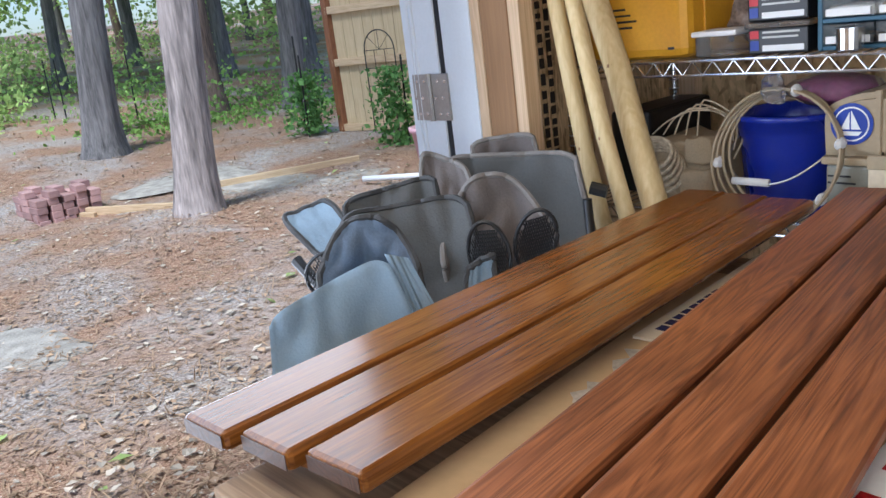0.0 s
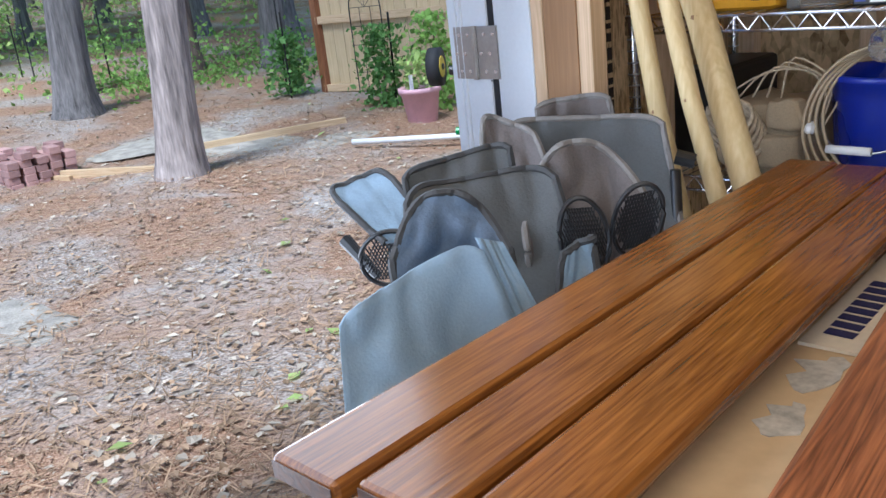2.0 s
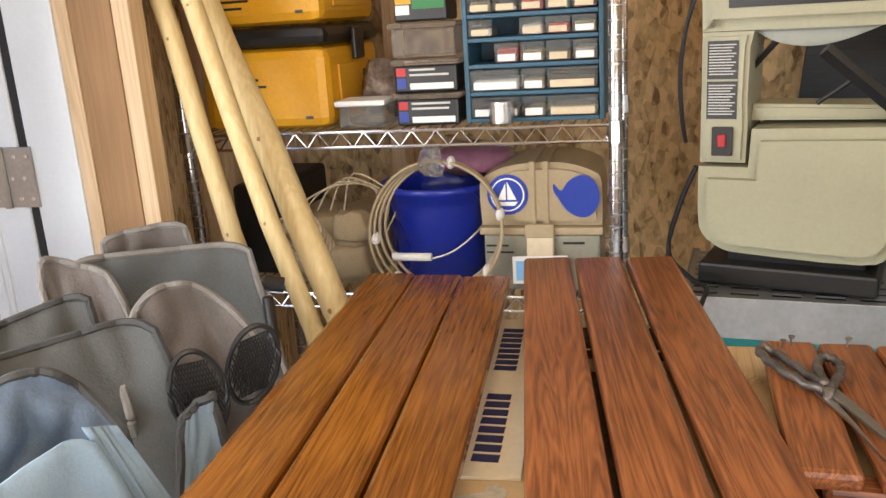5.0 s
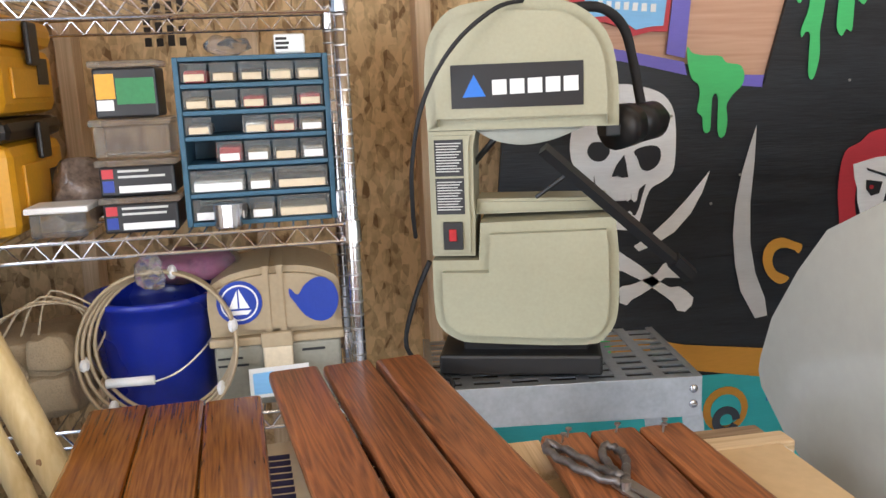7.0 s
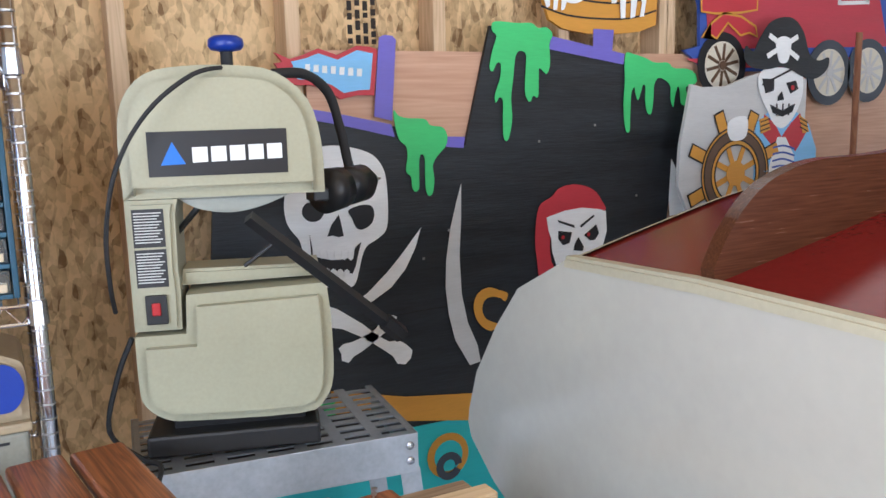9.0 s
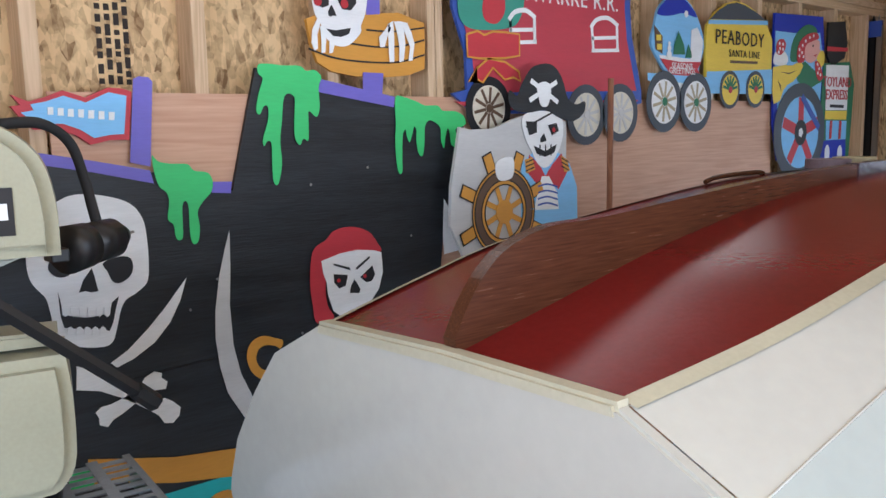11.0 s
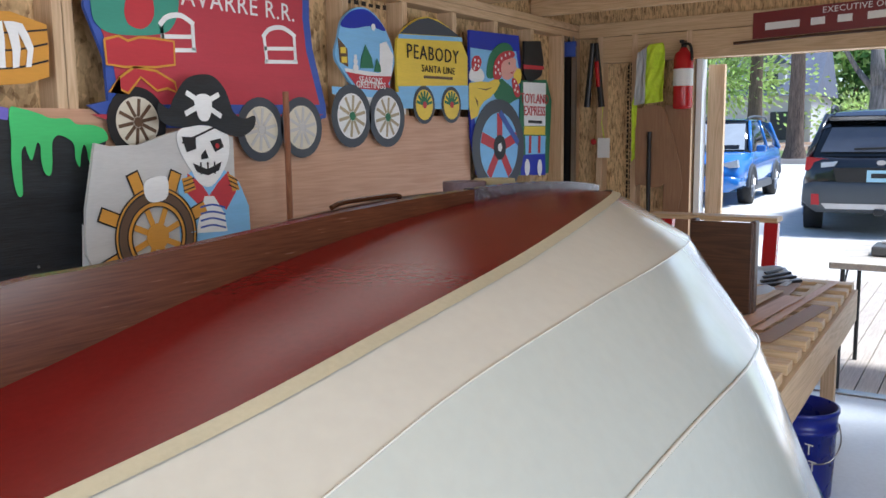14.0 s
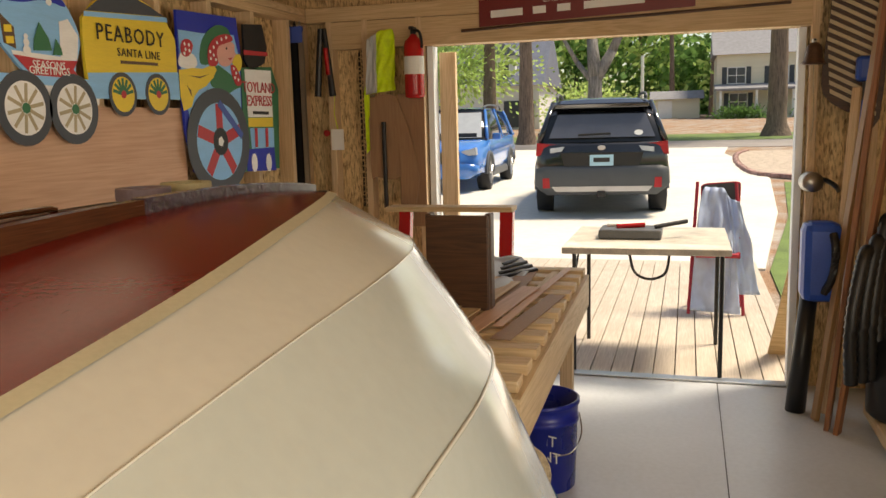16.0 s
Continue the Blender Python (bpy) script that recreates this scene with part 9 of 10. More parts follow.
# fence, trellis, shrubs, pot and cart
M_FENCE = wood("fence_board", (0.50, 0.37, 0.20), (0.72, 0.58, 0.36), 0.75, "Z", 0.6, contrast=0.4)
fence = structure(thing("fence", "pale new board fence with a reddish post", "fence"), "pale new board fence with a reddish post", "fence")
f0, f1 = Vector((-8.25, 5.98, 0)), Vector((-3.2, 7.75, 0))
fd = (f1 - f0).normalized()
fn = Vector((-fd.y, fd.x, 0))
panel = None
for k in range(38):
    p = f0 + fd * (0.06 + 0.14 * k)
    if panel is None:
        ob = part("fence_board", box(0, -0.009, 0, 0.135, 0.009, 1.78, 0.003), M_FENCE, fence)
        panel = ob.data
    else:
        ob = new("fence_board", panel)
        ob.parent = fence
    ob.matrix_basis = Matrix.Translation((p.x, p.y, -0.09 + 0.012 * math.sin(k * 1.9))) @ Matrix.Rotation(math.atan2(fd.y, fd.x), 4, "Z")
for z in (0.08, 0.85, 1.45):
    bm = box(0, -0.055, z, 5.3, -0.0105, z + 0.085, 0.003)
    ob = part("fence_rail", bm, M_PINE, fence)
    ob.matrix_basis = Matrix.Translation((f0.x, f0.y, -0.08)) @ Matrix.Rotation(math.atan2(fd.y, fd.x), 4, "Z")
for d, mt in ((0.0, M_CEDAR), (2.45, M_PINE), (4.9, M_PINE)):
    p = f0 + fd * d
    part("fence_post", box(p.x - 0.05, p.y - 0.05, -0.1, p.x + 0.05, p.y + 0.05, 1.72 if d else 1.62, 0.005), mt, fence)
trel = thing("wire_trellis", "rusty arched wire garden trellis by the fence", "trellis")
o = f0 + fd * 0.55 - fn * 0.16
loc = lambda u, z: (o.x + fd.x * u, o.y + fd.y * u, -0.08 + z)
arch = [loc(0, 0), loc(0, 1.0)] + [loc(0.2 - 0.2 * math.cos(a), 1.0 + 0.22 * math.sin(a)) for a in [math.pi * k / 10 for k in range(1, 10)]] + [loc(0.4, 1.0), loc(0.4, 0)]
part("arch", pipe(arch, 0.007, 6), M_BLACK, trel)
for u in (0.13, 0.27):
    part("upright", pipe([loc(u, 0), loc(u, 1.0)], 0.004, 5), M_BLACK, trel)
for z in (0.3, 0.6, 0.8, 1.0):
    part("crossbar", pipe([loc(0, z), loc(0.4, z)], 0.004, 5), M_BLACK, trel)
for a in (0.25, 0.5, 0.75):
    part("ray", pipe([loc(0.2, 1.0), loc(0.2 - 0.2 * math.cos(math.pi * a), 1.0 + 0.22 * math.sin(math.pi * a))], 0.003, 5), M_BLACK, trel)
for x, y, h in ((-12.2, 4.75, 1.0), (-11.8, 4.9, 1.0), (-13.5, 4.3, 0.9), (-13.3, 4.4, 0.9), (-8.55, 5.62, 1.15), (-8.3, 5.5, 0.95), (-6.75, 5.75, 0.95)):
    tagged(part("garden_stake", rod((x, y, ground_height(x, y) - 0.03), (x + 0.03, y, ground_height(x, y) + h), 0.011, n=6), M_BLACK), "thin dark metal garden stake", "stake", "garden stakes")
for x, y, h, s in ((-8.4, 5.60, 0.75, 81), (-6.75, 5.62, 0.85, 82), (-6.1, 5.75, 0.95, 83)):
    sh = thing("shrub", "leafy green shrub climbing a stake", "shrub", (x, y, ground_height(x, y)))
    r = np.random.default_rng(s)
    zz = r.uniform(0.02, h, 700)
    p = np.stack([r.normal(size=700) * 0.13 * (1 - 0.35 * zz / h), r.normal(size=700) * 0.13, zz], 1)
    leaves("leaves", p, 0.05, L_DEEP if s != 83 else L_GREEN, sh, seed=s)
    part("stem", rod((0, 0, 0), (0.02, 0, h * 0.8), 0.012, 0.006, 6), M_BARK_BROWN, sh)
pot = thing("flower_pot", "faded pink plastic flower pot with a small plant", "flower pot", (-5.75, 5.2, -0.08))
part("pot", lathe([(0.125, 0.0), (0.135, 0.01), (0.175, 0.27), (0.195, 0.275), (0.198, 0.32), (0.185, 0.322), (0.17, 0.29), (0.12, 0.03)], (0, 0, 0), 28), material("faded_pink", (0.72, 0.43, 0.48), 0.6, vary=0.1), pot, "", True)
part("soil", lathe([(0.168, 0.27), (0.168, 0.285)], (0, 0, 0), 20), M_BARK_BROWN, pot)
r = np.random.default_rng(90)
leaves("plant", np.stack([r.normal(size=120) * 0.08, r.normal(size=120) * 0.08, r.uniform(0.3, 0.62, 120)], 1), 0.05, L_LIGHT, pot, seed=90)
part("plant_tag", box(-0.02, -0.1, 0.28, 0.03, -0.096, 0.44), M_WHITE, pot)
M_CART = material("cart_green", (0.01, 0.24, 0.05), 0.35, vary=0.08)
cart = thing("garden_cart", "green plastic garden cart tipped up on its end", "garden cart")
bm = bmesh.new()
bmesh.ops.create_cube(bm, size=1, matrix=Matrix.LocRotScale((-4.25, 4.72, 0.34), Euler((0, 0, radians(35))), (0.62, 0.28, 0.84)))
bmesh.ops.bevel(bm, geom=list(bm.edges), offset=0.05, segments=3, affect="EDGES")
part("tub", bm, M_CART, cart)
part("rim", rod((-4.55, 4.45, 0.06), (-4.05, 4.82, 0.06), 0.03, n=10), M_CART, cart)
part("axle", rod((-4.62, 4.52, 0.50), (-4.25, 4.75, 0.48), 0.035, n=10), M_BLACK, cart)
wc = Vector((-4.80, 4.55, 0.52))
wd = Vector((0.8, 0.5, 0)).normalized()
tyre = part("wheel", rod(wc - wd * 0.045, wc + wd * 0.045, 0.145, n=24), M_RUBBER, cart, "black pneumatic wheel", True)
part("rim", rod(wc - wd * 0.05, wc + wd * 0.05, 0.08, n=20), A_YELLOW, tyre, "yellow rim")
part("hub", rod(wc - wd * 0.06, wc + wd * 0.06, 0.025, n=12), M_BLACK, tyre)


# ---- parked cars ----
M_GLASS = material("car_glass", (0.02, 0.022, 0.025), 0.06, vary=0.05, bump=0.0)
M_TAIL = material("tail_light", (0.42, 0.02, 0.03), 0.15, vary=0.05, bump=0.0)
M_LAMPCLEAR = material("head_light", (0.55, 0.57, 0.6), 0.12, vary=0.05, bump=0.0)
M_PLASTIC = material("bumper_plastic", (0.075, 0.08, 0.088), 0.55, vary=0.06, bump=0.08)
M_ALLOY = material("alloy", (0.5, 0.5, 0.52), 0.3, 0.9, vary=0.05)
M_PLATE_BLUE = material("number_plate", (0.42, 0.66, 0.78), 0.4, vary=0.05)


def loft(sections):
    """Joins closed rings of points, one after another, with closed ends."""
    bm = bmesh.new()
    rings = [[bm.verts.new(p) for p in s] for s in sections]
    n = len(rings[0])
    for a_ring, b_ring in zip(rings, rings[1:]):
        for k in range(n):
            bm.faces.new((a_ring[k], a_ring[(k + 1) % n], b_ring[(k + 1) % n], b_ring[k]))
    bm.faces.new(rings[0][::-1])
    bm.faces.new(rings[-1])
    bmesh.ops.recalc_face_normals(bm, faces=bm.faces)
    return bm


def section(x, w_low, w_mid, w_top, z0, z1, z2):
    half = [(w_low * 0.9, z0), (w_low, z0 + 0.06), (w_mid, z0 + (z1 - z0) * 0.5), (w_mid * 0.99, z1), (w_top, z2 - 0.03), (w_top * 0.9, z2)]
    return [(x, w, z) for w, z in half] + [(x, -w, z) for w, z in half[::-1]]


def build_car(name, label, paint_mat, m, rear_view):
    """A tall estate car, x towards its front, z from the ground."""
    car = thing(name, label, "car")
    car.matrix_world = m
    st = [(-2.42, 0.80, 0.84, 0.78, 0.55, 0.85, 1.0), (-2.34, 0.84, 0.90, 0.86, 0.36, 0.80, 1.04), (-1.9, 0.86, 0.93, 0.88, 0.30, 0.80, 1.06), (0.0, 0.86, 0.93, 0.89, 0.28, 0.78, 1.04),
          (1.1, 0.86, 0.92, 0.87, 0.28, 0.78, 1.02), (1.9, 0.84, 0.91, 0.80, 0.30, 0.76, 0.96), (2.28, 0.76, 0.85, 0.70, 0.36, 0.70, 0.86), (2.42, 0.66, 0.74, 0.60, 0.45, 0.66, 0.78)]
    part("body", loft([section(*s) for s in st]), paint_mat, car, "", True)
    cab = [(-2.30, 0.84, 0.80, 1.02, 1.06), (-2.12, 0.85, 0.70, 1.02, 1.42), (-1.86, 0.86, 0.66, 1.02, 1.60), (-0.6, 0.87, 0.66, 1.02, 1.655), (0.35, 0.87, 0.65, 1.02, 1.62), (1.25, 0.85, 0.74, 1.0, 1.06)]
    rings = []
    for x, wl, wt, z0, z1 in cab:
        half = [(wl, z0), (wl + (wt - wl) * 0.5, z0 + (z1 - z0) * 0.5), (wt, z1 - 0.03), (wt * 0.85, z1)]
        rings.append([(x, w, z) for w, z in half] + [(x, -w, z) for w, z in half[::-1]])
    glass = part("cabin_glass", loft(rings), M_GLASS, car, "dark glass", True)
    roof = [(x, wt * 1.01, z1) for x, wl, wt, z0, z1 in cab[1:5]]
    bm = bmesh.new()
    up = [[bm.verts.new((x, w * s, z + 0.006 + (0.018 if abs(s) < 0.5 else -0.02 if abs(s) > 0.95 else 0.006))) for s in (-1.0, -0.8, -0.4, 0, 0.4, 0.8, 1.0)] for x, w, z in roof]
    for r0, r1 in zip(up, up[1:]):
        for k in range(6):
            bm.faces.new((r0[k], r0[k + 1], r1[k + 1], r1[k]))
    part("roof", bm, paint_mat, car, "", True)
    for s in (-1, 1):
        for (xa, za, wa), (xb, zb, wb), r in (((-2.28, 1.03, 0.86), (-1.95, 1.58, 0.665), 0.045), ((-0.62, 1.02, 0.875), (-0.68, 1.63, 0.665), 0.03), ((1.22, 1.02, 0.85), (0.36, 1.60, 0.66), 0.035)):
            part("pillar", rod((xa, s * wa, za), (xb, s * wb, zb), r, n=8), paint_mat, car, "", True)
        part("roof_rail", pipe(curve_through([(-1.85, s * 0.62, 1.62), (-1.7, s * 0.62, 1.70), (-0.6, s * 0.62, 1.725), (0.2, s * 0.62, 1.69), (0.32, s * 0.62, 1.64)], 4), 0.022, 8), M_PLASTIC, car)
        mir = part("mirror", box(0.78, s * 0.90 if s > 0 else -1.08, 1.0, 0.92, 1.08 if s > 0 else -0.90, 1.13, 0.03), paint_mat, car)
        part("sill", box(-1.2, s * 0.885 - 0.03, 0.24, 1.2, s * 0.885 + 0.03, 0.40, 0.02), M_PLASTIC, car)
        for x in (-1.42, 1.36):
            c = Vector((x, s * 0.82, 0.345))
            wheel = part("wheel", rod(c - Vector((0, 0.115, 0)), c + Vector((0, 0.115, 0)), 0.345, n=32), M_RUBBER, car, "", True)
            part("rim", rod(c + Vector((0, s * 0.10, 0)), c + Vector((0, s * 0.121, 0)), 0.235, n=24), M_BLACK, wheel)
            for k in range(5):
                a = 2 * math.pi * k / 5
                part("spoke", rod(c + Vector((0, s * 0.122, 0)), c + Vector((0.22 * math.cos(a), s * 0.122, 0.22 * math.sin(a))), 0.025, 0.02, 6), M_ALLOY, wheel)
            arch = [(x + 0.40 * math.cos(a), s * 0.915, 0.345 + 0.40 * math.sin(a)) for a in [math.pi * k / 14 for k in range(15)]]
            part("wheel_arch", pipe(arch, 0.045, 6), M_PLASTIC, car)
    bump = [section(-2.50, 0.70, 0.78, 0.76, 0.42, 0.60, 0.68), section(-2.46, 0.82, 0.90, 0.88, 0.32, 0.62, 0.72), section(-2.1, 0.86, 0.945, 0.93, 0.30, 0.60, 0.70)]
    part("rear_bumper", loft(bump), M_PLASTIC, car, "grey plastic bumper", True)
    bump = [section(2.50, 0.60, 0.70, 0.66, 0.36, 0.50, 0.56), section(2.44, 0.74, 0.84, 0.80, 0.28, 0.50, 0.58), section(2.0, 0.84, 0.93, 0.90, 0.28, 0.50, 0.58)]
    part("front_bumper", loft(bump), M_PLASTIC if rear_view else paint_mat, car, "", True)
    rearward = lambda x: (lambda u, v, w: (x - w, u, v))
    forward = lambda x: (lambda u, v, w: (x + w, u, v))
    if rear_view:
        part("rear_window", slab([(0.72, 1.10), (-0.72, 1.10), (-0.60, 1.42), (0.60, 1.42)], lambda u, v, w: (-2.345 + (v - 1.06) * 0.55 - w, u, v), 0.012, bevel=0.002), material("rear_glass", (0.10, 0.11, 0.14), 0.05, vary=0.05, bump=0.0), car, "tinted rear window")
        part("spoiler", box(-2.20, -0.64, 1.50, -1.90, 0.64, 1.575, 0.02), paint_mat, car)
        part("wiper", rod((-2.35, 0.32, 1.14), (-2.34, -0.12, 1.155), 0.014, n=6), M_BLACK, car)
        part("tail_gate_panel", slab([(0.48, 0.62), (-0.48, 0.62), (-0.56, 0.90), (0.56, 0.90)], rearward(-2.435), 0.03, bevel=0.01), M_BLACK, car)
        for s in (-1, 1):
            lens = part("tail_light", slab([(s * 0.90, 0.86), (s * 0.56, 0.90), (s * 0.50, 1.0), (s * 0.88, 1.04)], rearward(-2.33), 0.085, bevel=0.015), M_TAIL, car, "red tail light")
            part("clear_lens", slab([(s * 0.70, 0.90), (s * 0.54, 0.92), (s * 0.50, 0.985), (s * 0.70, 0.965)], rearward(-2.42), 0.012), M_LAMPCLEAR, lens)
            part("reflector", slab([(s * 0.80, 0.42), (s * 0.70, 0.42), (s * 0.71, 0.56), (s * 0.80, 0.56)], rearward(-2.49), 0.02), M_TAIL, car, "red reflector")
        plate = part("number_plate", slab([(0.16, 0.72), (-0.16, 0.72), (-0.16, 0.87), (0.16, 0.87)], rearward(-2.468), 0.006), M_PLATE_BLUE, car, "pale blue number plate")
        part("plate_bar", slab([(0.11, 0.77), (-0.11, 0.77), (-0.11, 0.83), (0.11, 0.83)], rearward(-2.476), 0.002), M_DECAL, plate)
        part("emblem", slab(disc((0.0, 0.965), 0.055, 18, 0.6), rearward(-2.43), 0.02), M_ALLOY, car, "plain oval emblem")
        part("skid_plate", slab([(0.62, 0.37), (-0.62, 0.37), (-0.68, 0.44), (0.68, 0.44)], rearward(-2.49), 0.02), M_ALLOY, car, "silver skid plate")
        part("hitch", box(-2.60, -0.06, 0.30, -2.40, 0.06, 0.38, 0.01), M_BLACK, car)
        part("sticker", slab(disc((-0.50, 1.16), 0.06, 16, 0.6), lambda u, v, w: (-2.36 + (v - 1.06) * 0.55 - w, u, v), 0.003), M_WHITE, car, "white oval sticker")
    else:
        # the pale base colour paints the sky's reflection on this glass
        part("windscreen", slab([(0.74, 1.05), (-0.74, 1.05), (-0.60, 1.56), (0.60, 1.56)], lambda u, v, w: (1.28 - (v - 1.03) * 1.55 + w, u, v), 0.012, bevel=0.002), material("windscreen_sky_tint", (0.40, 0.43, 0.46), 0.1, vary=0.05, bump=0.0), car, "windscreen with the sky's reflection in its colour")
        part("grille", slab([(0.48, 0.55), (-0.48, 0.55), (-0.52, 0.80), (0.52, 0.80)], forward(2.41), 0.04, bevel=0.01), M_BLACK, car, "black grille")
        for s in (-1, 1):
            part("head_light", slab([(s * 0.84, 0.74), (s * 0.52, 0.72), (s * 0.50, 0.80), (s * 0.82, 0.88)], forward(2.20), 0.20, bevel=0.02), M_LAMPCLEAR, car, "clear headlight")
            part("fog_light", slab([(s * 0.80, 0.44), (s * 0.58, 0.44), (s * 0.58, 0.50), (s * 0.80, 0.54)], forward(2.40), 0.05, bevel=0.01), M_LAMPCLEAR, car)
    return car


M_CAR_DARK = material("car_dark_grey", (0.016, 0.017, 0.021), 0.12, vary=0.05, bump=0.0, coat=0.8)
M_CAR_BLUE = material("car_blue", (0.04, 0.20, 0.62), 0.2, vary=0.05, bump=0.0, coat=0.8)
build_car("car", "dark grey estate car seen from behind on the driveway", M_CAR_DARK, pose(15.75, 1.62, -0.055, 0, 0, 6) @ Matrix.Scale(1.08, 4), True)
build_car("car", "bright blue sport utility car facing the garage", M_CAR_BLUE, pose(19.65, 5.27, -0.055, 0, 0, 183) @ Matrix.Scale(1.06, 4), False)


# ---- houses and trees across the road ----
M_SIDING = material("cream_siding", (0.70, 0.66, 0.52), 0.7, vary=0.04, scale=0.6, bump=0.3, fine=6, stretch=(0.1, 0.1, 4))
M_SIDING_W = material("white_siding", (0.66, 0.67, 0.68), 0.7, vary=0.04, scale=0.6, bump=0.2, fine=6, stretch=(0.1, 0.1, 4))
M_ROOF = material("roof_shingle", (0.26, 0.26, 0.28), 0.9, vary=0.12, scale=3, bump=0.3, fine=20)
M_ROOF_BLUE = material("slate_roof", (0.15, 0.17, 0.23), 0.9, vary=0.12, scale=3, bump=0.3, fine=20)
M_PANE = material("window_pane", (0.05, 0.06, 0.075), 0.08, vary=0.1, bump=0.0)


def add_window(parent, x, y, z, w, h, shutters=None):
    win = part("window", box(x - 0.06, y - w / 2, z, x - 0.005, y + w / 2, z + h, 0.01), M_WHITE, parent)
    for i in range(2):
        for j in range(2):
            a, b = y - w / 2 + 0.08 + i * (w / 2 - 0.05), z + 0.08 + j * (h / 2 - 0.05)
            part("pane", box(x - 0.075, a, b, x - 0.061, a + w / 2 - 0.11, b + h / 2 - 0.11), M_PANE, win)
    if shutters:
        for s in (-1, 1):
            y0 = y + s * (w / 2 + 0.24)
            part("shutter", box(x - 0.05, y0 - 0.2, z, x - 0.006, y0 + 0.2, z + h, 0.01), shutters, parent)


def house(name, label, x, y0, y1, z, h, depth, wall, roof, rise, ridge_along_y=True):
    hs = thing(name, label, "house")
    part("wall", box(x, y0, z - 0.6, x + depth, y1, z + h), wall, hs)
    o = 0.4
    if ridge_along_y:
        prof = [(x - o, z + h), (x + depth / 2, z + h + rise), (x + depth + o, z + h)]
        bm = slab(prof, lambda u, v, w: (u, y0 - o + w, v), (y1 - y0) + 2 * o)
    else:
        prof = [(y0 - o, z + h), ((y0 + y1) / 2, z + h + rise), (y1 + o, z + h)]
        bm = slab(prof, lambda u, v, w: (x - o + w, u, v), depth + 2 * o)
    part("roof", bm, roof, hs)
    return hs


h1 = house("house", "cream two-storey house with a porch and grey roof", 82, -13.0, -2.3, 1.0, 5.6, 9, M_SIDING, M_ROOF, 2.6)
M_SHUT = material("dark_shutter", (0.05, 0.06, 0.07), 0.6, vary=0.06)
for y in (-4.0, -7.6, -11.0):
    add_window(h1, 82, y, 4.0, 1.6, 1.5, M_SHUT)
add_window(h1, 82, -4.2, 1.6, 1.6, 1.6, M_SHUT)
add_window(h1, 82, -10.9, 1.6, 1.6, 1.6, M_SHUT)
part("porch_roof", slab([(79.6, 3.55), (82.0, 4.0), (82.0, 3.45), (79.6, 3.35)], lambda u, v, w: (u, -13.2 + w, v), 11.1), M_ROOF, h1)
for y in (-2.6, -5.6, -8.6, -12.6):
    part("porch_column", box(79.7, y - 0.1, 0.9, 79.9, y + 0.1, 3.4, 0.02), M_WHITE, h1)
part("porch_floor", box(79.5, -13.1, 0.6, 82, -2.3, 1.0), M_CONCRETE, h1)
part("door", box(81.93, -8.3, 1.0, 81.99, -7.3, 3.1, 0.02), M_SHUT, h1)
for y in (-3.6, -5.0, -10.3):
    hd = tagged(leaves("hedge", np.random.default_rng(int(-y * 10)).normal(size=(700, 3)) * np.array([0.3, 0.8, 0.35]) + np.array([78.9, y, 1.35]), 0.16, L_DEEP, seed=int(-y * 10)), "low green hedge before the porch", "hedge", kind="stuff")
sd = house("garden_shed", "small pale garden shed with a grey roof", 84, -0.9, 3.3, 1.05, 1.8, 3, M_SIDING, M_ROOF, 0.8)
part("shed_door", box(83.9, 1.6, 1.05, 83.98, 2.9, 2.7, 0.02), M_WHITE, sd)
h2 = house("house", "white house with a slate roof and dormer behind trees", 66, 11.2, 26, 0.75, 3.2, 9, M_SIDING_W, M_ROOF_BLUE, 4.2)
dm = part("dormer", box(66.6, 13.2, 4.0, 70, 15.0, 6.3), M_SIDING_W, h2, "white dormer")
part("dormer_roof", slab([(12.9, 6.3), (14.1, 7.3), (15.3, 6.3)], lambda u, v, w: (66.4 + w, u, v), 4.0), M_ROOF_BLUE, h2)
add_window(h2, 66.6, 14.1, 4.4, 1.0, 1.5)
part("garage_door", box(65.9, 11.6, 0.75, 65.99, 14.0, 2.8, 0.02), M_SHUT, h2)
tree(50, 11.45, 0.42, 11, M_BARK_BROWN, "straight brown pine trunk across the driveway", (0, 0), 3000, 12, 4, 0.35, L_LIGHT, seed=101)
tree(45, 8.35, 0.42, 11, M_BARK_BROWN, "thick brown pine trunk beside the driveway", (0, 0), 2500, 12, 4, 0.35, L_GREEN, seed=102)
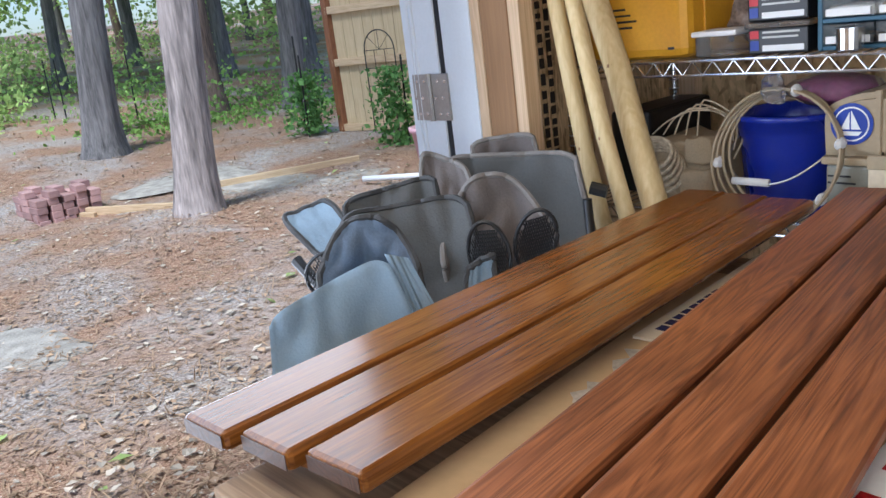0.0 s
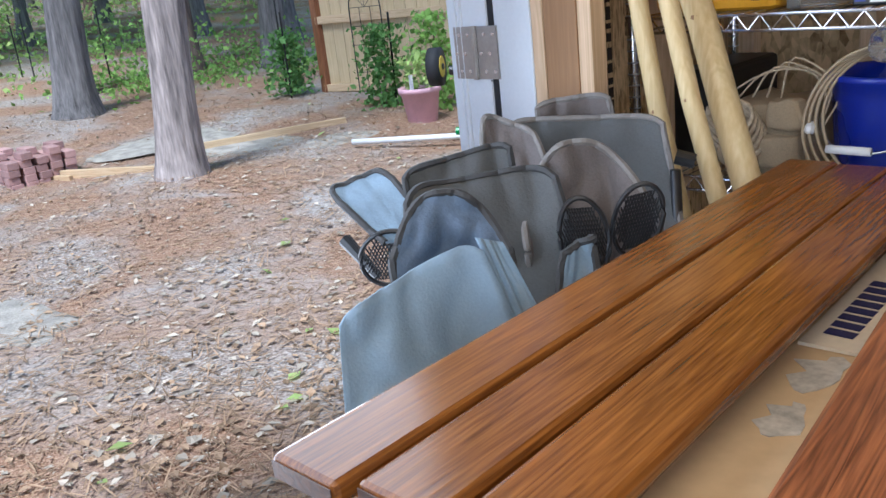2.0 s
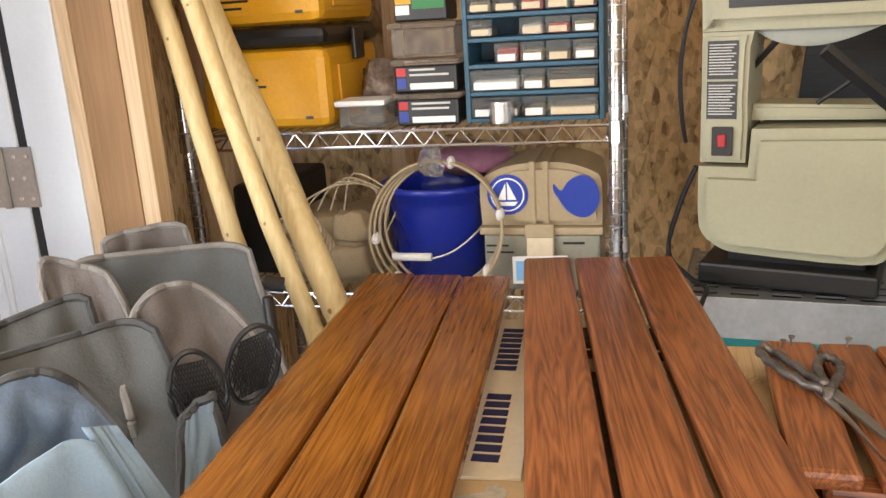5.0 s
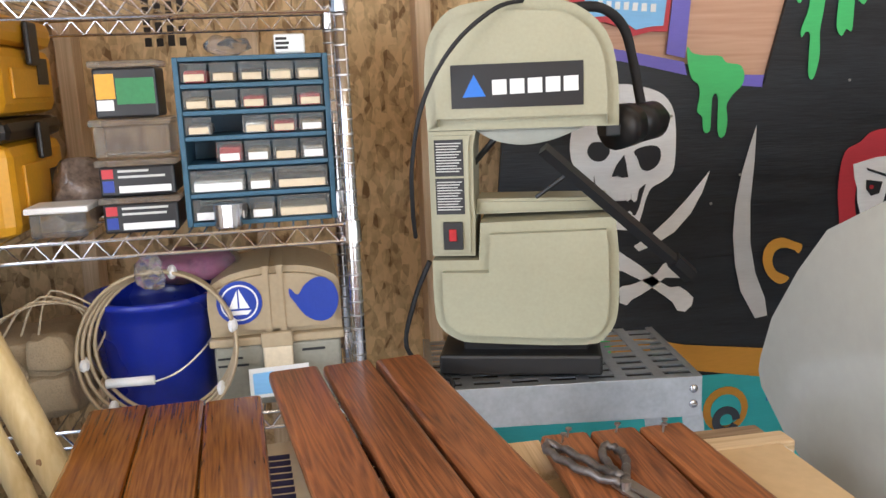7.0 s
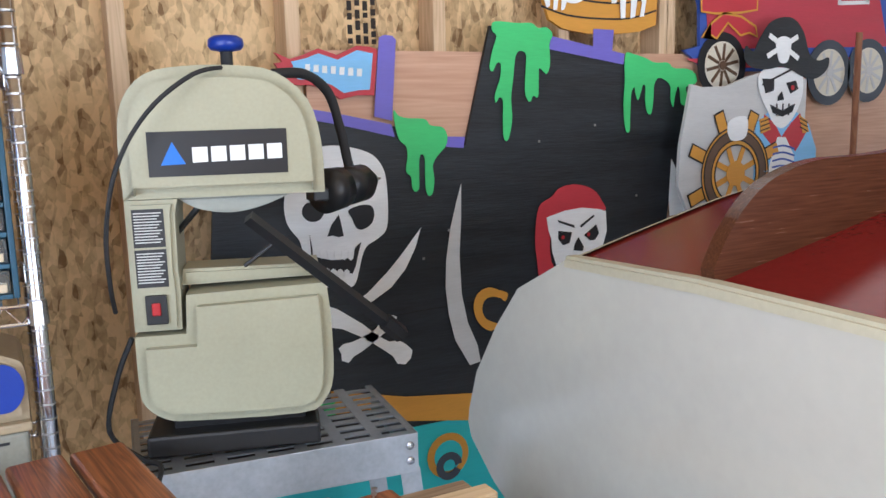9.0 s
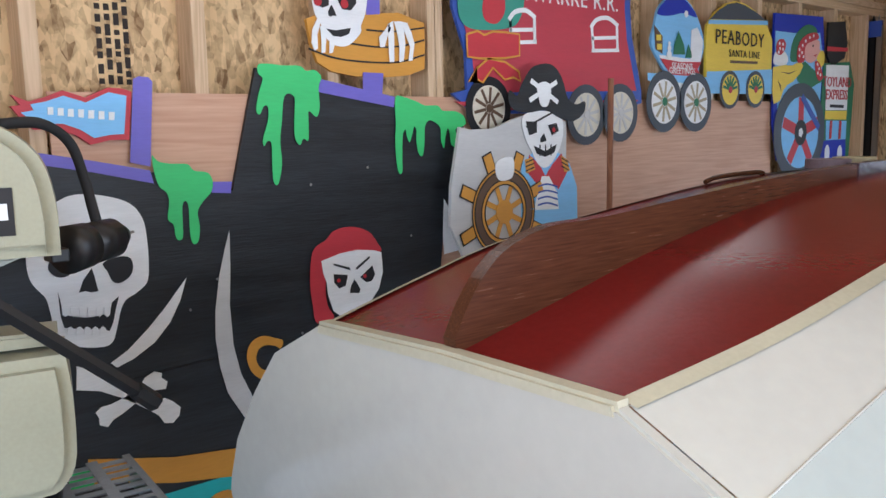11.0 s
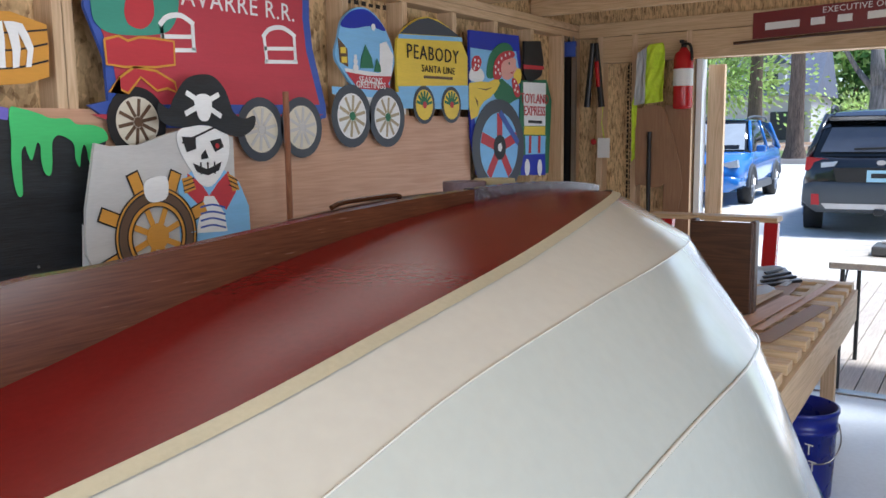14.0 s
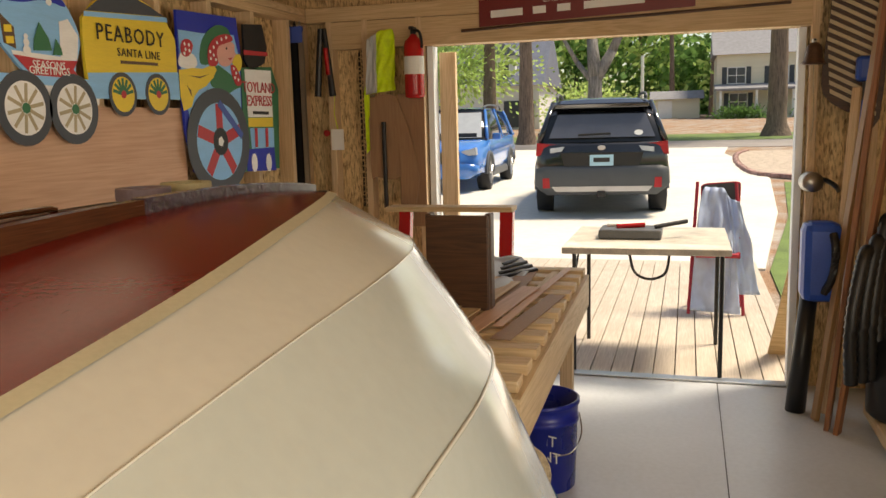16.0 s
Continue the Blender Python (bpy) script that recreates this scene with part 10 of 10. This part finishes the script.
tree(42, 4.45, 0.50, 4.0, M_BARK_GREY, "forked grey tree behind the parked car", (0, 0), 0, seed=103,
     limbs=(((0, 0, 3.2), (0.3, -1.6, 6.4), 0.30), ((0, 0, 3.4), (0.2, 0.3, 7.4), 0.34), ((0, 0, 3.0), (-0.2, 1.7, 5.6), 0.16)))
tree(49.4, -4.45, 0.55, 12, M_BARK_BROWN, "thick straight pine trunk on the lawn", (-0.012, -0.005), 3000, 12, 4, 0.35, L_GREEN, seed=104)
tagged(part("utility_pole", rod((60, 3.15, 0.4), (60, 3.15, 5.4), 0.11, n=10), M_WHITE), "thin pale pole beyond the road", "pole")
tagged(leaves("roadside_foliage", np.random.default_rng(7).normal(size=(3500, 3)) * np.array([2, 2.2, 1.2]) + np.array([52, 14.5, 4.6]), 0.22, L_LIGHT, seed=7), "bright light-green foliage over the roadside", "foliage", kind="stuff")
tagged(leaves("roadside_foliage", np.random.default_rng(8).normal(size=(1600, 3)) * np.array([1.5, 1.6, 0.8]) + np.array([62, 7.0, 2.2]), 0.2, L_LIGHT, seed=8), "yellow-green shrubs by the road", "foliage", kind="stuff")


def far_wood(name, label, x0, x1, y0, y1, z1, count, size, mat, seed):
    r = np.random.default_rng(seed)
    c = r.uniform((x0, y0, 0.5), (x1, y1, z1), size=(340, 3))
    p = c[r.integers(0, 340, count)] + r.normal(size=(count, 3)) * np.array([1.6, 1.6, 1.3])
    p[:, 2] = np.maximum(p[:, 2], 0) + 1.0
    return tagged(leaves(name, p, size, mat, seed=seed), label, "woods", kind="stuff")


far_wood("far_woods", "dark green woods behind the houses", 98, 116, -45, 75, 15, 26000, 0.75, L_DEEP, 120)
far_wood("far_woods", "sunlit green woods behind the houses", 95, 108, -45, 75, 13, 15000, 0.55, L_LIGHT, 121)
rnd = random.Random(77)
for k in range(22):
    y = -40 + 5.2 * k + rnd.uniform(-2, 2)
    x = rnd.uniform(93, 103)
    tagged(part("far_trunk", rod((x, y, 0.8), (x + rnd.uniform(-0.5, 0.5), y + rnd.uniform(-0.5, 0.5), 17), rnd.uniform(0.2, 0.38), 0.14, 8), M_BARK_BROWN), "distant dark pine trunk in the woods", "tree trunk", "distant trunks")
